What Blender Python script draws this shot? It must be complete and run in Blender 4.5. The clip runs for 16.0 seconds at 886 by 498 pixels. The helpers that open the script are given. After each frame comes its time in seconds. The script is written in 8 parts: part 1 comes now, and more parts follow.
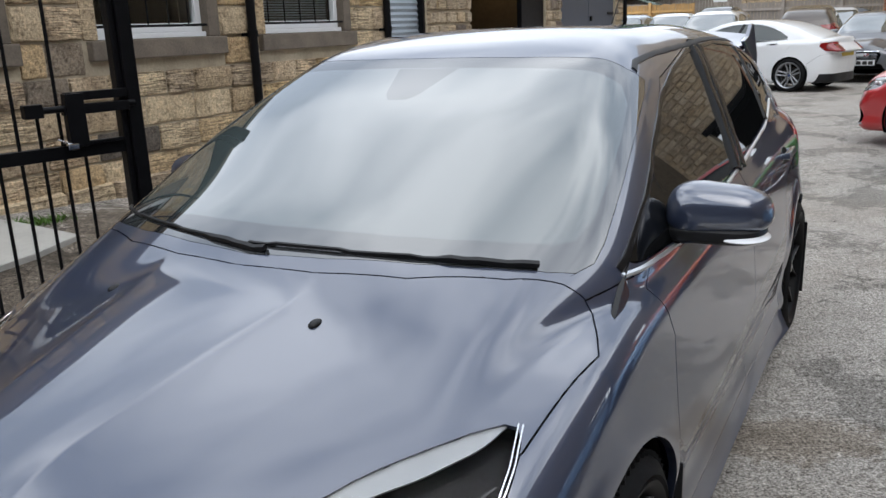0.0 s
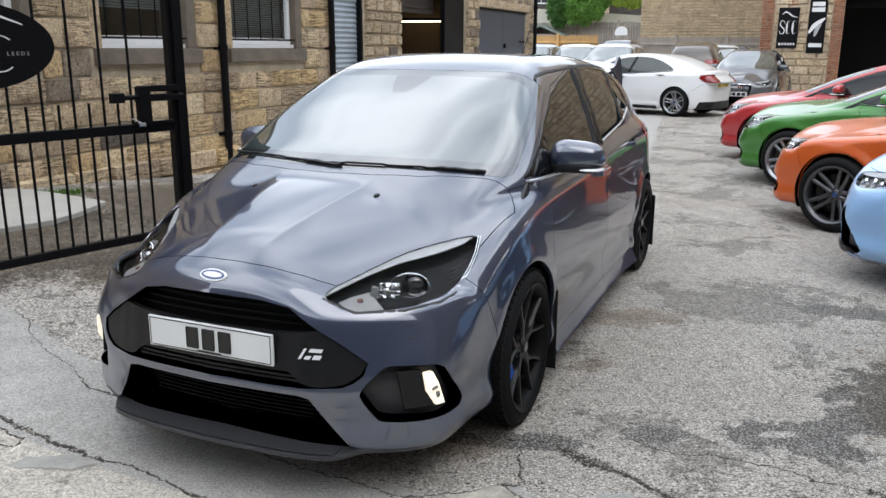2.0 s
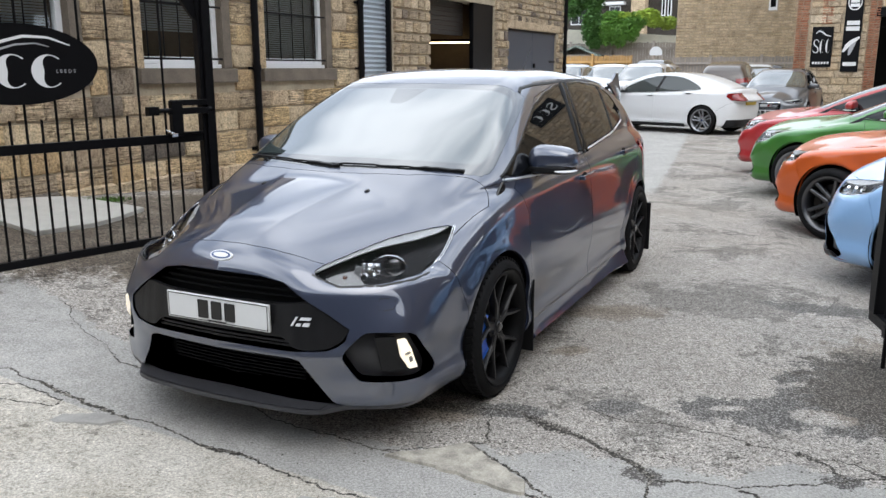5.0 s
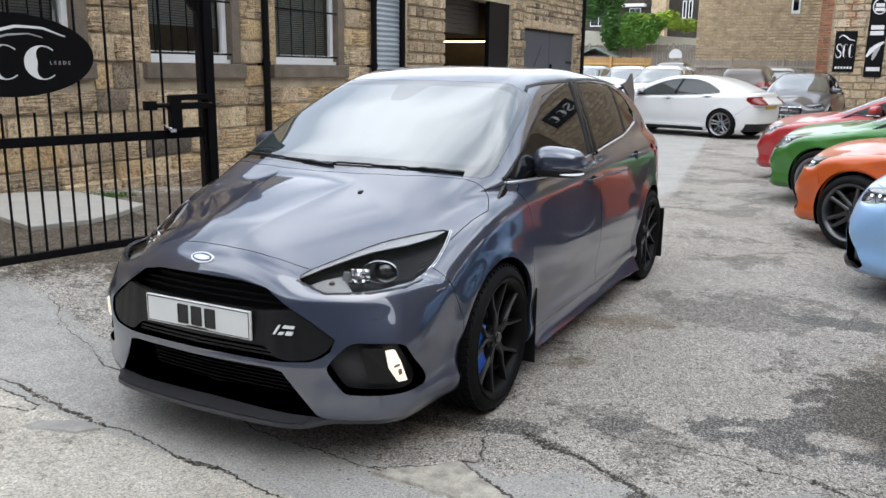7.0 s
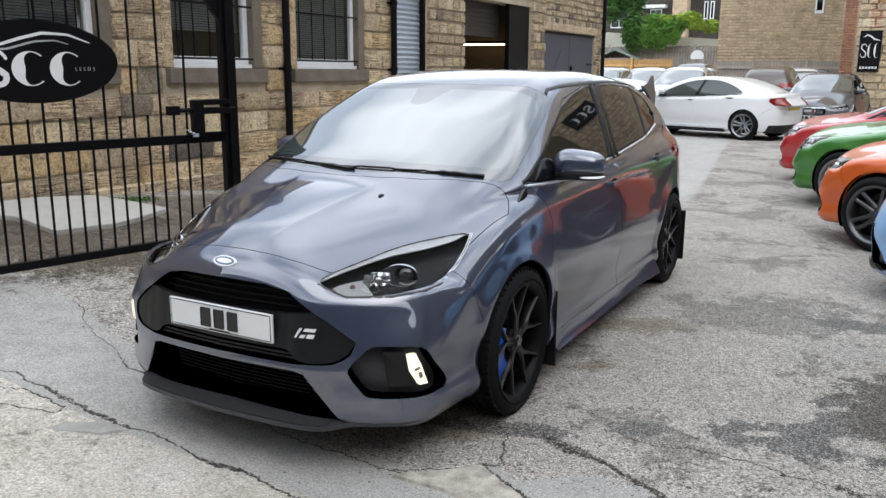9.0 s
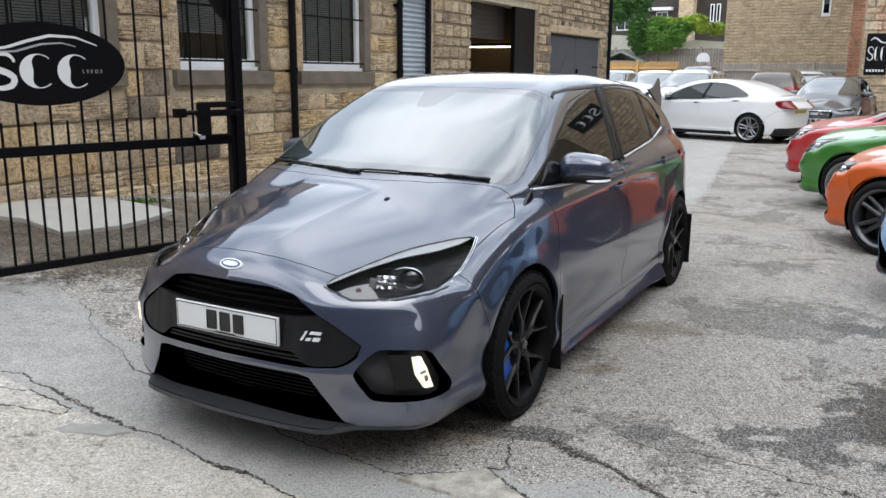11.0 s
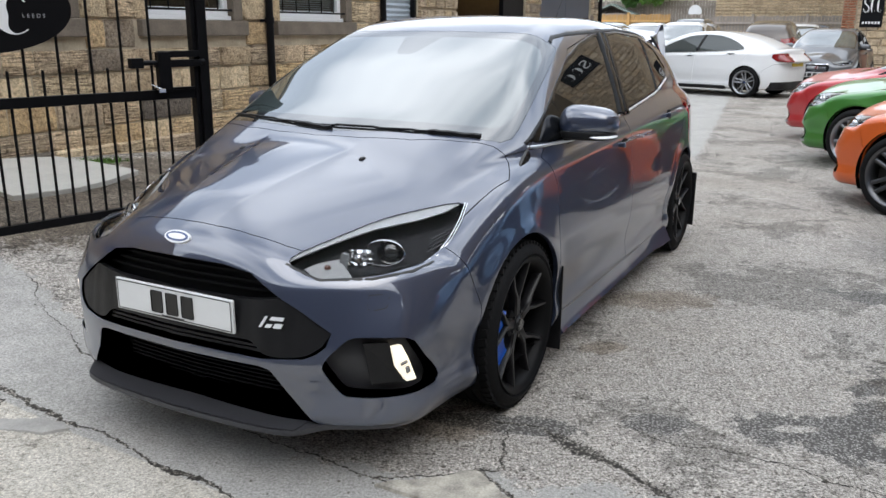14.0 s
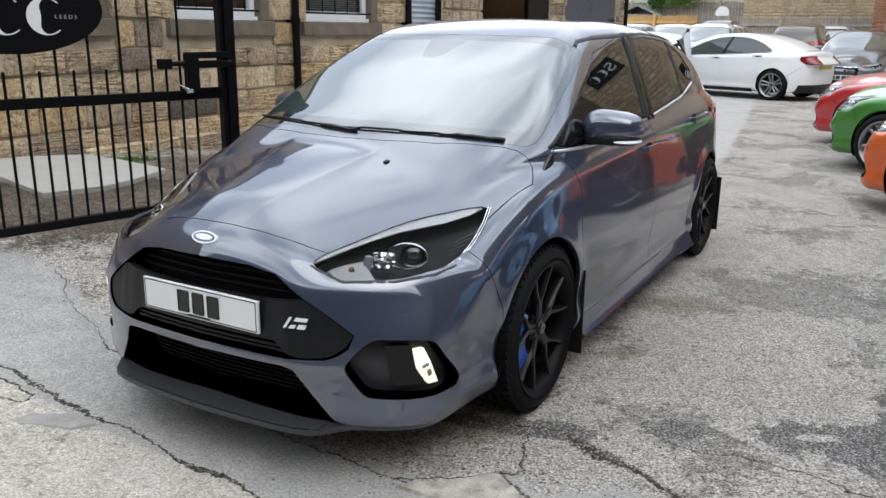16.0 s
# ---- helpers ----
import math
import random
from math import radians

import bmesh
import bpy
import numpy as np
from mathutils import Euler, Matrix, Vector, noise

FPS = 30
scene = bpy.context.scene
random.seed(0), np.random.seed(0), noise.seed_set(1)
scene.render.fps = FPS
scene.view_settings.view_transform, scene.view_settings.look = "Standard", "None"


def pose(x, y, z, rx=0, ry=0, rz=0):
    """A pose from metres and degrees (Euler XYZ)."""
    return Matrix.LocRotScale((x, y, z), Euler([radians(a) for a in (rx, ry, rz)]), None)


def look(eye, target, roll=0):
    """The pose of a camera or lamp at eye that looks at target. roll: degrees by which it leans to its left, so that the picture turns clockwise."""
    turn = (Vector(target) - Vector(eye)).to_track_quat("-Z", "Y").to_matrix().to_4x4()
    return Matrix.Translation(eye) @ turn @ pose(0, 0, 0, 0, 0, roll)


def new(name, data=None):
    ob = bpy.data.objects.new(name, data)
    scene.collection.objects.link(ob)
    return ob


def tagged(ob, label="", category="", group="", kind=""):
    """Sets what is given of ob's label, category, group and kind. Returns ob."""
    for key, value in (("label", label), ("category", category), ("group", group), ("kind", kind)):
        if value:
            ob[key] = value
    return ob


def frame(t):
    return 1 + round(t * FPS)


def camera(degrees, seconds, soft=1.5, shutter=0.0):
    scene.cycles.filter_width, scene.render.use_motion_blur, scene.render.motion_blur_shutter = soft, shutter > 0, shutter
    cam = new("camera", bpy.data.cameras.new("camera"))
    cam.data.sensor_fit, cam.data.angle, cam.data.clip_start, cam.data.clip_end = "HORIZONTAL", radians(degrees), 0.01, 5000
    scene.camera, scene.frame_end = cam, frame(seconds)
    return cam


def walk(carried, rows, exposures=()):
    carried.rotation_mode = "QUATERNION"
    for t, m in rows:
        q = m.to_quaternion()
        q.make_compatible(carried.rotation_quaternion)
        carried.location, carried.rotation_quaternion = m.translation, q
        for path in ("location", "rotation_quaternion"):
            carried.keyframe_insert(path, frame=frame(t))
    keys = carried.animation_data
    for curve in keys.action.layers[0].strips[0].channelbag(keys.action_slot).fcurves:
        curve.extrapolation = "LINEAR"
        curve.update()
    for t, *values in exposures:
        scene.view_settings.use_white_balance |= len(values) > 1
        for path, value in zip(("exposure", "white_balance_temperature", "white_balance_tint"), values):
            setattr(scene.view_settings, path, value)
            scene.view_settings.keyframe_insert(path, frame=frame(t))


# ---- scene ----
cam = camera(57.3, 16.0)
PATH = [
    (0, (0.027, -0.007, 1.497), (-0.051, 1.92, 0.969), -2.2),
    (0.5, (0.009, -0.49, 1.529), (0.009, 1.436, 0.988), -3.3),
    (1, (-0.14, -0.926, 1.5), (-0.086, 0.999, 0.959), -1.5),
    (1.5, (-0.185, -1.341, 1.512), (-0.07, 0.593, 1.014), -0.5),
    (2, (-0.253, -1.677, 1.517), (-0.112, 0.258, 1.034), 0.2),
    (2.5, (-0.33, -1.958, 1.536), (-0.199, -0.023, 1.05), -0.1),
    (2.8, (-0.298, -2.08, 1.535), (-0.165, -0.19, 1.075), 0.0),
    (3, (-0.255, -2.17, 1.545), (-0.099, -0.233, 1.075), 0.2),
    (3.2, (-0.21, -2.215, 1.535), (-0.06, -0.323, 1.086), -0.4),
    (3.3, (-0.193, -2.235, 1.535), (-0.063, -0.34, 1.093), -0.4),
    (3.5, (-0.164, -2.31, 1.541), (-0.084, -0.362, 1.095), -0.1),
    (4, (-0.126, -2.333, 1.542), (-0.072, -0.384, 1.1), -0.5),
    (4.2, (-0.11, -2.31, 1.52), (-0.045, -0.359, 1.083), -0.5),
    (6.3, (0.073, -1.956, 1.471), (0.066, -0.004, 1.038), 0.8),
    (6.5, (0.072, -1.958, 1.468), (0.072, -0.005, 1.035), 0.8),
    (7, (0.062, -1.95, 1.468), (0.065, 0.002, 1.034), 0.7),
    (7.5, (0.059, -1.955, 1.463), (0.036, -0.002, 1.033), 0.5),
    (8, (0.062, -1.953, 1.469), (0.01, -0.002, 1.036), 0.2),
    (8.5, (0.066, -1.952, 1.471), (0.011, 0.001, 1.041), 0.3),
    (9, (0.062, -1.955, 1.472), (0.015, -0.002, 1.044), 0.3),
    (11.5, (0.059, -1.956, 1.478), (-0.002, -0.002, 1.055), 0.4),
    (12, (0.07, -1.94, 1.465), (0.018, 0.014, 1.04), 0.3),
    (12.5, (0.089, -1.896, 1.445), (0.045, 0.057, 1.018), 0.1),
    (13, (0.07, -1.706, 1.406), (0.034, 0.241, 0.95), -0.1),
    (13.5, (0.05, -1.547, 1.412), (0.02, 0.384, 0.891), 0.2),
    (14, (0.058, -1.509, 1.419), (0.03, 0.421, 0.894), 0.3),
    (14.5, (0.064, -1.51, 1.424), (0.0, 0.418, 0.898), 0.3),
    (15, (0.065, -1.514, 1.429), (-0.024, 0.413, 0.901), 0.1),
    (15.5, (0.066, -1.514, 1.433), (-0.02, 0.414, 0.907), 0.3),
    (16, (0.055, -1.523, 1.436), (-0.027, 0.405, 0.91), 0.6),
]
walk(cam, [(t, look(eye, target, roll)) for t, eye, target, roll in PATH], [(0.0, -0.34), (0.5, -0.28), (1.0, -0.16), (1.6, -0.09), (16.0, -0.1)])

# ---- world, sun, exposure ----
world = bpy.data.worlds.new("world")
scene.world = world
world.use_nodes = True
wn, wl = world.node_tree.nodes, world.node_tree.links
sky = wn.new("ShaderNodeTexSky")
sky.sky_type = "NISHITA"
sky.sun_disc = False
sky.sun_elevation = radians(48)
sky.sun_rotation = radians(150)
sky.dust_density = 4.0
cloud = wn.new("ShaderNodeTexNoise")
cloud.inputs["Scale"].default_value = 2.2
cloud.inputs["Detail"].default_value = 4.0
cloud.inputs["Roughness"].default_value = 0.44
cloud.inputs["Distortion"].default_value = 0.1
wc = wn.new("ShaderNodeTexCoord")
wm = wn.new("ShaderNodeMapping")
wm.inputs["Scale"].default_value = (1, 1, 1.8)
wl.new(wc.outputs["Generated"], wm.inputs["Vector"])
wl.new(wm.outputs["Vector"], cloud.inputs["Vector"])
cr = wn.new("ShaderNodeValToRGB")
cr.color_ramp.elements[0].position, cr.color_ramp.elements[0].color = 0.38, (5.5, 6.3, 7.6, 1)
cr.color_ramp.elements[1].position, cr.color_ramp.elements[1].color = 0.65, (15.6, 16.4, 17.5, 1)
wl.new(cloud.outputs["Fac"], cr.inputs["Fac"])
mixw = wn.new("ShaderNodeMix")
mixw.data_type = "RGBA"
mixw.inputs["Factor"].default_value = 0.9
wl.new(sky.outputs["Color"], mixw.inputs["A"])
wl.new(cr.outputs["Color"], mixw.inputs["B"])
wl.new(mixw.outputs["Result"], wn["Background"].inputs["Color"])
wn["Background"].inputs["Strength"].default_value = 0.198

sun = new("sun", bpy.data.lights.new("sun", "SUN"))
sun.data.energy, sun.data.angle, sun.data.color = 0.8, radians(45), (1.0, 0.97, 0.93)
sun.matrix_world = look((2, -5, 14), (0, 3, 0))

# ---- materials ----
def material(name, color, rough=0.5, metal=0.0, coat=0.0, spec=0.5, vary=0.0, scale=8.0, bump=0.0, bump_scale=60.0, ior=1.5, transmission=0.0, emit=None, piece=0.0, flake=0.0):
    """A surface with colour variation at two scales, fine relief and uneven gloss."""
    m = bpy.data.materials.new(name)
    m.use_nodes = True
    n, l = m.node_tree.nodes, m.node_tree.links
    b = n["Principled BSDF"]
    b.inputs["Base Color"].default_value = (*color, 1)
    b.inputs["Roughness"].default_value = rough
    b.inputs["Metallic"].default_value = metal
    b.inputs["Coat Weight"].default_value = coat
    b.inputs["Coat Roughness"].default_value = 0.02
    b.inputs["Specular IOR Level"].default_value = spec
    b.inputs["IOR"].default_value = ior
    b.inputs["Transmission Weight"].default_value = transmission
    if emit:
        b.inputs["Emission Color"].default_value = (*emit[:3], 1)
        b.inputs["Emission Strength"].default_value = emit[3]
    tc = n.new("ShaderNodeTexCoord")
    if vary or piece:
        big, fine = n.new("ShaderNodeTexNoise"), n.new("ShaderNodeTexNoise")
        big.inputs["Scale"].default_value, fine.inputs["Scale"].default_value = scale, scale * 9
        big.inputs["Detail"].default_value, fine.inputs["Detail"].default_value = 5, 6
        l.new(tc.outputs["Object"], big.inputs["Vector"])
        l.new(tc.outputs["Object"], fine.inputs["Vector"])
        mul = n.new("ShaderNodeMath")
        mul.operation = "MULTIPLY_ADD"
        l.new(big.outputs["Fac"], mul.inputs[0])
        mul.inputs[1].default_value = 0.65
        half = n.new("ShaderNodeMath")
        half.operation = "MULTIPLY"
        half.inputs[1].default_value = 0.35
        l.new(fine.outputs["Fac"], half.inputs[0])
        l.new(half.outputs[0], mul.inputs[2])
        rng = n.new("ShaderNodeMapRange")
        rng.inputs["From Min"].default_value, rng.inputs["From Max"].default_value = 0.3, 0.7
        rng.inputs["To Min"].default_value, rng.inputs["To Max"].default_value = 1 - vary, 1 + vary
        l.new(mul.outputs[0], rng.inputs["Value"])
        sc = n.new("ShaderNodeVectorMath")
        sc.operation = "SCALE"
        sc.inputs[0].default_value = color
        l.new(rng.outputs["Result"], sc.inputs["Scale"])
        out = sc.outputs[0]
        if piece:
            info = n.new("ShaderNodeObjectInfo")
            hsv = n.new("ShaderNodeHueSaturation")
            r2 = n.new("ShaderNodeMapRange")
            r2.inputs["To Min"].default_value, r2.inputs["To Max"].default_value = 1 - piece, 1 + piece
            l.new(info.outputs["Random"], r2.inputs["Value"])
            l.new(r2.outputs["Result"], hsv.inputs["Value"])
            l.new(out, hsv.inputs["Color"])
            out = hsv.outputs["Color"]
        l.new(out, b.inputs["Base Color"])
        rr = n.new("ShaderNodeMapRange")
        rr.inputs["To Min"].default_value, rr.inputs["To Max"].default_value = max(rough - 0.08, 0.02), min(rough + 0.08, 1)
        if not coat:
            l.new(big.outputs["Fac"], rr.inputs["Value"])
            l.new(rr.outputs["Result"], b.inputs["Roughness"])
    if bump:
        bn, bp = n.new("ShaderNodeTexNoise"), n.new("ShaderNodeBump")
        bn.inputs["Scale"].default_value, bn.inputs["Detail"].default_value = bump_scale, 6
        l.new(tc.outputs["Object"], bn.inputs["Vector"])
        l.new(bn.outputs["Fac"], bp.inputs["Height"])
        bp.inputs["Strength"].default_value, bp.inputs["Distance"].default_value = 1.0, bump
        l.new(bp.outputs["Normal"], b.inputs["Normal"])
    return m


def paint(name, color, metal=0.35, rough=0.32, coat_ior=1.5):
    m = material(name, color, rough=rough, metal=metal, coat=1.0, vary=0.05, scale=900)
    m.node_tree.nodes["Principled BSDF"].inputs["Coat IOR"].default_value = coat_ior
    return m


M = {
    "stealth": paint("stealth_grey_paint", (0.041, 0.053, 0.093), 0.3, 0.28, 2.1),
    "white_paint": paint("white_paint", (0.78, 0.79, 0.8), 0.0, 0.3),
    "red_paint": paint("red_paint", (0.42, 0.02, 0.025), 0.15, 0.3),
    "green_paint": paint("green_paint", (0.045, 0.2, 0.03), 0.35, 0.33),
    "orange_paint": paint("orange_paint", (0.62, 0.105, 0.012), 0.25, 0.33),
    "blue_paint": paint("pale_blue_paint", (0.3, 0.5, 0.78), 0.0, 0.3),
    "silver_paint": paint("silver_paint", (0.42, 0.45, 0.5), 0.5, 0.3),
    "dark_paint": paint("dark_paint", (0.03, 0.033, 0.04), 0.3, 0.3),
    "grey_paint": paint("grey_paint", (0.1, 0.105, 0.115), 0.45, 0.3),
    "brown_paint": paint("brown_paint", (0.07, 0.055, 0.045), 0.3, 0.3),
    "gloss_black": material("gloss_black", (0.008, 0.008, 0.009), rough=0.12, coat=0.6),
    "black_plastic": material("black_plastic", (0.009, 0.009, 0.01), rough=0.4, spec=0.3, vary=0.2, scale=30, bump=0.0004, bump_scale=900),
    "deck": material("satin_black_moulding", (0.035, 0.035, 0.039), rough=0.38, spec=0.5, vary=0.15, scale=20, bump=0.0003, bump_scale=700),
    "mesh_black": material("matt_black", (0.003, 0.003, 0.0035), rough=0.6, spec=0.1),
    "rubber": material("tyre_rubber", (0.007, 0.007, 0.0075), rough=0.7, spec=0.15, vary=0.3, scale=14, bump=0.0006, bump_scale=300),
    "rim_black": material("satin_black_alloy", (0.007, 0.007, 0.008), rough=0.3, spec=0.3),
    "rim_dark": material("black_rim_barrel", (0.004, 0.004, 0.0045), rough=0.5, spec=0.15),
    "rim_silver": material("silver_alloy", (0.32, 0.33, 0.35), rough=0.28, metal=0.9),
    "rim_grey": material("dark_grey_alloy", (0.13, 0.13, 0.135), rough=0.3, metal=0.9),
    "steel": material("brake_steel", (0.05, 0.048, 0.046), rough=0.35, metal=1.0, vary=0.15, scale=40),
    "caliper": material("blue_caliper", (0.0, 0.12, 0.7), rough=0.3, coat=0.6),
    "chrome": material("chrome", (0.75, 0.76, 0.78), rough=0.08, metal=1.0),
    "trim_bright": material("brushed_bright_trim", (0.78, 0.79, 0.8), rough=0.32, metal=0.85),
    "plate": material("white_acrylic", (0.72, 0.73, 0.73), rough=0.2, vary=0.03, scale=6, coat=0.5),
    "plate_black": material("black_print", (0.012, 0.012, 0.012), rough=0.4),
    "badge_white": material("white_badge", (0.75, 0.76, 0.78), rough=0.25, coat=0.5),
    "badge_blue": material("dark_blue_badge", (0.02, 0.05, 0.16), rough=0.2, coat=0.6),
    "glass_wind": material("windscreen_glass", (0.05, 0.066, 0.066), rough=0.02, spec=0.5, ior=2.2, coat=1.0),
    "glass_dark": material("privacy_glass", (0.004, 0.0045, 0.005), rough=0.015, spec=0.5, ior=1.5),
    "glass_clear": material("pale_side_glass", (0.06, 0.07, 0.07), rough=0.015, spec=0.5, ior=1.6),
    "frit": material("black_glass_border", (0.02, 0.022, 0.024), rough=0.03, spec=0.5, ior=2.3, coat=0.6),
    "lens": material("clear_lens", (1, 1, 1), rough=0.01, ior=1.04, transmission=1.0, coat=0.07),
    "reflector": material("lamp_reflector", (0.7, 0.71, 0.72), rough=0.12, metal=1.0),
    "lamp_bowl": material("pale_lamp_bowl", (0.2, 0.2, 0.2), rough=0.35, coat=0.4),
    "lamp_house": material("lamp_housing", (0.006, 0.006, 0.007), rough=0.3, spec=0.15),
    "lamp_grey": material("grey_lamp_housing", (0.3, 0.31, 0.32), rough=0.25, metal=0.6),
    "lamp_smoke": material("smoked_lamp_tray", (0.04, 0.04, 0.042), rough=0.2, metal=0.5),
    "amber": material("amber_bulb", (0.11, 0.05, 0.035), rough=0.2, coat=0.5),
    "sensor": material("dark_sensor_glass", (0.02, 0.022, 0.022), rough=0.03, ior=2.2, coat=0.7),
    "blade": material("pale_lamp_blade", (0.36, 0.375, 0.385), rough=0.3, coat=0.3),
    "drl": material("daylight_lamp", (0.8, 0.76, 0.66), rough=0.2, emit=(1.0, 0.9, 0.72, 0.85)),
    "red_lens": material("red_lamp_lens", (0.2, 0.006, 0.008), rough=0.06, coat=0.6),
    "pillar": material("black_pillar_trim", (0.006, 0.006, 0.007), rough=0.22, spec=0.3),
    "rubber_trim": material("black_rubber_trim", (0.01, 0.01, 0.01), rough=0.5),
    "red_trim": material("red_trim", (0.3, 0.015, 0.015), rough=0.3, coat=0.6),
}


# ---- helpers for building ----
def link_mesh(name, verts, faces, mat, parent=None, label="", smooth=False, normals=None):
    me = bpy.data.meshes.new(name)
    me.from_pydata([tuple(v) for v in verts], [], faces)
    me.update()
    ob = new(name, me)
    for k in (mat if isinstance(mat, (list, tuple)) else [mat]):
        me.materials.append(M[k] if isinstance(k, str) else k)
    if smooth or normals is not None:
        me.shade_smooth()
    if normals is not None:
        me.normals_split_custom_set_from_vertices(normals)
    if parent:
        ob.parent = parent
    if label:
        tagged(ob, label)
    return ob


def part(name, bm, mat, parent=None, label="", smooth=False, bevel=0.0, segments=2):
    """Links a bmesh as one mesh object under a thing or a part."""
    if bevel:
        bmesh.ops.bevel(bm, geom=[e for e in bm.edges if len(e.link_faces) == 2 and e.calc_face_angle(0) > 0.5], offset=bevel, segments=segments, profile=0.6, affect="EDGES")
    me = bpy.data.meshes.new(name)
    bm.normal_update()
    bm.to_mesh(me)
    bm.free()
    ob = new(name, me)
    for k in (mat if isinstance(mat, (list, tuple)) else [mat]):
        me.materials.append(M[k] if isinstance(k, str) else k)
    if smooth:
        me.shade_smooth()
        me.set_sharp_from_angle(angle=radians(35))
    if parent:
        ob.parent = parent
    if label:
        tagged(ob, label)
    return ob


def box(bm, x0, x1, y0, y1, z0, z1, m=None):
    vs = bmesh.ops.create_cube(bm, size=1)["verts"]
    t = Matrix.Translation(((x0 + x1) / 2, (y0 + y1) / 2, (z0 + z1) / 2)) @ Matrix.Diagonal((x1 - x0, y1 - y0, z1 - z0, 1))
    bmesh.ops.transform(bm, matrix=(m @ t) if m else t, verts=vs)
    return vs


def boxes(*lots, m=None):
    bm = bmesh.new()
    for b in lots:
        box(bm, *b, m=m)
    return bm


def rod(bm, a, b, r, n=10, r2=None):
    a, b = Vector(a), Vector(b)
    d = b - a
    vs = bmesh.ops.create_cone(bm, cap_ends=True, segments=n, radius1=r, radius2=r if r2 is None else r2, depth=d.length)["verts"]
    bmesh.ops.transform(bm, matrix=Matrix.Translation((a + b) / 2) @ d.to_track_quat("Z", "Y").to_matrix().to_4x4(), verts=vs)
    return vs


def lathe(bm, profile, n=48, axis="Y"):
    """Turns (radius, height) pairs round an axis; a closed ring of profile points."""
    rings = []
    for i in range(n):
        a = 2 * math.pi * i / n
        rings.append([bm.verts.new((r * math.cos(a), h, r * math.sin(a)) if axis == "Y" else (r * math.cos(a), r * math.sin(a), h)) for r, h in profile])
    for i in range(n):
        p, q = rings[i], rings[(i + 1) % n]
        for j in range(len(profile) - 1):
            bm.faces.new((p[j], p[j + 1], q[j + 1], q[j]))
    return bm


def slab(bm, outline, thick, m=None):
    """A flat plate from a 2D outline in the xz plane, of that thickness along y."""
    lo = [bm.verts.new((x, -thick / 2, z)) for x, z in outline]
    hi = [bm.verts.new((x, thick / 2, z)) for x, z in outline]
    k = len(outline)
    bm.faces.new(lo)
    bm.faces.new(hi[::-1])
    for i in range(k):
        j = (i + 1) % k
        bm.faces.new((lo[j], lo[i], hi[i], hi[j]))
    if m:
        bmesh.ops.transform(bm, matrix=m, verts=lo + hi)
    bmesh.ops.recalc_face_normals(bm, faces=bm.faces[:])
    return bm


def empty(name, m=None, label="", category="", group=""):
    ob = new(name)
    ob.empty_display_size = 0.2
    if m:
        ob.matrix_world = m
    return tagged(ob, label, category, group)


def curve(pts, soft=0.0, n=700):
    """A smooth function through (place, value) pairs."""
    pts = sorted(pts)
    x = np.array([p[0] for p in pts], float)
    y = np.array([p[1] for p in pts], float)
    h, s = np.diff(x), np.diff(y) / np.diff(x)
    d = np.zeros(len(x))
    d[0], d[-1] = s[0], s[-1]
    for i in range(1, len(x) - 1):
        if s[i - 1] * s[i] > 0:
            w1, w2 = 2 * h[i] + h[i - 1], h[i] + 2 * h[i - 1]
            d[i] = (w1 + w2) / (w1 / s[i - 1] + w2 / s[i])
    gx = np.linspace(x[0], x[-1], n)
    i = np.clip(np.searchsorted(x, gx) - 1, 0, len(h) - 1)
    t = (gx - x[i]) / h[i]
    gy = (1 + 2 * t) * (1 - t) ** 2 * y[i] + t * (1 - t) ** 2 * h[i] * d[i] + t * t * (3 - 2 * t) * y[i + 1] + t * t * (t - 1) * h[i] * d[i + 1]
    if soft:
        k = np.arange(-60, 61) * (gx[1] - gx[0])
        w = np.exp(-0.5 * (k / soft) ** 2)
        pad = np.concatenate([gy[0] + s[0] * k[:60], gy, gy[-1] + s[-1] * k[61:]])
        gy = np.convolve(pad, w / w.sum(), "valid")
    return lambda q: np.interp(q, gx, gy)


def smin(a, b, k):
    h = np.maximum(k - np.abs(a - b), 0)
    return np.minimum(a, b) - h * h / (4 * k)


def step(x, a, b):
    t = np.clip((x - a) / (b - a), 0, 1)
    return t * t * (3 - 2 * t)

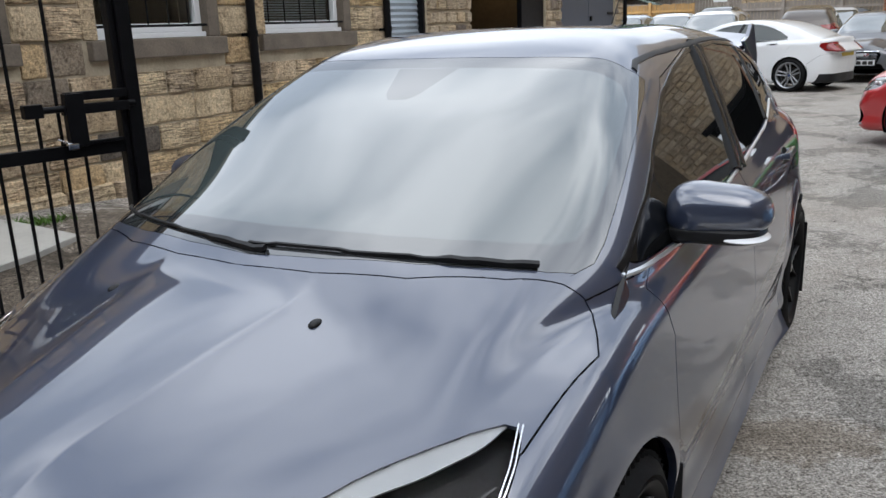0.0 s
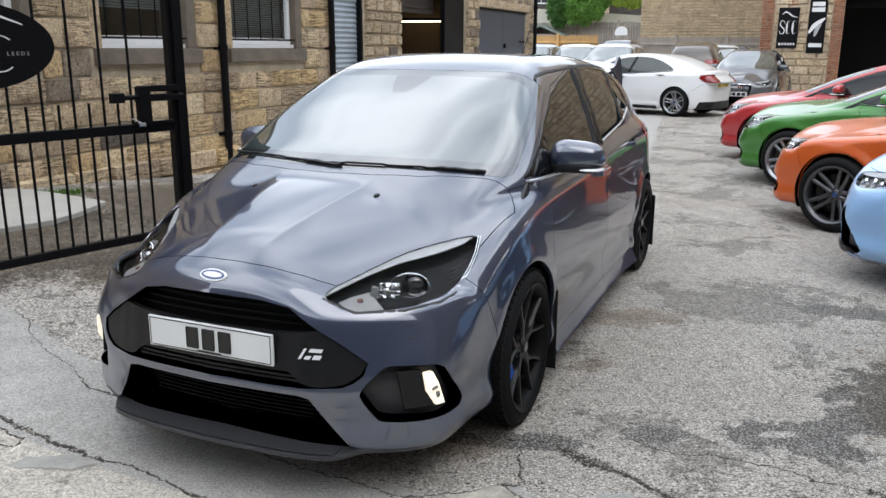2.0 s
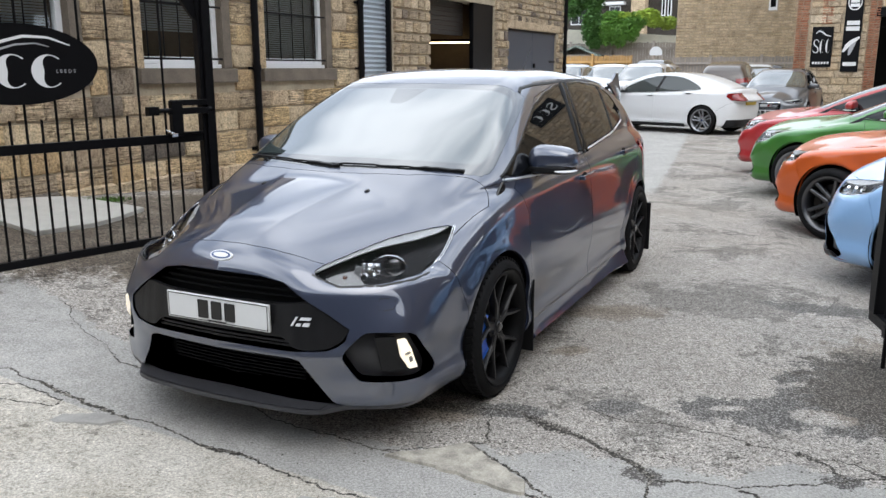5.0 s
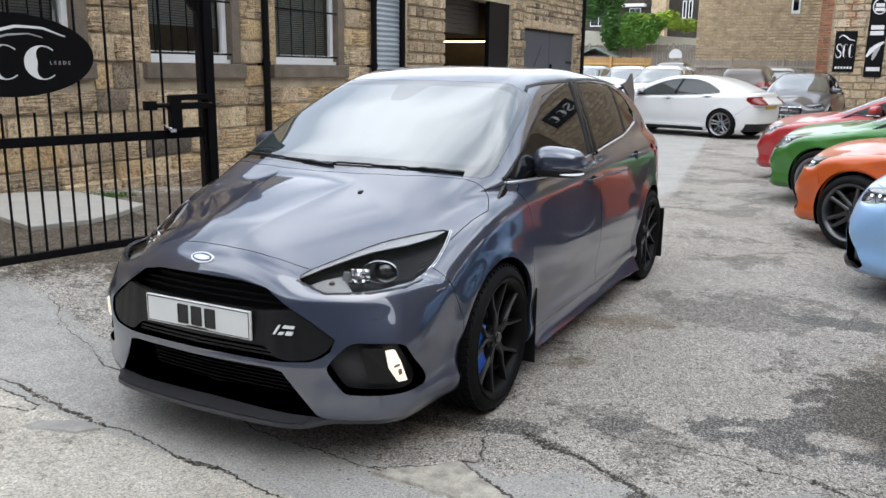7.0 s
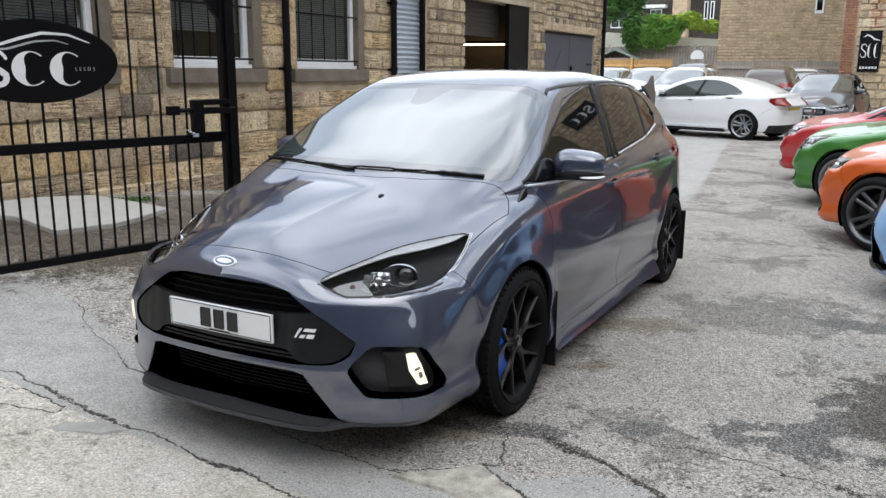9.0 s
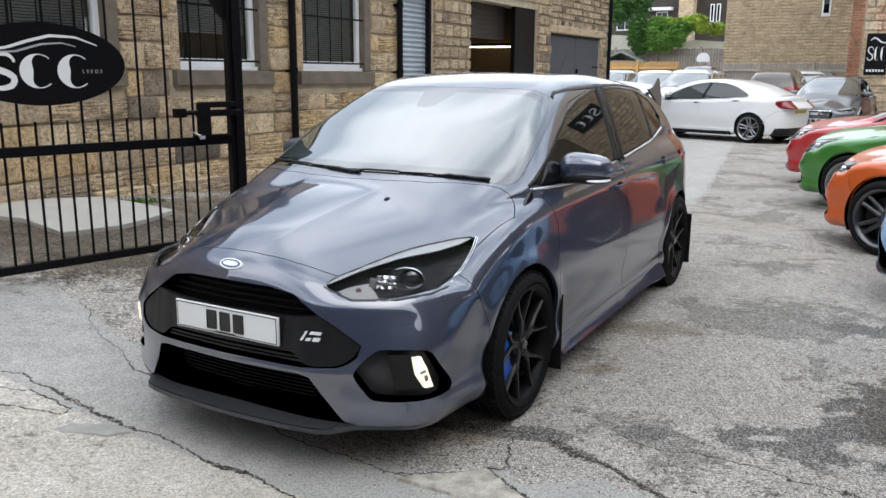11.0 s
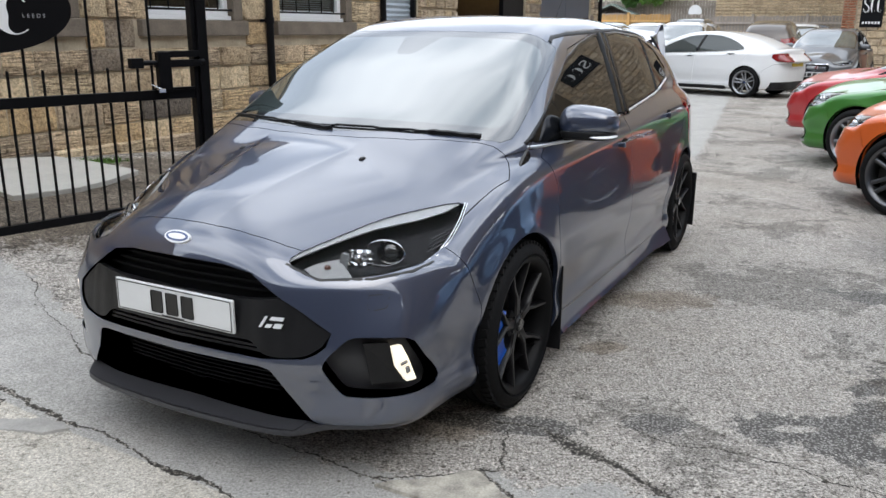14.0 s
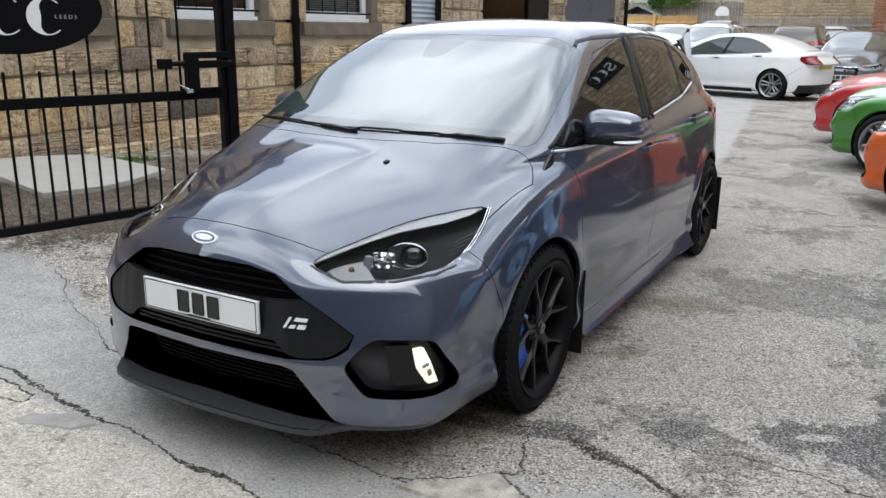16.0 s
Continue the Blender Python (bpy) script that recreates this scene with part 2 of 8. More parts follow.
# ---- cars: a body as one smooth solid, cut into its panels ----
HATCH = dict(
    side=[(-2.3, 0.66), (-2.1, 0.71), (-1.8, 0.795), (-1.32, 0.85), (-0.6, 0.85), (0, 0.852), (0.7, 0.853), (1.32, 0.852), (1.67, 0.82), (1.9, 0.8), (2.1, 0.77), (2.4, 0.73)],
    inset=[(0.0, 0.09), (0.16, 0.05), (0.26, 0.012), (0.33, 0.024), (0.38, 0.021), (0.45, 0.009), (0.5, 0.004), (0.56, 0.003), (0.64, 0.0085), (0.72, 0.0155), (0.8, 0.0225), (0.88, 0.031), (0.94, 0.043), (0.98, 0.062), (1.1, 0.11), (1.6, 0.4)],
    top=[(2.5, 0.52), (2.35, 0.66), (2.24, 0.775), (2.16, 0.822), (2.0, 0.872), (1.8, 0.92), (1.56, 0.972), (1.3, 1.008), (0.9, 1.02), (0.5, 1.03), (0, 1.05), (-0.7, 1.085), (-1.3, 1.1), (-1.7, 1.085), (-2.0, 1.05), (-2.3, 1.0)],
    crown=[(-2.4, 0.06), (1.05, 0.072), (1.2, 0.08), (1.4, 0.107), (1.6, 0.155), (1.85, 0.25), (2.1, 0.38), (2.3, 0.42)],
    nose=[(0.0, 2.14), (0.16, 2.2), (0.22, 2.26), (0.3, 2.262), (0.42, 2.278), (0.55, 2.268), (0.68, 2.252), (0.76, 2.242), (0.85, 2.2), (1.0, 2.1), (1.6, 1.6)],
    sweep=[(0, 0), (0.2, 0.008), (0.36, 0.022), (0.5, 0.062), (0.6, 0.11), (0.7, 0.18), (0.78, 0.265), (0.83, 0.38), (0.88, 0.6), (0.95, 1.0)],
    tail=[(0.0, -1.94), (0.2, -2.0), (0.35, -2.08), (0.6, -2.11), (0.8, -2.085), (0.95, -2.06), (1.1, -2.03), (1.6, -1.85)],
    tail_sweep=[(0, 0), (0.4, 0.02), (0.55, 0.06), (0.65, 0.12), (0.72, 0.2), (0.78, 0.32), (0.85, 0.6), (0.95, 1.0)],
    roof=[(2.6, 0.3), (1.75, 0.85), (1.42, 1.04), (1.1, 1.175), (0.7, 1.347), (0.4, 1.452), (0.1, 1.487), (-0.4, 1.485), (-0.9, 1.454), (-1.4, 1.405), (-1.65, 1.36), (-1.82, 1.26), (-2.04, 1.03), (-2.14, 0.8), (-2.6, 0.2)],
    camber=[(-2.4, 0.12), (-0.3, 0.067), (0.1, 0.114), (0.35, 0.1), (0.8, 0.136), (1.3, 0.212), (1.8, 0.212)],
    cabin=[(-2.3, 0.55), (-2.0, 0.63), (-1.7, 0.69), (-1.3, 0.73), (-0.8, 0.758), (0, 0.761), (0.8, 0.762), (1.1, 0.752), (1.3, 0.698), (1.6, 0.65)],
    floor=[(-2.3, 0.3), (-1.9, 0.2), (-1.5, 0.17), (1.5, 0.17), (2.0, 0.16), (2.4, 0.17)],
    brow=0.69, lean=0.457, dome=0.016, shelf=0.008, wheelbase=2.647, wheel=0.3235, arch=0.345, track=0.735,
    glass=[(1.12, 0.985), (0.95, 1.055), (0.822, 1.106), (0.615, 1.192), (0.383, 1.279), (0.128, 1.34), (-0.179, 1.386), (-0.65, 1.4), (-1.1, 1.372), (-1.32, 1.3), (-1.44, 1.18), (-1.36, 1.128), (-0.863, 1.066), (-0.293, 1.022), (0.167, 0.992), (0.7, 0.968)],
    screen=[(1.44, 0), (1.42, 0.2), (1.38, 0.4), (1.345, 0.5), (1.303, 0.585), (1.265, 0.64), (1.22, 0.682), (1.165, 0.703), (1.1, 0.704), (1.0, 0.694), (0.9, 0.682), (0.7, 0.65), (0.5, 0.612), (0.44, 0.594), (0.485, 0.555), (0.52, 0.45), (0.545, 0.25), (0.55, 0)],
    inner=[(1.349, -0.01), (1.339, 0.178), (1.323, 0.315), (1.292, 0.436), (1.247, 0.545), (1.2, 0.625), (1.154, 0.659), (1.076, 0.669), (0.939, 0.661), (0.785, 0.638), (0.64, 0.608), (0.585, 0.575), (0.59, 0.48), (0.61, 0.25), (0.615, -0.01)],
    bonnet=[(2.17, -0.01), (2.165, 0.12), (2.145, 0.25), (2.115, 0.36), (2.09, 0.42), (1.98, 0.52), (1.8, 0.635), (1.61, 0.735), (1.459, 0.757), (1.35, 0.778), (1.3, 0.757), (1.25, 0.73), (1.243, 0.71), (1.262, 0.672), (1.335, 0.58), (1.42, 0.4), (1.46, 0.2), (1.475, -0.01)],
    lamp=[(2.165, 0.38, 0.726), (2.13, 0.49, 0.662), (1.99, 0.61, 0.662), (1.85, 0.705, 0.684), (1.7, 0.745, 0.75), (1.545, 0.715, 0.842), (1.8, 0.538, 0.81), (2.0, 0.452, 0.766)],
    grille=[(-0.01, 0.71), (0.2, 0.705), (0.3, 0.688), (0.405, 0.622), (0.48, 0.578), (0.562, 0.52), (0.552, 0.478), (0.525, 0.455), (0.488, 0.438), (0.36, 0.428), (-0.01, 0.428)],
    intake=[(-0.01, 0.398), (0.34, 0.4), (0.38, 0.39), (0.432, 0.31), (0.497, 0.225), (0.53, 0.203), (-0.01, 0.186)],
    fog=[(0.488, 0.415), (0.52, 0.456), (0.572, 0.5), (0.6, 0.508), (0.752, 0.498), (0.785, 0.476), (0.838, 0.33), (0.828, 0.3), (0.568, 0.31), (0.546, 0.322), (0.505, 0.38)],
    sensor=[(0.8, -0.01), (0.8, 0.03), (0.77, 0.055), (0.7, 0.075), (0.617, 0.1), (0.617, -0.01)],
    tail_lamp=[(-1.38, 1.03), (-1.34, 0.955), (-1.5, 0.88), (-1.9, 0.78), (-2.3, 0.76), (-2.3, 0.98), (-1.95, 1.06), (-1.6, 1.09)],
)


def car_field(s):
    c = {k: curve(s[k], 0.05) for k in ("camber", "floor", "side", "cabin")}
    c["top"], c["crown"] = curve(s["top"], 0.08), curve(s["crown"], 0.1)
    c["roof"] = curve(s["roof"], 0.07)
    c["sweep"], c["tail_sweep"] = curve(s["sweep"], 0.02), curve(s["tail_sweep"], 0.02)
    c["inset"], c["nose"], c["tail"] = curve(s["inset"], 0.012), curve(s["nose"], 0.012), curve(s["tail"], 0.03)
    wb = s["wheelbase"] / 2

    def field(x, y, z):
        ay = np.sqrt(y * y + 1e-8)
        lip = sum(np.exp(-(((np.hypot(x - w, z - s["wheel"]) - s["arch"] - 0.015) / 0.058) ** 2)) for w in (wb, -wb))
        side = c["side"](x) - c["inset"](z) + 0.0095 * lip - ay
        fold = ay - 0.125 - 0.165 * (2.05 - x)
        fold = 0.5 * (fold + np.sqrt(fold * fold + 0.000025))
        top = -smin(-(c["top"](x) - c["crown"](x) * (ay / 0.74) ** 2.2), -s["brow"] + 0 * x, 0.025) + s["dome"] * np.exp(-fold / 0.058) * step(x, 1.1, 1.3) * (1 - step(x, 2.0, 2.2)) - z
        front = c["nose"](z) - c["sweep"](ay) * (1 + 0.81 * step(z, 0.42, 0.86)) + s["shelf"] * (1 - step(z, 0.48, 0.62)) * step(ay, 0.58, 0.68) - x
        rear = x - c["tail"](z) - c["tail_sweep"](ay)
        low = smin(smin(side, top, 0.07), smin(front, rear, 0.05), 0.06)
        low = smin(low, z - c["floor"](x), 0.05)
        roof = c["roof"](x) - c["camber"](x) * ay ** 2 * (0.5 + 1.39 * ay ** 2) - z
        rise = 0.5 * (z - 0.96 + np.sqrt((z - 0.96) ** 2 + 0.0009)) - 0.04
        glass = c["cabin"](x) - s["lean"] * rise - 0.16 * np.maximum(z - 1.0, 0) ** 2 - ay
        cab = smin(smin(roof, glass + 0.006, 0.11), z - 0.75, 0.05)
        return -smin(-low, -cab, 0.022)

    return field


def car_skin(s, field, na, nb, nt):
    """Half of the body: rays from its spine out to the surface."""
    span, zo = 1.45, 0.62
    lat = [(-span, -math.pi / 2 * (1 - i / nb)) for i in range(nb)] + [(-span + 2 * span * i / na, 0.0) for i in range(na + 1)] + [(span, math.pi / 2 * (i + 1) / nb) for i in range(nb)]
    ths = [-math.pi / 2 + math.pi * j / nt for j in range(nt + 1)]
    px = np.array([[a[0]] * (nt + 1) for a in lat])
    dx = np.array([[math.sin(a[1])] * (nt + 1) for a in lat])
    dy = np.array([[math.cos(a[1]) * max(math.cos(t), 0) for t in ths] for a in lat])
    dz = np.array([[math.cos(a[1]) * math.sin(t) for t in ths] for a in lat])
    lo, hi = np.full(px.shape, 0.1), np.full(px.shape, 2.2)
    for r in np.arange(0.1, 1.9, 0.04):
        inside = field(px + dx * r, dy * r, zo + dz * r) > 0
        fresh = inside & (hi > 2.1) & (lo >= r - 0.05)
        lo = np.where(fresh, r, lo)
        hi = np.where(~inside & (hi > 2.1), r, hi)
    for _ in range(20):
        mid = (lo + hi) / 2
        inside = field(px + dx * mid, dy * mid, zo + dz * mid) > 0
        lo, hi = np.where(inside, mid, lo), np.where(inside, hi, mid)
    V = np.stack([px + dx * lo, dy * lo, zo + dz * lo], -1)
    bm = bmesh.new()
    rows, nl = [], len(lat)
    for i in range(nl):
        if i in (0, nl - 1):
            v = bm.verts.new(V[i, 0])
            rows.append([v] * (nt + 1))
        else:
            rows.append([bm.verts.new(V[i, j]) for j in range(nt + 1)])
    for i in range(nl - 1):
        for j in range(nt):
            q = []
            for v in (rows[i][j], rows[i][j + 1], rows[i + 1][j + 1], rows[i + 1][j]):
                if v not in q:
                    q.append(v)
            if len(q) > 2:
                bm.faces.new(q)
    bm.normal_update()
    return bm


def rounded(outline, n=3):
    """A closed outline with its corners rounded."""
    pts = [Vector(p) for p in outline]
    for _ in range(n):
        pts = [q for a, b in zip(pts, pts[1:] + pts[:1]) for q in (a * 0.82 + b * 0.18, a * 0.18 + b * 0.82)] if _ == 0 else [q for a, b in zip(pts, pts[1:] + pts[:1]) for q in (a * 0.75 + b * 0.25, a * 0.25 + b * 0.75)]
    return pts


def within(p, poly):
    x, y, hit = p[0], p[1], False
    for (x0, y0), (x1, y1) in zip(poly, poly[1:] + poly[:1]):
        if (y0 > y) != (y1 > y) and x < (x1 - x0) * (y - y0) / (y1 - y0) + x0:
            hit = not hit
    return hit


def cut(bm, layer, mark, outline, way, least=0.12, where=None):
    """Cuts a closed outline into the skin along a direction and marks the faces inside it."""
    w = Vector(way).normalized()
    u = w.orthogonal().normalized()
    v = w.cross(u)
    poly = [(u.dot(p), v.dot(p)) for p in outline]
    x0, x1 = min(p[0] for p in poly), max(p[0] for p in poly)
    y0, y1 = min(p[1] for p in poly), max(p[1] for p in poly)
    cand = {}

    def note(f):
        xs = [u.dot(q.co) for q in f.verts]
        ys = [v.dot(q.co) for q in f.verts]
        cand[f] = (min(xs), max(xs), min(ys), max(ys))

    for f in bm.faces:
        if f.normal.dot(w) > least:
            c = f.calc_center_median()
            if x0 - 0.15 < u.dot(c) < x1 + 0.15 and y0 - 0.15 < v.dot(c) < y1 + 0.15 and (where is None or where(c)):
                note(f)
    for (ax, ay), (bx, by) in zip(poly, poly[1:] + poly[:1]):
        length = math.hypot(bx - ax, by - ay)
        if length < 1e-5:
            continue
        nx, ny = (by - ay) / length, (ax - bx) / length
        k = nx * ax + ny * ay
        sx0, sx1, sy0, sy1 = min(ax, bx) - 1e-4, max(ax, bx) + 1e-4, min(ay, by) - 1e-4, max(ay, by) + 1e-4
        fs = []
        for f, (fx0, fx1, fy0, fy1) in cand.items():
            if fx1 > sx0 and fx0 < sx1 and fy1 > sy0 and fy0 < sy1:
                ds = [nx * u.dot(q.co) + ny * v.dot(q.co) - k for q in f.verts]
                if min(ds) < -2e-5 and max(ds) > 2e-5:
                    fs.append(f)
        if not fs:
            continue
        geom = list(fs) + list({e for f in fs for e in f.edges}) + list({q for f in fs for q in f.verts})
        for f in fs:
            del cand[f]
        res = bmesh.ops.bisect_plane(bm, geom=geom, dist=2e-5, plane_co=u * ax + v * ay, plane_no=u * nx + v * ny)
        for g in res["geom"]:
            if isinstance(g, bmesh.types.BMFace):
                note(g)
    for f in cand:
        if f.is_valid and f[layer] == 0:
            c = f.calc_center_median()
            if within((u.dot(c), v.dot(c)), poly):
                f[layer] = mark


def gradient(field, P):
    e = 0.004
    x, y, z = P[:, 0], P[:, 1], P[:, 2]
    g = -np.stack([field(x + e, y, z) - field(x - e, y, z), field(x, y + e, z) - field(x, y - e, z), field(x, y, z + e) - field(x, y, z - e)], -1)
    return g / np.maximum(np.linalg.norm(g, axis=1, keepdims=True), 1e-9)


def panel(name, faces, field, mat, parent, label="", gap=0.002, lip=0.012, side=1, whole=False, lift=0.0):
    """One body panel out of marked faces, with turned-in edges; whole: both halves in one piece."""
    verts, index, fl = [], {}, []
    for f in faces:
        fl.append([])
        for q in f.verts:
            if q not in index:
                index[q] = len(verts)
                verts.append(q.co.copy())
            fl[-1].append(index[q])
    if not fl:
        return None
    P = np.array([tuple(p) for p in verts])
    N = gradient(field, P)
    N[np.abs(P[:, 1]) < 1e-6, 1] = 0
    count = {}
    for f in fl:
        for a, b in zip(f, f[1:] + f[:1]):
            count.setdefault((min(a, b), max(a, b)), []).append((a, b, f))
    push, rim = np.zeros_like(P), []
    for (a, b), uses in count.items():
        if len(uses) == 1 and not (abs(P[a, 1]) < 1e-5 and abs(P[b, 1]) < 1e-5):
            a, b, f = uses[0]
            rim.append((a, b))
            inward = np.cross(N[a] + N[b], P[b] - P[a])
            k = np.linalg.norm(inward)
            if k > 1e-12:
                push[a] += inward / k
                push[b] += inward / k
    k = np.linalg.norm(push, axis=1, keepdims=True)
    push = np.where(k > 1e-9, push / np.maximum(k, 1e-9), 0)
    push[np.abs(P[:, 1]) < 1e-5, 1] = 0
    P = P + push * gap + N * lift
    V, F, NN = list(P), [list(f) for f in fl], list(N)
    if lip:
        low = {}
        for a, b in rim:
            for q in (a, b):
                if q not in low:
                    low[q] = (len(V), len(V) + 1)
                    V += [P[q], P[q] - N[q] * lip]
                    d = -push[q]
                    NN += [d, d]
            F.append([low[b][0], low[a][0], low[a][1], low[b][1]])
    V, NN = np.array(V), np.array(NN)
    if whole:
        n = len(V)
        far = np.arange(n) + n
        centre = np.abs(V[:, 1]) < 1e-5
        far[centre] = np.arange(n)[centre]
        F = F + [[int(far[q]) for q in f[::-1]] for f in F]
        V = np.concatenate([V, V * (1, -1, 1)])
        NN = np.concatenate([NN, NN * (1, -1, 1)])
    elif side < 0:
        V, NN, F = V * (1, -1, 1), NN * (1, -1, 1), [f[::-1] for f in F]
    return link_mesh(name, V, F, mat, parent, label, normals=[tuple(n) for n in NN])


def onto(field, p, way):
    """The first place of the body's surface from p along a direction, and its normal."""
    p, w = np.array(p, float), np.array(way, float)
    w = w / np.linalg.norm(w)
    r = np.arange(0, 2.0, 0.004)
    q = p + r[:, None] * w
    hit = np.nonzero(field(q[:, 0], q[:, 1], q[:, 2]) > 0)[0]
    q = q[hit[0]] if len(hit) else p
    return Vector(q), Vector(gradient(field, q[None])[0])


def facing(place, normal, up=(0, 0, 1)):
    """A pose whose y axis looks out along the normal and whose z axis points up."""
    y = Vector(normal).normalized()
    x = y.cross(Vector(up)).normalized()
    z = x.cross(y)
    return Matrix.Translation(place) @ Matrix((x, y, z)).transposed().to_4x4()


def wheel_parts(car, x, side, s, rim, style):
    """A wheel on its axle, its face looking outwards."""
    R, T = s["wheel"], s["track"]
    rr, w = R * (0.832 if style == "hero" else 0.785), 0.118
    flush = 0.03 if style == "hero" else 0.0
    hub = new("wheel")
    hub.parent = car
    hub.location = (x, side * T, R)
    hub.rotation_euler = (0, random.uniform(0, 1.2), 0 if side > 0 else math.pi)
    bm = bmesh.new()
    prof = [(rr - 0.012, -w + 0.012), (rr + 0.012, -w - 0.002), (R - 0.045, -w - 0.004), (R - 0.014, -w + 0.012), (R - 0.002, -w + 0.035)]
    for g in (-0.06, -0.02, 0.02, 0.06):
        prof += [(R, g - 0.006), (R - 0.008, g - 0.005), (R - 0.008, g + 0.005), (R, g + 0.006)]
    prof += [(R - 0.002, w - 0.035), (R - 0.014, w - 0.012), (R - 0.03, w - 0.002), (R - 0.045, w + 0.004), (rr + 0.012, w + 0.002), (rr + 0.002, w - 0.004), (rr - 0.012, w - 0.014)]
    part("tyre", lathe(bm, prof, 64), "rubber", hub, smooth=True)
    if style == "hero":
        lugs = bmesh.new()
        for k in range(60):
            a = 2 * math.pi * k / 60
            for y0, y1 in ((0.068, 0.104), (-0.104, -0.068)):
                box(lugs, R - 0.01, R + 0.0012, y0, y1, -0.0135, 0.0135, m=Matrix.Rotation(a, 4, "Y") @ Matrix.Rotation(0.25 if y0 > 0 else -0.25, 4, "X"))
        tagged(part("tread", lugs, "rubber", hub), kind="stuff")
    bm = bmesh.new()
    lathe(bm, [(rr - 0.035, -w + 0.01), (rr - 0.012, -w + 0.012), (rr - 0.03, -0.03), (rr - 0.028, 0.07), (rr - 0.012, w - 0.012), (rr, w - 0.004), (rr - 0.003, w + 0.002), (rr - 0.014, w - 0.001), (rr - 0.03, w - 0.02), (rr - 0.04, 0.06), (rr - 0.05, -0.03), (rr - 0.035, -w + 0.01)], 64)
    part("rim", bm, "rim_dark" if style == "hero" else rim, hub, smooth=True)
    for k in range(5):
        bm = bmesh.new()
        a0 = 2 * math.pi * k / 5
        for sgn in (-1, 1):
            if style == "hero":
                pts = [(0.04, 0.003, 0.022), (0.08, 0.005, 0.015), (0.115, 0.011, 0.012), (0.16, 0.042, 0.0095), (rr - 0.012, 0.088, 0.0085)]
            else:
                pts = [(0.045, 0.020, 0.022), (0.12, 0.030, 0.016), (rr - 0.02, 0.042, 0.017)]
            prev = None
            for i, (r, off, hw) in enumerate(pts):
                yo = w - 0.066 + flush + (0.052 - flush) * (r / rr) ** 2
                ring = [bm.verts.new((r, yo - dy, sgn * off + dz)) for dy, dz in ((0.03, -hw), (0.003, -hw), (-0.004, -hw * 0.5), (-0.004, hw * 0.5), (0.003, hw), (0.03, hw))]
                if prev:
                    for j in range(6):
                        bm.faces.new((prev[j], prev[(j + 1) % 6], ring[(j + 1) % 6], ring[j]))
                else:
                    bm.faces.new(ring)
                prev = ring
            bm.faces.new(prev)
        bmesh.ops.recalc_face_normals(bm, faces=bm.faces[:])
        bmesh.ops.rotate(bm, cent=(0, 0, 0), matrix=Matrix.Rotation(a0, 3, "Y"), verts=bm.verts[:])
        part("spoke", bm, rim, hub, smooth=True)
    bm = bmesh.new()
    lathe(bm, [(a_, b_ + flush) for a_, b_ in ((0.001, w - 0.054), (0.026, w - 0.054), (0.03, w - 0.06), (0.052, w - 0.066), (0.066, w - 0.078), (0.066, w - 0.1), (0.001, w - 0.1))], 32)
    part("hub", bm, rim, hub, smooth=True)
    bm = bmesh.new()
    lathe(bm, [(a_, b_ + flush) for a_, b_ in ((0.001, w - 0.049), (0.021, w - 0.049), (0.025, w - 0.053), (0.025, w - 0.058), (0.001, w - 0.058))], 24)
    part("centre_cap", bm, "gloss_black" if style == "hero" else "badge_blue", hub, smooth=True)
    for k in range(5):
        a = 2 * math.pi * (k + 0.5) / 5
        bolts = bmesh.new()
        rod(bolts, (0.048 * math.cos(a), w - 0.075 + flush, 0.048 * math.sin(a)), (0.048 * math.cos(a), w - 0.06 + flush, 0.048 * math.sin(a)), 0.008, 6)
        part("wheel_bolt", bolts, "steel" if style != "hero" else "rim_black", hub)
    bm = bmesh.new()
    lathe(bm, [(0.07, 0.012), (0.172, 0.012), (0.174, 0.008), (0.174, -0.012), (0.07, -0.012)], 48)
    part("brake_disc", bm, "steel", hub, smooth=True)
    bm = bmesh.new()
    for i in range(7):
        a = math.radians(-38 + i * 76 / 7)
        box(bm, 0.115, 0.205 if style == "hero" else 0.185, -0.01, (0.045 if style == "hero" else 0.03) + flush, -0.026, 0.026, m=Matrix.Rotation(-a, 4, "Y"))
    c = part("brake_caliper", bm, "caliper" if style == "hero" else "steel", car)
    c.matrix_local = Matrix.Translation((x, side * T, R)) @ Matrix.Rotation(0 if side > 0 else math.pi, 4, "Z") @ Matrix.Rotation(0 if side > 0 else math.pi, 4, "Y")
    return hub


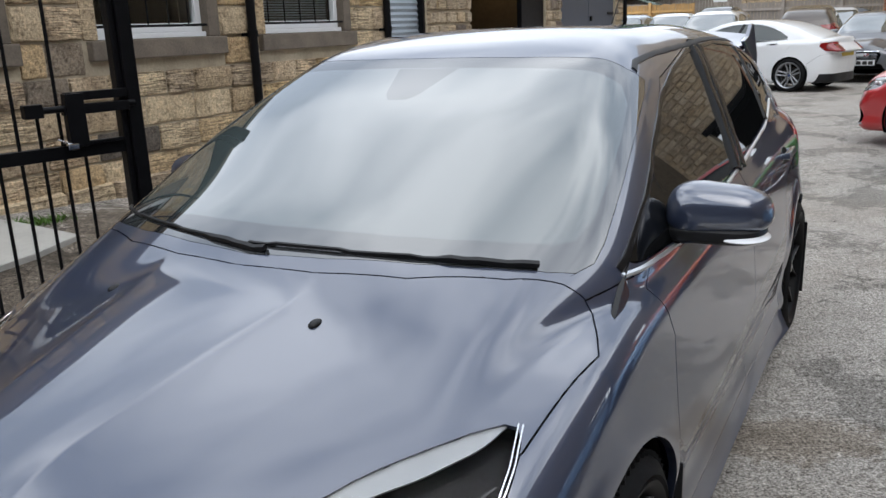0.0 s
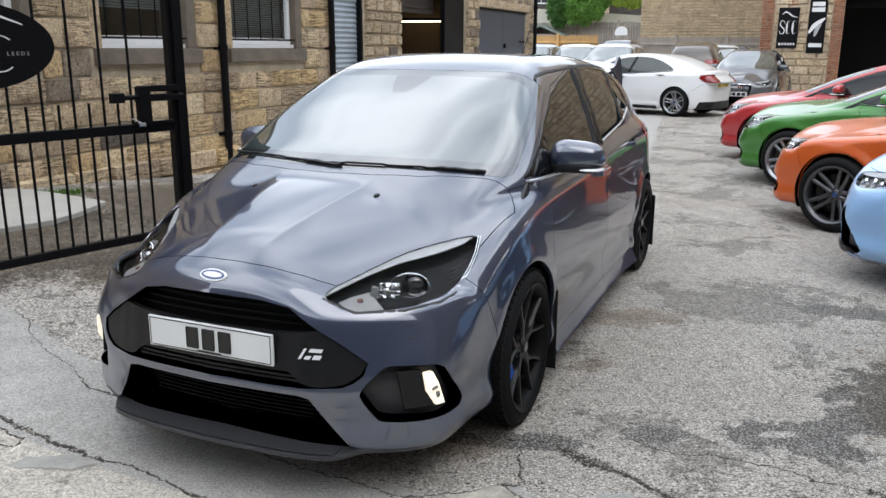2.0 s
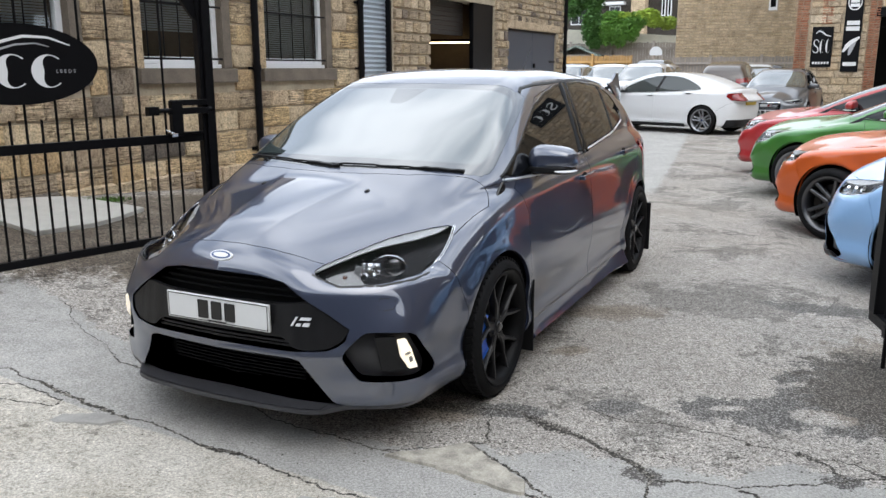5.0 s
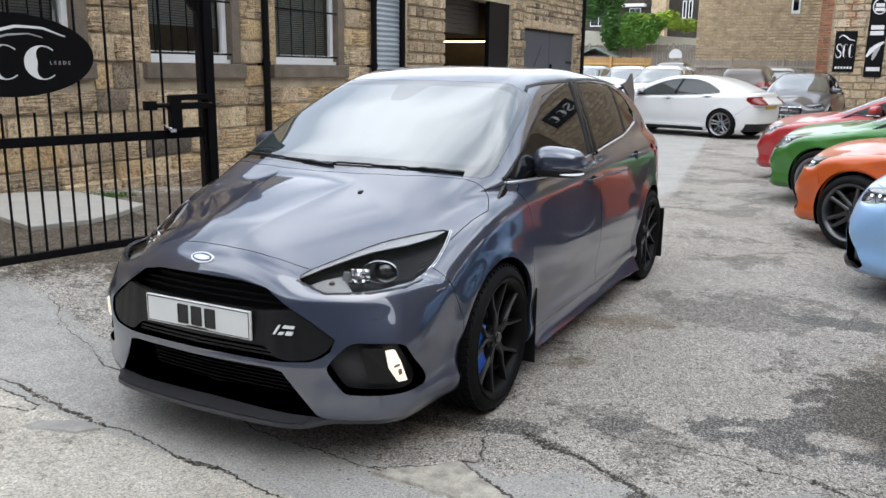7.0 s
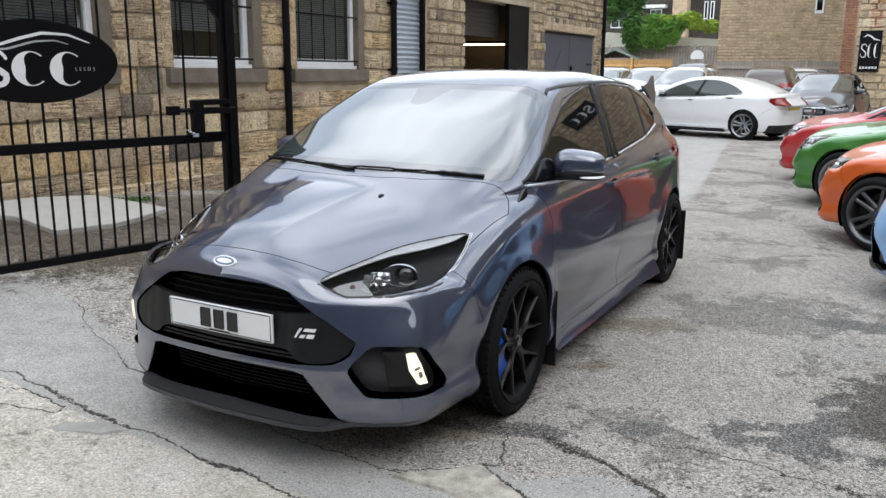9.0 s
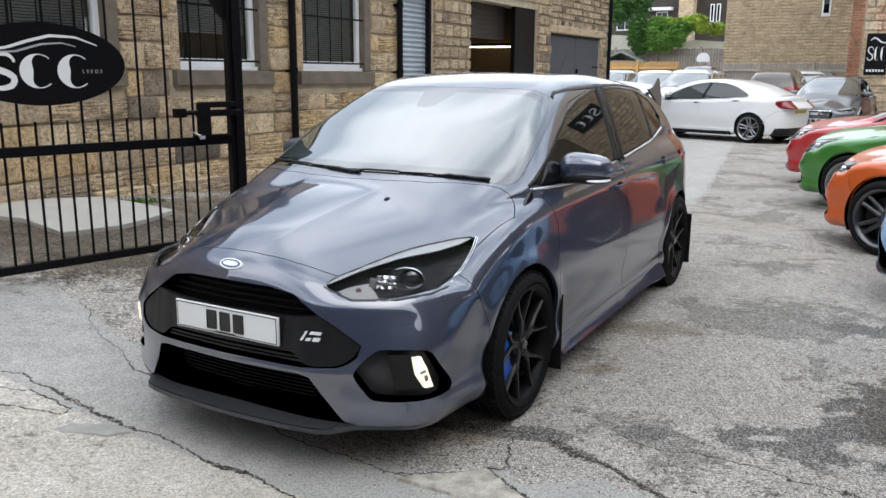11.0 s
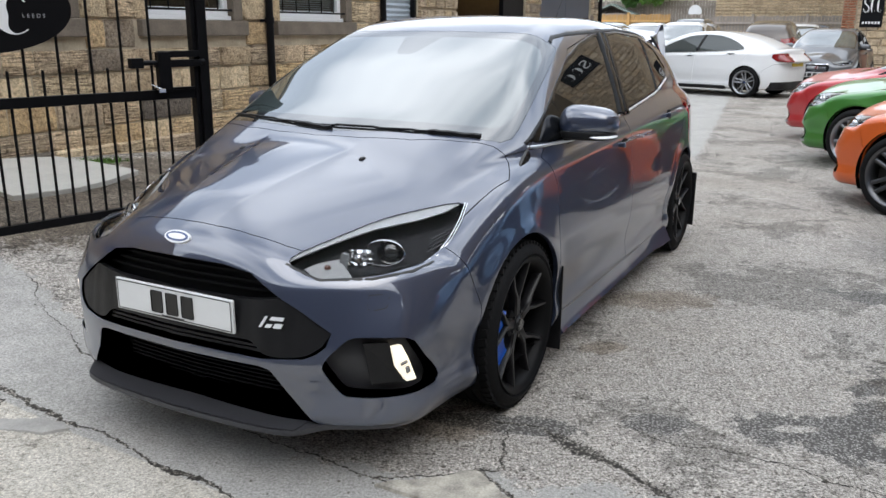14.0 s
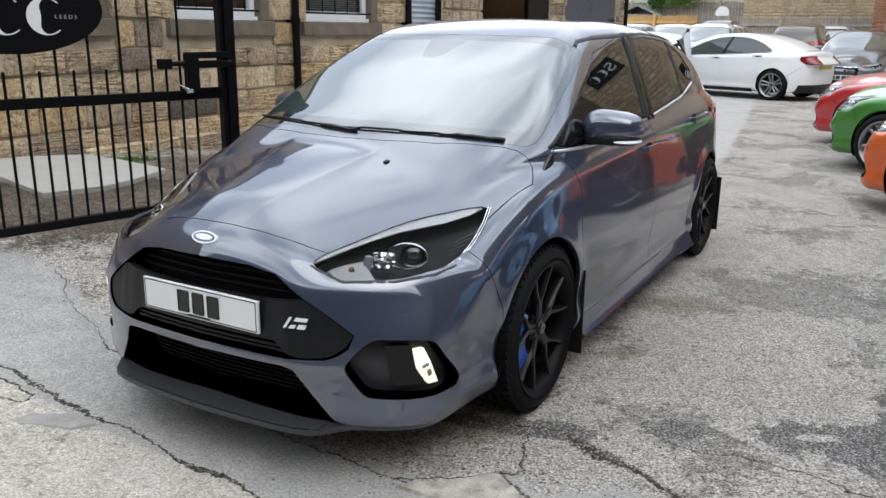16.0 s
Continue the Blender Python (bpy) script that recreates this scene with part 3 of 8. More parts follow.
def mirror_parts(car, side, field, s, colour):
    """A door mirror: painted shell, black arm, indicator and glass."""
    p, n = onto(field, (0.84, side * 1.3, 0.955), (0, -side, 0))
    bm = bmesh.new()
    bmesh.ops.create_uvsphere(bm, u_segments=28, v_segments=18, radius=1)
    for v in bm.verts:
        x, y, z = v.co
        k = lambda a, e: math.copysign(abs(a) ** e, a)
        x, y, z = k(x, 0.8), k(y, 0.6), k(z, 0.72)
        if x < 0:
            x *= 0.45
        taper = 1 - 0.16 * (y * side)
        v.co = (0.72 + 0.085 * x - 0.02 * y * side, side * 0.868 + 0.122 * y, 1.032 + (0.078 if z > 0 else 0.05) * z * taper)
    shell = part("mirror_shell", bm, colour, car, smooth=True)
    bm = bmesh.new()
    bmesh.ops.create_uvsphere(bm, u_segments=24, v_segments=12, radius=1)
    for v in bm.verts:
        x, y, z = v.co
        k = lambda a, e: math.copysign(abs(a) ** e, a)
        v.co = (0.72 + (0.088 if x > 0 else 0.045) * k(x, 0.7) - 0.02 * y * side, side * 0.863 + 0.115 * k(y, 0.5), 0.992 + 0.026 * k(z, 0.6))
    part("mirror_base", bm, "black_plastic", shell, smooth=True)
    bm = bmesh.new()
    bmesh.ops.create_uvsphere(bm, u_segments=20, v_segments=10, radius=1)
    for v in bm.verts:
        x, y, z = v.co
        v.co = (0.732 + 0.083 * x, side * 0.925 + 0.065 * y, 0.986 + 0.011 * z)
    part("indicator", bm, "badge_white", shell, "clear indicator strip", smooth=True)
    bm = boxes((0.7, 0.79, 0, 0.1, -0.022, 0.012))
    for v in bm.verts:
        v.co.y = side * (0.75 + v.co.y)
        v.co.z += 0.982 + (0.012 if abs(v.co.y) > 0.8 else 0)
    part("mirror_arm", bm, "black_plastic", shell, bevel=0.008)
    bm = bmesh.new()
    slab(bm, [(1.225, 0.918), (1.02, 1.025), (0.84, 1.095), (0.74, 1.125), (0.71, 0.95)], 0.014)
    for v in bm.verts:
        q, n = onto(field, (v.co.x, side * 1.3, v.co.z), (0, -side, 0))
        v.co.y = q.y + (v.co.y > 0) * side * 0.006 - (v.co.y < 0) * side * 0.006
    bmesh.ops.recalc_face_normals(bm, faces=bm.faces[:])
    part("mirror_sail", bm, "pillar", car)


def seal(outline3, r, mat, parent, name, field, way, label="", rise=0.9):
    """A thin strip laid along a line on the body."""
    pts = [onto(field, Vector(p) - Vector(way) * 0.8, way) for p in outline3]
    bm = bmesh.new()
    prev = None
    for i, (p, n) in enumerate(pts):
        t = (pts[min(i + 1, len(pts) - 1)][0] - pts[max(i - 1, 0)][0]).normalized()
        b = t.cross(n).normalized()
        ring = [bm.verts.new(p + b * r * c + n * (0.0006 + r * 0.5 * h)) for c, h in ((-1, -1), (-0.75, 0.7), (0, rise), (0.75, 0.7), (1, -1))]
        if prev:
            for j in range(5):
                bm.faces.new((prev[j], prev[(j + 1) % 5], ring[(j + 1) % 5], ring[j]))
        else:
            bm.faces.new(ring)
        prev = ring
    bm.faces.new(prev)
    bmesh.ops.recalc_face_normals(bm, faces=bm.faces[:])
    return part(name, bm, mat, parent, label, smooth=True)


def along(pts, n):
    """n places along a polyline, evenly by length."""
    pts = [Vector(p) for p in pts]
    ls = [0]
    for a, b in zip(pts, pts[1:]):
        ls.append(ls[-1] + (b - a).length)
    out = []
    for i in range(n):
        d = ls[-1] * i / (n - 1)
        k = max(j for j in range(len(pts) - 1) if ls[j] <= d + 1e-9)
        out.append(pts[k].lerp(pts[k + 1], (d - ls[k]) / max(ls[k + 1] - ls[k], 1e-9)))
    return out


def build_car(name, s, colour, m, label, rim="rim_silver", detail=1, group="", glass="glass_dark", squash=None):
    """A car: skin, panels, glass, lamps, wheels. detail 2: the near one; 1: parked by; 0: far off."""
    car = empty(name, m, label, "car", group)
    field = car_field(s)
    bm = car_skin(s, field, *((150, 76, 210), (70, 40, 76), (40, 24, 44))[2 - detail] if detail in (0, 1, 2) else (70, 40, 76))
    L = bm.faces.layers.int.new("part")
    wb = s["wheelbase"] / 2
    xz = lambda pts: [Vector((x, 0, z)) for x, z in pts]
    xy = lambda pts: [Vector((x, y, 0)) for x, y in pts]
    yz = lambda pts: [Vector((0, y, z)) for y, z in pts]
    ring = lambda w: [(w + s["arch"] * math.cos(a), s["wheel"] + 0.012 + s["arch"] * math.sin(a)) for a in np.linspace(0, 2 * math.pi, 44 if detail == 2 else 28, endpoint=False)]
    for w in (wb, -wb):
        cut(bm, L, 99, xz(ring(w)), (0, 1, 0), -0.4, lambda c: c.y > 0.45)
    cut(bm, L, 1, [Vector(p) for p in rounded([(p[0], p[1], p[2]) for p in s["lamp"]], 2)], (0.75, 0.6, 0.28), 0.0, lambda c: c.x > 1.4)
    cut(bm, L, 2, rounded(yz(s["grille"]), 2) if s["grille"][0][1] < 0 else yz(s["grille"]), (1, 0, 0), 0.1, lambda c: c.x > 1.6)
    cut(bm, L, 3, yz(s["intake"]), (1, 0, 0), 0.1, lambda c: c.x > 1.6)
    if s["fog"]:
        cut(bm, L, 4, rounded([Vector((2.05, y, z)) for y, z in s["fog"]], 1), (1, 0.35, 0), 0.1, lambda c: c.x > 1.6)
    cut(bm, L, 5, xy(s["bonnet"]), (0, 0, 1), 0.1, lambda c: c.z > 0.6)
    inner = xy(s["inner"]) if s["inner"] else [Vector(((x - 0.86) * 0.93 + 0.875, y * 0.945 - 0.003, 0)) for x, y in s["screen"]]
    if detail == 2:
        cut(bm, L, 17, xy(s["sensor"]), (0, 0, 1), 0.1, lambda c: c.z > 0.85)
    cut(bm, L, 16, inner, (0, 0, 1), 0.1, lambda c: c.z > 0.85)
    cut(bm, L, 6, xy(s["screen"]), (0, 0, 1), 0.1, lambda c: c.z > 0.85)
    cut(bm, L, 7, rounded(xz(s["glass"]), 2), (0, 1, 0), 0.15, lambda c: c.y > 0.3)
    cut(bm, L, 8, xz(s["tail_lamp"]), (0, 1, 0), -0.3, lambda c: c.x < -1.25 and c.y > 0.38)
    if detail:
        f0, f1 = 0.98, -0.1
        cut(bm, L, 9, xz([(f0 - 0.03, 0.25), (f0, 0.5), (f0 - 0.01, 0.8), (f0 + 0.07, 0.93), (0.8, 1.075), (0.3, 1.33), (f1 - 0.21, 1.42), (f1, 0.98), (f1, 0.6), (f1 + 0.03, 0.25)]), (0, 1, 0), 0.1, lambda c: c.y > 0.4)
        cut(bm, L, 10, xz([(f1 + 0.03, 0.25), (f1, 0.6), (f1, 0.98), (f1 - 0.21, 1.42), (-0.8, 1.4), (-1.1, 1.32), (-1.42, 1.1), (-1.38, 0.95), (-1.22, 0.78), (-1.02, 0.62), (-0.9, 0.45), (-0.88, 0.25)]), (0, 1, 0), 0.1, lambda c: c.y > 0.4)
        cut(bm, L, 11, xz([(wb + s["arch"] - 0.03, 0.0), (wb + s["arch"] - 0.005, 0.5), (1.76, 0.72), (1.6, 0.81), (1.9, 1.2), (2.6, 1.0), (2.6, 0.0)]), (0, 1, 0), -0.9)
        cut(bm, L, 12, xz([(-wb - s["arch"] + 0.03, 0.0), (-wb - s["arch"] + 0.01, 0.55), (-1.9, 0.72), (-2.6, 0.72), (-2.6, 0.0)]), (0, 1, 0), -0.9)
        cut(bm, L, 13, xz([(-1.65, 1.4), (-1.88, 0.9), (-2.0, 0.72), (-2.6, 0.72), (-2.6, 1.6), (-1.65, 1.6)]), (0, 1, 0), -0.9)
        cut(bm, L, 14, xy([(0.6, -0.01), (0.6, 0.6), (0.46, 0.578), (0.42, 0.556), (-0.3, 0.545), (-1.0, 0.52), (-1.65, 0.45), (-1.65, -0.01)]), (0, 0, 1), 0.2, lambda c: c.z > 1.2)
        cut(bm, L, 15, xz([(1.12, 0.965), (1.8, 0.9), (1.8, 0.2), (0.8, 0.2), (0.84, 0.9), (0.95, 0.965)]), (0, 1, 0), -0.2, lambda c: c.y > 0.5)
    groups = {}
    for f in bm.faces:
        groups.setdefault(f[L], []).append(f)
    P = lambda name, mark, mat, **k: panel(name, groups.get(mark, []), field, mat, car, **k)
    two = lambda name, mark, mat, **k: [panel(name, groups.get(mark, []), field, mat, car, side=q, **k) for q in (1, -1)]
    P("body_shell", 0, colour, whole=True, gap=0.0015)
    P("bonnet", 5, colour, whole=True)
    P("windscreen", 16, glass, whole=True, gap=0.0, lip=0.0, label="windscreen reflecting a cloudy sky")
    P("sensor_cover", 17, "sensor", whole=True, gap=0.0, lip=0.0)
    P("windscreen_border", 6, "frit", whole=True, gap=0.0, lip=0.004)
    if detail:
        P("front_bumper", 11, colour, whole=True, gap=0.001, lip=0.014)
        P("rear_bumper", 12, colour, whole=True)
        P("tailgate", 13, colour, whole=True)
        P("roof", 14, colour, whole=True, gap=0.003)
        two("front_wing", 15, colour, lip=0.02)
        doors = two("front_door", 9, colour), two("rear_door", 10, colour)
    two("side_window", 7, glass if detail == 0 else "glass_dark" if s["inner"] else "glass_clear", gap=0.004)
    two("tail_lamp", 8, "red_lens")
    # dark cavities behind the openings
    P("grille_backing", 2, "mesh_black", whole=True, lip=-0.068, gap=0, lift=-0.07)
    P("intake_backing", 3, "mesh_black", whole=True, lip=-0.108, gap=0, lift=-0.11)
    if s["fog"]:
        two("fog_recess", 4, "deck", lip=-0.057, gap=0, lift=-0.06)
    two("headlamp_bowl", 1, "lamp_house" if detail == 2 else "lamp_grey", lip=0, gap=0, lift=-0.05)
    for q, ob in zip((1, -1), two("headlamp", 1, "lens", gap=0.002, lip=0.0)):
        lamp_inside(ob, s, field, q, detail)
    bm.free()
    for w in (wb, -wb):
        for q in (1, -1):
            wheel_parts(car, w, q, s, rim, "hero" if detail == 2 else "plain")
            well = bmesh.new()
            r, y0, y1 = s["arch"] + 0.012, s["track"] - 0.2, s["track"] + 0.085
            lathe(well, [(r, y1), (r, y0), (0.02, y0 - 0.02)], 40)
            for v in list(well.verts):
                if v.co.z < -0.16:
                    v.co.z = -0.16
            for v in well.verts:
                v.co = (v.co.x + w, v.co.y * q, v.co.z + s["wheel"] + 0.012)
            part("wheel_arch_liner", well, "mesh_black", car, smooth=True)
    part("underbody", boxes((-1.9, 2.0, -0.6, 0.6, 0.19, 0.3)), "mesh_black", car, bevel=0.03)
    if detail:
        for q in (1, -1):
            mirror_parts(car, q, field, s, colour)
            for k, (hx, hz) in enumerate(((0.02, 0.868), (-0.95, 0.925))):
                p, n = onto(field, (hx, q * 1.3, hz), (0, -q, 0))
                t = facing(p, n)
                door = doors[k][0 if q > 0 else 1]
                bmh = bmesh.new()
                box(bmh, -0.105, 0.105, 0.014, 0.036, -0.014, 0.014, m=t)
                box(bmh, -0.105, -0.075, -0.01, 0.03, -0.012, 0.012, m=t)
                box(bmh, 0.075, 0.105, -0.01, 0.03, -0.012, 0.012, m=t)
                part("door_handle", bmh, colour, door, bevel=0.006)
                # flat black blob behind the handle, painting the shade of its hollow
                bmh = bmesh.new()
                bmesh.ops.create_uvsphere(bmh, u_segments=16, v_segments=8, radius=1)
                bmesh.ops.transform(bmh, matrix=t @ Matrix.Diagonal((0.075, 0.004, 0.03, 1)), verts=bmh.verts[:])
                part("handle_recess", bmh, "mesh_black", door, smooth=True)
            low = [(x, 0, z) for x, z in s["glass"][:1] + s["glass"][:(10 if s["inner"] else 9):-1]]
            seal(along([Vector((x, q * 0.5, z - 0.012)) for x, _, z in low], 40), 0.008, "trim_bright" if detail == 2 else "pillar", car, "window_trim", field, (0, -q, 0), rise=1.6)
            if detail == 2:
                seal(along([Vector((x, q * 0.5, z)) for x, z in s["glass"][:11]], 60), 0.011, "pillar", car, "window_frame", field, (0, -q, 0))
            bars = ((-0.09, -0.28), (-0.165, -0.36)) if s["inner"] else ((-0.12, -0.24),)
            for x0, x1 in bars:
                pts = along([Vector((x0, q * 0.5, 1.0 if s["inner"] else 0.965)), Vector((x1, q * 0.5, 1.39 if s["inner"] else 1.31))], 12)
                seal(pts, 0.034, "pillar", car, "door_pillar", field, (0, -q, 0))
            if s["inner"]:
                seal(along([Vector((-0.94, q * 0.5, 1.07)), Vector((-1.09, q * 0.5, 1.36))], 10), 0.018, "pillar", car, "quarter_bar", field, (0, -q, 0))
    if squash:
        # a shorter nose and a lower body than the pattern's
        seen = set()
        for ob in car.children_recursive:
            if ob.type == "MESH" and not ob.name.startswith("brake_caliper") and ob.parent.name.split(".")[0] != "wheel" and ob.data.name not in seen:
                seen.add(ob.data.name)
                for v in ob.data.vertices:
                    if v.co.x > 1.7:
                        v.co.x = 1.7 + (v.co.x - 1.7) * squash[0]
                    back = squash[2] * float(step(v.co.x, -1.3, 0.3) * (1 - step(v.co.x, 1.35, 2.05)) * step(v.co.z, 0.72, 0.88))
                    v.co.x -= back
                    if v.co.z > 0.62:
                        v.co.z = 0.62 + (v.co.z - 0.62) * squash[1]
    return car, field


def ribbon(name, upper, lower, depth, thick, mat, ob, field, q, way, n=26):
    """A thin plate between two lines, under the lens."""
    bm = bmesh.new()
    prev = None
    for a, b in zip(along(upper, n), along(lower, n)):
        ring = []
        for p, d in ((a, depth), (b, depth), (b, depth + thick), (a, depth + thick)):
            g, nn = onto(field, Vector((p.x, q * p.y, p.z)) - way * 0.4, way)
            ring.append(bm.verts.new(g - nn * d))
        if prev:
            for j in range(4):
                bm.faces.new((prev[j], prev[(j + 1) % 4], ring[(j + 1) % 4], ring[j]))
        else:
            bm.faces.new(ring)
        prev = ring
    bm.faces.new(prev)
    bmesh.ops.recalc_face_normals(bm, faces=bm.faces[:])
    return part(name, bm, mat, ob, smooth=True)


def near_lamp(ob, s, field, q):
    """The near car's headlamp: signal bowl, faceted reflector, projector, pale blade and dark tray."""
    way = Vector((-0.75, -0.6 * q, -0.28)).normalized()
    look_out = Vector((0.86, q * 0.42, 0.16))

    def at(x, y, z, depth):
        g, nn = onto(field, Vector((x, q * y, z)) - way * 0.4, way)
        return facing(g - nn * depth, look_out)

    ribbon("light_blade", [(2.165, 0.385, 0.726), (2.041, 0.43, 0.762), (1.854, 0.515, 0.806), (1.7, 0.612, 0.84), (1.565, 0.705, 0.85)],
           [(2.155, 0.395, 0.722), (2.054, 0.442, 0.747), (1.95, 0.487, 0.767), (1.87, 0.533, 0.783), (1.81, 0.585, 0.794), (1.745, 0.635, 0.803), (1.66, 0.69, 0.821), (1.575, 0.712, 0.842)], 0.005, 0.006, "blade", ob, field, q, way)
    ribbon("lamp_tray", [(2.125, 0.48, 0.678), (2.06, 0.6, 0.684), (1.97, 0.69, 0.69), (1.84, 0.722, 0.695)], [(2.14, 0.5, 0.664), (2.05, 0.64, 0.664), (1.945, 0.72, 0.672), (1.82, 0.728, 0.678)], 0.012, 0.01, "lamp_smoke", ob, field, q, way)
    # signal lamp
    ribbon("signal_bowl", [(2.125, 0.435, 0.71), (2.08, 0.465, 0.722), (2.03, 0.505, 0.728)], [(2.13, 0.475, 0.69), (2.1, 0.52, 0.684), (2.05, 0.56, 0.69)], 0.026, 0.008, "lamp_bowl", ob, field, q, way, 12)
    bm = bmesh.new()
    bmesh.ops.create_uvsphere(bm, u_segments=14, v_segments=9, radius=0.011)
    bmesh.ops.transform(bm, matrix=at(2.078, 0.492, 0.708, 0.022), verts=bm.verts[:])
    part("signal_bulb", bm, "amber", ob, "amber bulb", smooth=True)
    part("divider", boxes((-0.014, 0.014, -0.02, 0.0, -0.032, 0.03), m=at(2.03, 0.52, 0.714, 0.016) @ Matrix.Rotation(-0.2 * q, 4, "Y")), "lamp_grey", ob, bevel=0.004)
    # faceted bright reflector
    t = at(1.98, 0.55, 0.722, 0.02)
    r = random.Random(4)
    for k in range(32):
        u, v = (k % 8 - 3.5) * 0.0095, (k // 8 - 1.5) * 0.0135
        m = t @ Matrix.Translation((u, r.uniform(-0.004, 0.004), v)) @ Euler((r.uniform(-0.8, 0.8), 0, r.uniform(-0.8, 0.8))).to_matrix().to_4x4()
        part("reflector_facet", boxes((-0.0055, 0.0055, -0.003, 0.003, -0.0075, 0.0075), m=m), "reflector", ob, bevel=0.0012, )
    # projector in its round barrel, with the wider frame behind it
    t = at(1.888, 0.606, 0.727, 0.024)
    for name, mat, prof, sc, back in (("projector_frame", "chrome", [(0.052, 0.0), (0.054, 0.003), (0.056, 0.0), (0.054, -0.003), (0.052, 0.0)], (1.22, 1, 0.82), 0.022),
                                      ("projector_barrel", "gloss_black", [(0.03, -0.012), (0.034, 0.006), (0.04, 0.01), (0.044, 0.004), (0.044, -0.02)], (1, 1, 1), 0.0),
                                      ("projector_ring", "chrome", [(0.0225, 0.008), (0.024, 0.011), (0.0255, 0.008), (0.0225, 0.008)], (1, 1, 1), 0.0)):
        bm = bmesh.new()
        lathe(bm, prof, 36)
        bmesh.ops.transform(bm, matrix=t @ Matrix.Translation((0.018 * q if back else 0, back, 0)) @ Matrix.Diagonal((*sc, 1)), verts=bm.verts[:])
        part(name, bm, mat, ob, smooth=True)
    bm = bmesh.new()
    bmesh.ops.create_uvsphere(bm, u_segments=24, v_segments=14, radius=0.032)
    bmesh.ops.transform(bm, matrix=t @ Matrix.Diagonal((1, 0.45, 1, 1)), verts=bm.verts[:])
    part("projector_lens", bm, "sensor", ob, smooth=True)
    # fine ribs in the dark outer corner
    for k in range(4):
        z = 0.722 + k * 0.013
        ribbon("lamp_rib", [(1.81 - 0.012 * k, 0.7, z + 0.002), (1.72 - 0.012 * k, 0.728, z + 0.022)], [(1.81 - 0.012 * k, 0.7, z - 0.002), (1.72 - 0.012 * k, 0.728, z + 0.018)], 0.02, 0.004, "lamp_smoke", ob, field, q, way, 5)
    outer = [Vector((x, q * y, z)) for x, y, z in ((2.165, 0.395, 0.716), (2.15, 0.45, 0.69), (2.14, 0.5, 0.672), (2.05, 0.635, 0.672), (1.945, 0.718, 0.682), (1.84, 0.735, 0.69))]
    seal(along(outer, 40), 0.0055, "rubber_trim", ob, "lamp_gasket", field, way)
    edge = [Vector((x, q * y, z)) for x, y, z in ((1.86, 0.728, 0.692), (1.8, 0.735, 0.705), (1.72, 0.741, 0.745), (1.64, 0.735, 0.79), (1.57, 0.72, 0.832))]
    for d in (0.0, 0.012):
        seal(along([p + Vector((d, 0, d * 0.4)) for p in edge], 26), 0.0017, "chrome", ob, "lamp_edge", field, way)


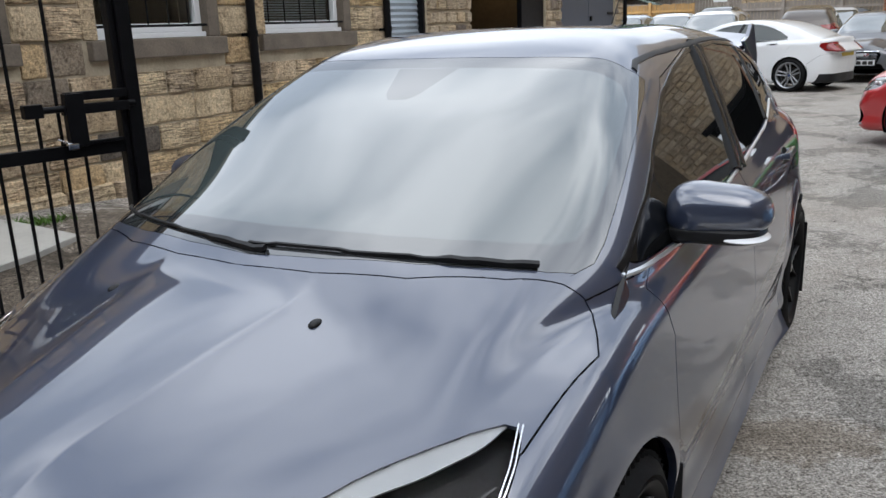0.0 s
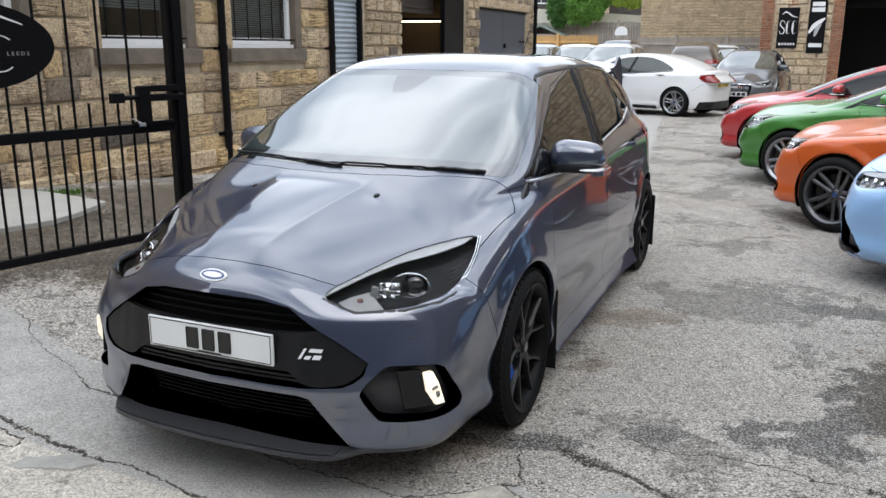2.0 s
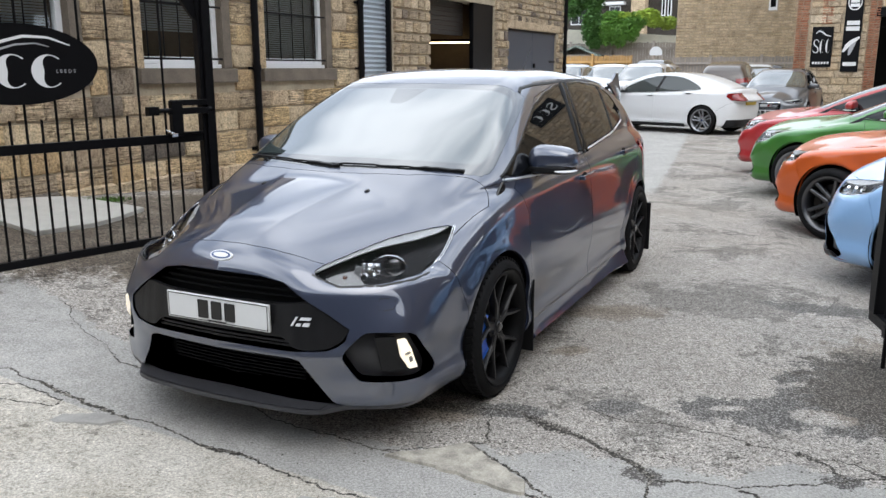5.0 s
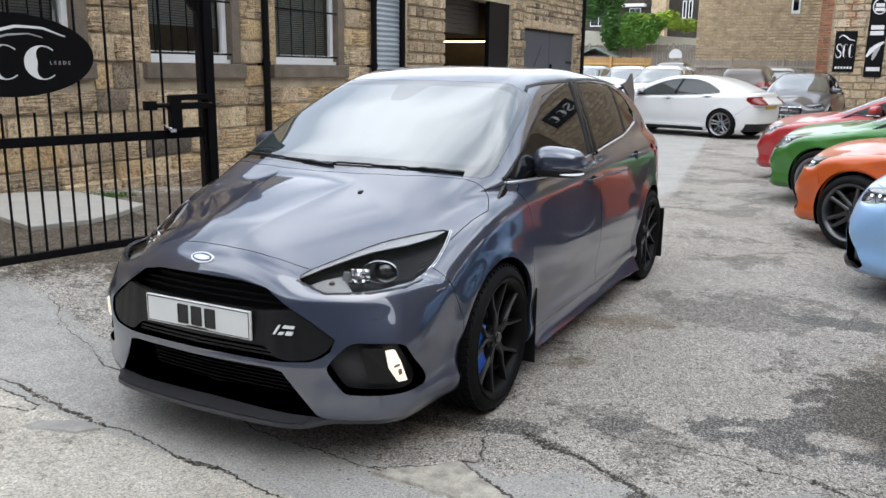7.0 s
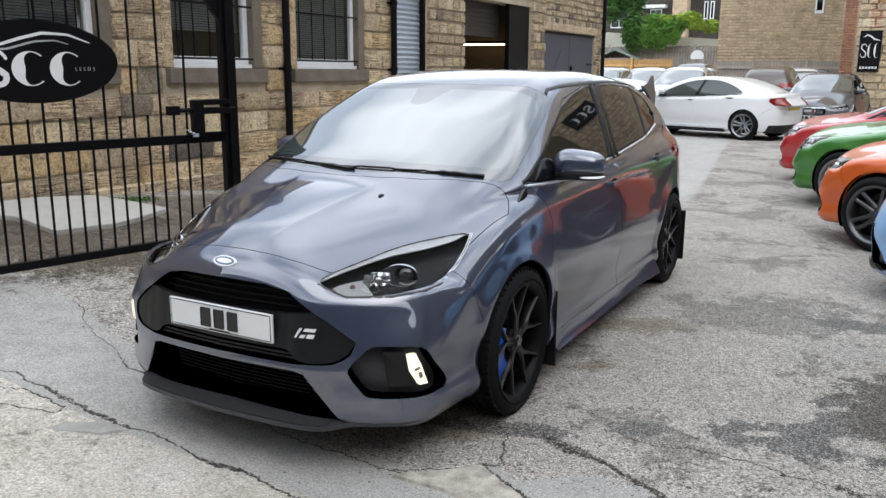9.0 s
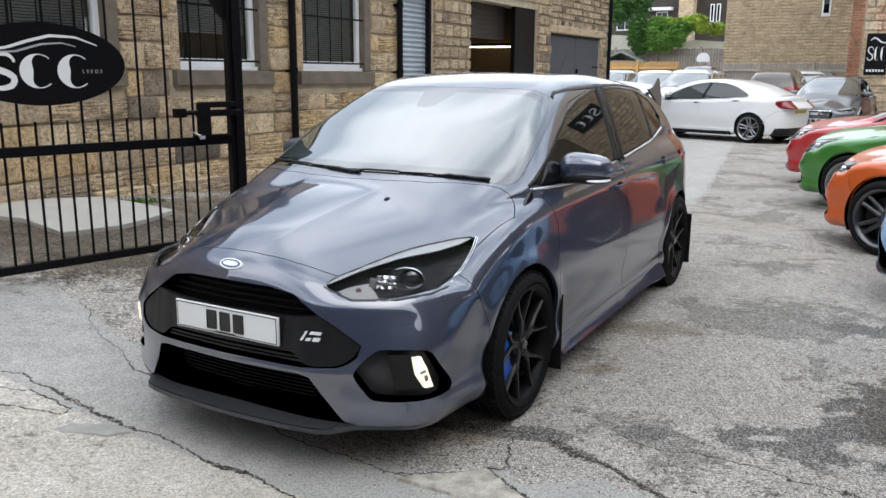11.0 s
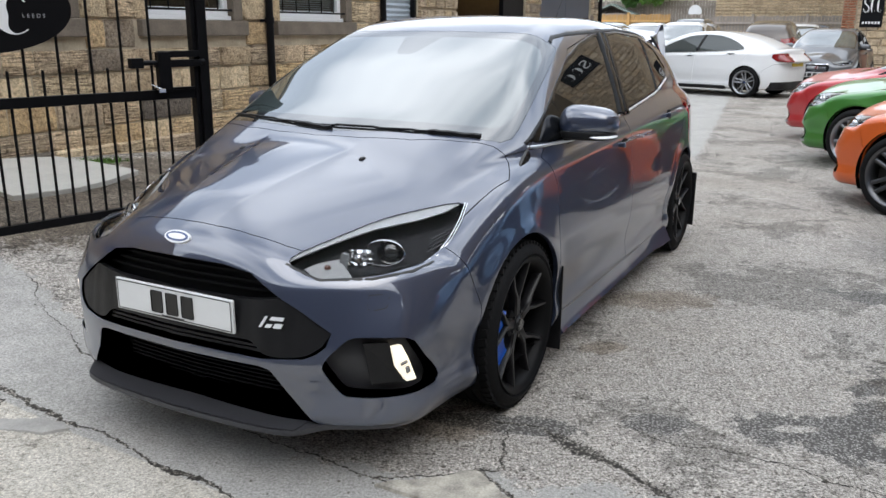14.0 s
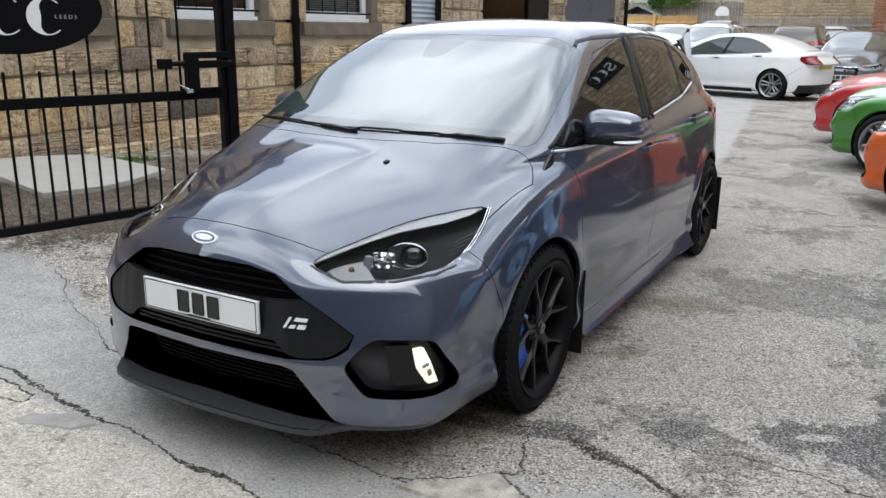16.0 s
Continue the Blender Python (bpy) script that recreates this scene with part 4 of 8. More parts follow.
def lamp_inside(ob, s, field, q, detail):
    """Bowls, projector and bars inside a headlamp."""
    if not detail:
        return
    if detail == 2:
        return near_lamp(ob, s, field, q)
    pts = s["lamp"]
    c = sum((Vector(p) for p in pts), Vector()) / len(pts)
    a, b = Vector(pts[0]), Vector(pts[5])
    for f, r, mat, drop in ((0.16, 0.034, "reflector", -0.052), (0.33, 0.04, "reflector", -0.058), (0.53, 0.046, "gloss_black", -0.064), (0.74, 0.028, "lamp_house", -0.055)):
        p = a.lerp(b, f) + Vector((0, 0.05, drop))
        p, n = onto(field, (p.x + 0.5, q * (p.y + 0.3), p.z + 0.1), (-0.5, -q * 0.3, -0.1))
        bm = bmesh.new()
        lathe(bm, [(0.004, -0.03), (r * 0.55, -0.026), (r * 0.9, -0.01), (r, 0.0), (r * 1.1, -0.001), (r * 1.12, -0.02)], 24)
        bmesh.ops.transform(bm, matrix=facing(p - n * 0.03, Vector((0.85, q * 0.45, 0.1))), verts=bm.verts[:])
        part("lamp_bowl", bm, mat, ob, smooth=True)
        bm = bmesh.new()
        bmesh.ops.create_uvsphere(bm, u_segments=16, v_segments=10, radius=r * (0.62 if mat == "gloss_black" else 0.35))
        bmesh.ops.transform(bm, matrix=Matrix.Translation(p - n * 0.042), verts=bm.verts[:])
        part("projector", bm, "chrome", ob, smooth=True)
        if mat == "reflector":
            bm = bmesh.new()
            for i in range(5):
                box(bm, -r * 1.15 + i * r * 0.5, -r * 0.8 + i * r * 0.5, -0.03, -0.004, -r * 1.0, -r * 0.72, m=facing(p - n * 0.008, Vector((0.85, q * 0.45, 0.1))))
            part("lamp_ribs", bm, "chrome", ob)
    # bright upper blade
    rail = [Vector(p).lerp(c, 0.1) for p in (pts[0], pts[7], pts[6], pts[5])]
    foot = [Vector(p).lerp(c, 0.22) for p in (pts[0], pts[1], pts[2], pts[3])]
    for name, mat, lines, n0, d0 in (("light_blade", "blade", along(rail, 24), 24, 0.005), ("lamp_tray", "lamp_grey" if detail < 2 else "lamp_smoke", along(foot, 24), 13 if detail < 2 else 0, 0.034)):
        bm = bmesh.new()
        prev = None
        for i_, p in enumerate(lines[:n0]):
            f = i_ / 23
            g, n = onto(field, (p.x + 0.5, q * (p.y + 0.4), p.z + 0.2), (-0.5, -q * 0.4, -0.2))
            up = Vector((0, 0, 1)) - n * n.z
            up.normalize()
            if name == "light_blade":
                low, high = -0.006 - 0.042 * math.sin(math.pi * min(1, f * 1.1 + 0.02)) ** 0.8, 0.008
            else:
                low, high = -0.004, 0.006 + 0.05 * min(1, f * 4)
            ringv = [bm.verts.new(g - n * d + up * h) for d, h in ((d0, high), (d0, low), (d0 + 0.018, low), (d0 + 0.018, high))]
            if prev:
                for j in range(4):
                    bm.faces.new((prev[j], prev[(j + 1) % 4], ringv[(j + 1) % 4], ringv[j]))
            prev = ringv
        if n0:
            bmesh.ops.recalc_face_normals(bm, faces=bm.faces[:])
            part(name, bm, mat, ob, smooth=True)
    rim_line = [Vector((p[0], q * p[1], p[2])).lerp(Vector((c.x, q * c.y, c.z)), 0.07) for p in (pts[2], pts[3], pts[4], pts[5])]
    seal(along(rim_line, 24), 0.0015, "chrome", ob, "lamp_edge", field, (-0.75, -0.6 * q, -0.28))

# ---- the place ----
AX = Vector((0.463, 0.886, 0)).normalized()          # along the yard
NX = Vector((0.886, -0.463, 0)).normalized()         # from the facade out into the yard
W0 = Vector((-1.44, 9.73, 0))
WALL = Matrix((AX, NX, Vector((0, 0, 1)))).transposed().to_4x4()
WALL.translation = W0                                # local x along the wall, y outwards, z up
CARC = Vector((0.192, 2.985, 0))
CAR = Matrix.Translation(CARC) @ Matrix.Rotation(math.atan2(-AX.y, -AX.x), 4, "Z")


def yard(s, n, z=0.0):
    """A place in the yard: along it and across it from the near car's middle."""
    return CARC + AX * s + NX * n + Vector((0, 0, z))


def nodes_of(name, rough=0.85):
    m = bpy.data.materials.new(name)
    m.use_nodes = True
    n, l = m.node_tree.nodes, m.node_tree.links
    n["Principled BSDF"].inputs["Roughness"].default_value = rough

    def add(kind, links=None, **values):
        k = n.new(kind)
        for key, v in values.items():
            if key in ("operation", "data_type", "blend_type", "feature", "distance", "wave_type", "bands_direction", "noise_dimensions", "clamp"):
                if key == "operation":
                    k.operation = v
                elif key == "data_type":
                    k.data_type = v
                elif key == "blend_type":
                    k.blend_type = v
                elif key == "feature":
                    k.feature = v
                elif key == "wave_type":
                    k.wave_type = v
                elif key == "bands_direction":
                    k.bands_direction = v
            else:
                k.inputs[key.replace("_", " ")].default_value = v
        for key, out in (links or {}).items():
            l.new(out, k.inputs[key])
        return k

    return m, n, l, n["Principled BSDF"], add


def ramp(n, l, fac, stops):
    k = n.new("ShaderNodeValToRGB")
    e = k.color_ramp.elements
    while len(e) < len(stops):
        e.new(0.5)
    for q, (p, c) in zip(e, stops):
        q.position, q.color = p, (*c, 1)
    l.new(fac, k.inputs["Fac"])
    return k.outputs["Color"]


def stone_material(name, stops, tool=0.5):
    """Sandstone: each piece its own tone, stained, with tooled ridges and pits."""
    m, n, l, b, add = nodes_of(name, 0.9)
    geo, info = add("ShaderNodeNewGeometry"), add("ShaderNodeObjectInfo")
    tone = add("ShaderNodeMath", {0: info.outputs["Random"], 1: geo.outputs["Random Per Island"]}, operation="ADD")
    frac = add("ShaderNodeMath", {0: tone.outputs[0]}, operation="FRACT")
    col = ramp(n, l, frac.outputs[0], stops)
    pos = geo.outputs["Position"]
    big = add("ShaderNodeTexNoise", {"Vector": pos}, Scale=3.2, Detail=6.0)
    grain = add("ShaderNodeTexNoise", {"Vector": pos}, Scale=42.0, Detail=8.0, Roughness=0.7)
    stain = add("ShaderNodeMix", {"Factor": ramp(n, l, big.outputs["Fac"], [(0.48, (0, 0, 0)), (0.72, (0.55, 0.55, 0.55))]), "A": col}, data_type="RGBA", blend_type="MULTIPLY", B=(0.45, 0.4, 0.36, 1))
    fine = add("ShaderNodeMix", {"A": stain.outputs["Result"], "B": ramp(n, l, grain.outputs["Fac"], [(0.32, (0.4, 0.37, 0.34)), (0.5, (1.0, 0.99, 0.97)), (0.68, (1.55, 1.52, 1.45))])}, data_type="RGBA", blend_type="MULTIPLY")
    fine.inputs["Factor"].default_value = 0.85
    # some stones tooled in level furrows, the others left rough; shade of furrows and pits is painted into the colour
    seven = add("ShaderNodeMath", {0: frac.outputs[0]}, operation="MULTIPLY")
    seven.inputs[1].default_value = 7.3
    lot = add("ShaderNodeMath", {0: seven.outputs[0]}, operation="FRACT")
    worked = ramp(n, l, lot.outputs[0], [(0.3, (0.15, 0.15, 0.15)), (0.5, (1, 1, 1))])
    mp = add("ShaderNodeMapping", {"Vector": pos}, Scale=(5, 5, 62))
    ridge = add("ShaderNodeTexNoise", {"Vector": mp.outputs[0]}, Scale=1.0, Detail=2.0, Distortion=0.7)
    pits = add("ShaderNodeTexNoise", {"Vector": pos}, Scale=15.0, Detail=5.0, Roughness=0.65)
    strength = add("ShaderNodeMath", {0: worked}, operation="MULTIPLY")
    strength.inputs[1].default_value = 0.75 * tool
    cutc = add("ShaderNodeMix", {"Factor": strength.outputs[0], "A": fine.outputs["Result"], "B": ramp(n, l, ridge.outputs["Fac"], [(0.38, (0.36, 0.33, 0.3)), (0.47, (0.92, 0.91, 0.9)), (0.6, (1.25, 1.24, 1.2))])}, data_type="RGBA", blend_type="MULTIPLY")
    pitc = add("ShaderNodeMix", {"A": cutc.outputs["Result"], "B": ramp(n, l, pits.outputs["Fac"], [(0.34, (0.5, 0.46, 0.42)), (0.44, (1, 1, 1)), (0.7, (1.15, 1.13, 1.08))])}, data_type="RGBA", blend_type="MULTIPLY")
    pitc.inputs["Factor"].default_value = 0.9
    l.new(pitc.outputs["Result"], b.inputs["Base Color"])
    cutd = add("ShaderNodeMath", {0: ridge.outputs["Fac"], 1: strength.outputs[0]}, operation="MULTIPLY")
    rough = add("ShaderNodeMath", {0: pits.outputs["Fac"], 2: grain.outputs["Fac"]}, operation="MULTIPLY_ADD")
    rough.inputs[1].default_value = 1.4
    hsum = add("ShaderNodeMath", {0: cutd.outputs[0], 2: rough.outputs[0]}, operation="MULTIPLY_ADD")
    hsum.inputs[1].default_value = 3.2
    bp = add("ShaderNodeBump", {"Height": hsum.outputs[0]}, Strength=1.0, Distance=0.02)
    l.new(bp.outputs[0], b.inputs["Normal"])
    return m


BUFF = [(0.0, (0.534, 0.386, 0.216)), (0.18, (0.607, 0.497, 0.340)), (0.34, (0.442, 0.345, 0.230)), (0.5, (0.626, 0.460, 0.248)), (0.66, (0.386, 0.308, 0.221)), (0.8, (0.589, 0.460, 0.313)), (0.93, (0.460, 0.368, 0.267)), (0.985, (0.129, 0.110, 0.092))]
M["stone"] = stone_material("sandstone_block", BUFF, 1.0)
M["stone_far"] = stone_material("sandstone_rubble", [(0.0, (0.55, 0.43, 0.29)), (0.4, (0.62, 0.51, 0.37)), (0.7, (0.45, 0.36, 0.26)), (1.0, (0.64, 0.54, 0.41))], 0.6)
M["stone_grey"] = stone_material("grey_buff_stone", [(0.0, (0.440, 0.341, 0.220)), (0.3, (0.528, 0.429, 0.308)), (0.6, (0.374, 0.297, 0.209)), (0.85, (0.484, 0.396, 0.286)), (0.95, (0.165, 0.132, 0.110))], 0.8)
# about half as bright as the grey-buff stone
M["stone_soot"] = stone_material("darkened_sandstone", [(0.0, (0.2, 0.155, 0.1)), (0.4, (0.26, 0.2, 0.135)), (0.7, (0.13, 0.105, 0.075)), (0.92, (0.22, 0.175, 0.12)), (1.0, (0.06, 0.05, 0.04))], 0.8)
M["brick"] = stone_material("red_brick", [(0.0, (0.42, 0.17, 0.1)), (0.5, (0.52, 0.25, 0.15)), (1.0, (0.4, 0.2, 0.13))], 0.3)
M["buff_brick"] = stone_material("buff_stone_course", [(0.0, (0.5, 0.4, 0.27)), (0.5, (0.58, 0.47, 0.33)), (1.0, (0.44, 0.35, 0.24))], 0.4)
M["dark_stone"] = stone_material("sooty_stone", [(0.0, (0.05, 0.045, 0.04)), (0.5, (0.1, 0.085, 0.07)), (1.0, (0.07, 0.06, 0.055))], 0.4)
M["mortar"] = material("lime_mortar", (0.42, 0.355, 0.26), rough=0.95, vary=0.25, scale=4, bump=0.004, bump_scale=60)
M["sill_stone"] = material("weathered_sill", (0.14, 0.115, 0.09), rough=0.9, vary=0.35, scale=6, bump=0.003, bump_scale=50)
M["iron"] = material("black_painted_iron", (0.004, 0.004, 0.005), rough=0.42, spec=0.15, vary=0.3, scale=20, bump=0.0008, bump_scale=120)
M["upvc"] = material("white_window_frame", (0.74, 0.75, 0.76), rough=0.35, vary=0.05, scale=5)
M["blind"] = material("grey_blind", (0.38, 0.41, 0.42), rough=0.5, vary=0.06, scale=5)
M["pane"] = material("window_glass", (0.9, 0.93, 0.93), rough=0.02, spec=0.4, transmission=1.0)
M["shutter"] = material("galvanised_shutter", (0.36, 0.41, 0.46), rough=0.38, metal=0.35, vary=0.15, scale=3)
M["door_grey"] = material("slate_grey_door_paint", (0.055, 0.062, 0.08), rough=0.45, vary=0.15, scale=3)
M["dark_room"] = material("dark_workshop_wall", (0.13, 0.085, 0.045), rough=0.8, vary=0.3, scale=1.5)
M["door_dark"] = material("dark_roller_slat", (0.03, 0.025, 0.022), rough=0.45, vary=0.2, scale=6)
M["tube"] = material("tube_lamp", (1, 1, 1), emit=(1.0, 0.85, 0.56, 5.0))
M["fence_old"] = material("weathered_fence", (0.36, 0.315, 0.275), rough=0.9, vary=0.3, scale=2, piece=0.2)
M["fence_new"] = material("fresh_timber_fence", (0.5, 0.3, 0.115), rough=0.8, vary=0.25, scale=2, piece=0.2)
M["render"] = material("cream_render", (0.8, 0.76, 0.65), rough=0.9, vary=0.15, scale=1.5)
M["leaf_dark"] = material("dark_ivy_leaf", (0.06, 0.155, 0.03), rough=0.5, vary=0.4, scale=2)
M["leaf_light"] = material("bright_hedge_leaf", (0.34, 0.46, 0.07), rough=0.5, vary=0.4, scale=2)
M["bark"] = material("bark", (0.06, 0.045, 0.03), rough=0.95, vary=0.3, scale=8, bump=0.01, bump_scale=30)
M["slate"] = material("roof_slate", (0.09, 0.09, 0.1), rough=0.7, vary=0.3, scale=6)
M["grass"] = material("weeds", (0.07, 0.15, 0.02), rough=0.6, vary=0.4, scale=9)
M["sign_black"] = material("black_sign_board", (0.005, 0.005, 0.006), rough=0.35, spec=0.15)
M["sign_white"] = material("white_sign_print", (0.78, 0.78, 0.78), rough=0.4)
M["sign_grey"] = material("silver_sign_print", (0.4, 0.4, 0.42), rough=0.4)


def ground_height(x, y):
    d = (x - W0.x) * NX.x + (y - W0.y) * NX.y
    s = (x - W0.x) * AX.x + (y - W0.y) * AX.y
    return 0.317 * step(-d, -4.2, -0.6) * step(-s, 0.5, 5.6) * step(s, -14.0, -9.0)


def ground_material():
    """Old concrete: worn pale skin over dark aggregate in the yard, a smoother apron and a pale roadside before it."""
    m, n, l, b, add = nodes_of("worn_concrete", 0.85)
    pos = add("ShaderNodeNewGeometry").outputs["Position"]
    sep = add("ShaderNodeSeparateXYZ", {"Vector": pos})
    wob = add("ShaderNodeTexNoise", {"Vector": pos}, Scale=2.1, Detail=8.0, Roughness=0.66)
    patch = add("ShaderNodeTexNoise", {"Vector": pos}, Scale=1.25, Detail=12.0, Roughness=0.64, Distortion=0.5)
    grit = add("ShaderNodeTexNoise", {"Vector": pos}, Scale=100.0, Detail=6.0, Roughness=0.8)
    chips = add("ShaderNodeTexVoronoi", {"Vector": pos}, Scale=105.0)
    mid = add("ShaderNodeTexNoise", {"Vector": pos}, Scale=9.0, Detail=9.0, Roughness=0.74)
    def mul(a, c, f=1.0):
        k = add("ShaderNodeMix", {"A": a, "B": c}, data_type="RGBA", blend_type="MULTIPLY")
        k.inputs["Factor"].default_value = f
        return k.outputs["Result"]
    def mix(f, a, c):
        return add("ShaderNodeMix", {"Factor": f, "A": a, "B": c}, data_type="RGBA").outputs["Result"]
    def madd(a, k, c):
        q = add("ShaderNodeMath", {0: a, 2: c}, operation="MULTIPLY_ADD")
        q.inputs[1].default_value = k
        return q.outputs[0]
    def half_of(a):
        q = add("ShaderNodeMath", {0: a}, operation="MULTIPLY")
        q.inputs[1].default_value = 0.25
        return q.outputs[0]
    speck = ramp(n, l, grit.outputs["Fac"], [(0.4, (0.1, 0.095, 0.09)), (0.46, (0.68, 0.67, 0.65)), (0.53, (1.1, 1.1, 1.08)), (0.61, (1.85, 1.84, 1.8))])
    fleckn = add("ShaderNodeTexNoise", {"Vector": pos}, Scale=38.0, Detail=10.0, Roughness=0.82)
    fleck = ramp(n, l, fleckn.outputs["Fac"], [(0.41, (0.22, 0.2, 0.18)), (0.455, (0.85, 0.84, 0.82)), (0.54, (1.08, 1.08, 1.07)), (0.62, (1.5, 1.49, 1.46))])
    mottle = ramp(n, l, mid.outputs["Fac"], [(0.33, (0.55, 0.53, 0.5)), (0.5, (1, 1, 1)), (0.66, (1.2, 1.19, 1.16))])
    zero = add("ShaderNodeValue")
    zero.outputs[0].default_value = 0.0
    minus0 = zero.outputs[0]
    unit = add("ShaderNodeValue")
    unit.outputs[0].default_value = 1.0
    one = unit.outputs[0]
    # yard: pale skin, worn off in crisp islands down to aggregate
    pale = mul(mul(ramp(n, l, wob.outputs["Fac"], [(0.3, (0.36, 0.336, 0.314)), (0.55, (0.4, 0.374, 0.35)), (0.75, (0.45, 0.422, 0.397))]), mottle, 0.5), speck, 0.95)
    pale = mul(pale, fleck, 0.85)
    # hairline crazing in the skin
    craze = add("ShaderNodeTexNoise", {"Vector": pos}, Scale=3.0, Detail=9.0, Roughness=0.58, Distortion=0.4)
    pale = mul(pale, ramp(n, l, craze.outputs["Fac"], [(0.478, (1, 1, 1)), (0.487, (0.6, 0.575, 0.55)), (0.496, (1, 1, 1))]), 0.8)
    chip = ramp(n, l, chips.outputs["Distance"], [(0.05, (0.5, 0.48, 0.45)), (0.3, (0.27, 0.257, 0.24)), (0.58, (0.085, 0.08, 0.073))])
    midc = mul(mul(ramp(n, l, wob.outputs["Fac"], [(0.3, (0.225, 0.211, 0.197)), (0.7, (0.295, 0.278, 0.26))]), mottle, 0.6), speck, 1.0)
    midc = mul(midc, fleck, 1.0)
    ahead = ramp(n, l, madd(sep.outputs["Y"], 0.2, minus0), [(0.4, (0.05, 0.05, 0.05)), (0.66, (0, 0, 0))])
    worn = madd(ahead, 1.0, madd(fleckn.outputs["Fac"], 0.16, madd(mid.outputs["Fac"], 0.27, patch.outputs["Fac"])))
    skin = ramp(n, l, worn, [(0.672, (1, 1, 1)), (0.682, (0, 0, 0))])
    yardc = mix(skin, pale, midc)
    wornf = skin
    damp = add("ShaderNodeTexNoise", {"Vector": pos}, Scale=0.5, Detail=6.0, Roughness=0.6)
    yardc = mul(yardc, ramp(n, l, damp.outputs["Fac"], [(0.5, (1, 1, 1)), (0.66, (0.88, 0.86, 0.83))]))
    # a smoother poured lane along the facade, with a ragged edge
    lane = madd(sep.outputs["Y"], -0.366, sep.outputs["X"])
    far = madd(mid.outputs["Fac"], 0.5, lane)
    lanef = ramp(n, l, far, [(0.22, (1, 1, 1)), (0.26, (0, 0, 0))])
    deepy = ramp(n, l, madd(wob.outputs["Fac"], 0.06, madd(sep.outputs["Y"], 0.08, minus0)), [(0.62, (0, 0, 0)), (0.68, (1, 1, 1))])
    both = add("ShaderNodeMath", {0: lanef, 1: deepy}, operation="MULTIPLY").outputs[0]
    smooth_c = mul(mul(ramp(n, l, wob.outputs["Fac"], [(0.3, (0.35, 0.342, 0.328)), (0.7, (0.45, 0.442, 0.42))]), mottle, 0.35), speck, 0.5)
    yardc = mix(both, yardc, smooth_c)
    # the apron before the gate
    apronc = mul(mul(ramp(n, l, wob.outputs["Fac"], [(0.3, (0.35, 0.341, 0.325)), (0.7, (0.425, 0.415, 0.394))]), mottle, 0.35), speck, 0.45)
    apronc = mul(apronc, fleck, 0.18)
    minus = add("ShaderNodeValue")
    minus.outputs[0].default_value = -0.55
    minus = minus.outputs[0]
    left = madd(sep.outputs["X"], -0.72, minus)
    left0 = add("ShaderNodeMath", {0: left}, operation="MAXIMUM")
    left0.inputs[1].default_value = -0.3
    line = add("ShaderNodeMath", {0: sep.outputs["Y"], 1: left0.outputs[0]}, operation="SUBTRACT").outputs[0]
    edge = madd(mid.outputs["Fac"], 0.5, madd(wob.outputs["Fac"], 0.6, line))
    right = add("ShaderNodeMath", {0: sep.outputs["X"]}, operation="MULTIPLY")
    right.inputs[1].default_value = 0.17
    edge = add("ShaderNodeMath", {0: edge, 1: right.outputs[0]}, operation="ADD").outputs[0]
    half = add("ShaderNodeMath", {0: edge}, operation="MULTIPLY")
    half.inputs[1].default_value = 0.4
    apron = ramp(n, l, half.outputs[0], [(0.675, (1, 1, 1)), (0.69, (0, 0, 0))])
    col = mix(apron, yardc, apronc)
    # patches where the skin has gone and dark gravel shows, with islands of skin left in them
    def spots(lots):
        near = None
        for cx, cy, rx, ry, turn in lots:
            mp = add("ShaderNodeMapping", {"Vector": pos})
            mp.vector_type = "TEXTURE"
            mp.inputs["Location"].default_value = (cx, cy, 0)
            mp.inputs["Rotation"].default_value = (0, 0, turn)
            mp.inputs["Scale"].default_value = (rx, ry, 1)
            d = add("ShaderNodeVectorMath", {0: mp.outputs[0]}, operation="LENGTH").outputs["Value"]
            near = d if near is None else add("ShaderNodeMath", {0: near, 1: d}, operation="MINIMUM").outputs[0]
        return madd(wob.outputs["Fac"], 0.8, madd(mid.outputs["Fac"], 2.2, madd(fleckn.outputs["Fac"], 1.4, near)))
    gone = spots([(0.83, 1.25, 0.12, 0.08, 0), (1.28, 1.22, 0.17, 0.12, 0), (1.45, 1.15, 0.22, 0.16, -0.4), (1.8, 1.2, 0.36, 0.3, 0), (2.3, 1.4, 0.6, 0.5, 0), (1.78, 1.57, 0.13, 0.06, 0.3), (2.1, 1.66, 0.2, 0.08, 0.2), (0.25, 1.24, 0.3, 0.07, -0.2), (2.5, 2.7, 0.4, 0.14, -0.4), (1.51, 0.55, 0.08, 0.05, 0), (1.37, 0.36, 0.05, 0.04, 0), (0.79, 0.62, 0.06, 0.09, 0.5)])
    kept_ = spots([(1.69, 1.11, 0.13, 0.09, -0.3), (1.32, 1.22, 0.09, 0.03, 0), (1.5, 1.38, 0.12, 0.05, 0)])
    gonef = ramp(n, l, half_of(gone), [(0.795, (1, 1, 1)), (0.805, (0, 0, 0))])
    keptf = ramp(n, l, half_of(kept_), [(0.795, (0, 0, 0)), (0.805, (1, 1, 1))])
    bare = add("ShaderNodeMath", {0: gonef, 1: keptf}, operation="MULTIPLY").outputs[0]
    col = mix(bare, col, chip)
    brown = spots([(1.15, 2.7, 0.3, 0.16, 0.1), (2.2, 1.3, 0.45, 0.45, 0), (2.6, 1.6, 0.6, 0.5, 0), (0.05, 1.23, 0.15, 0.12, 0), (0.75, 2.0, 0.12, 0.07, 0)])
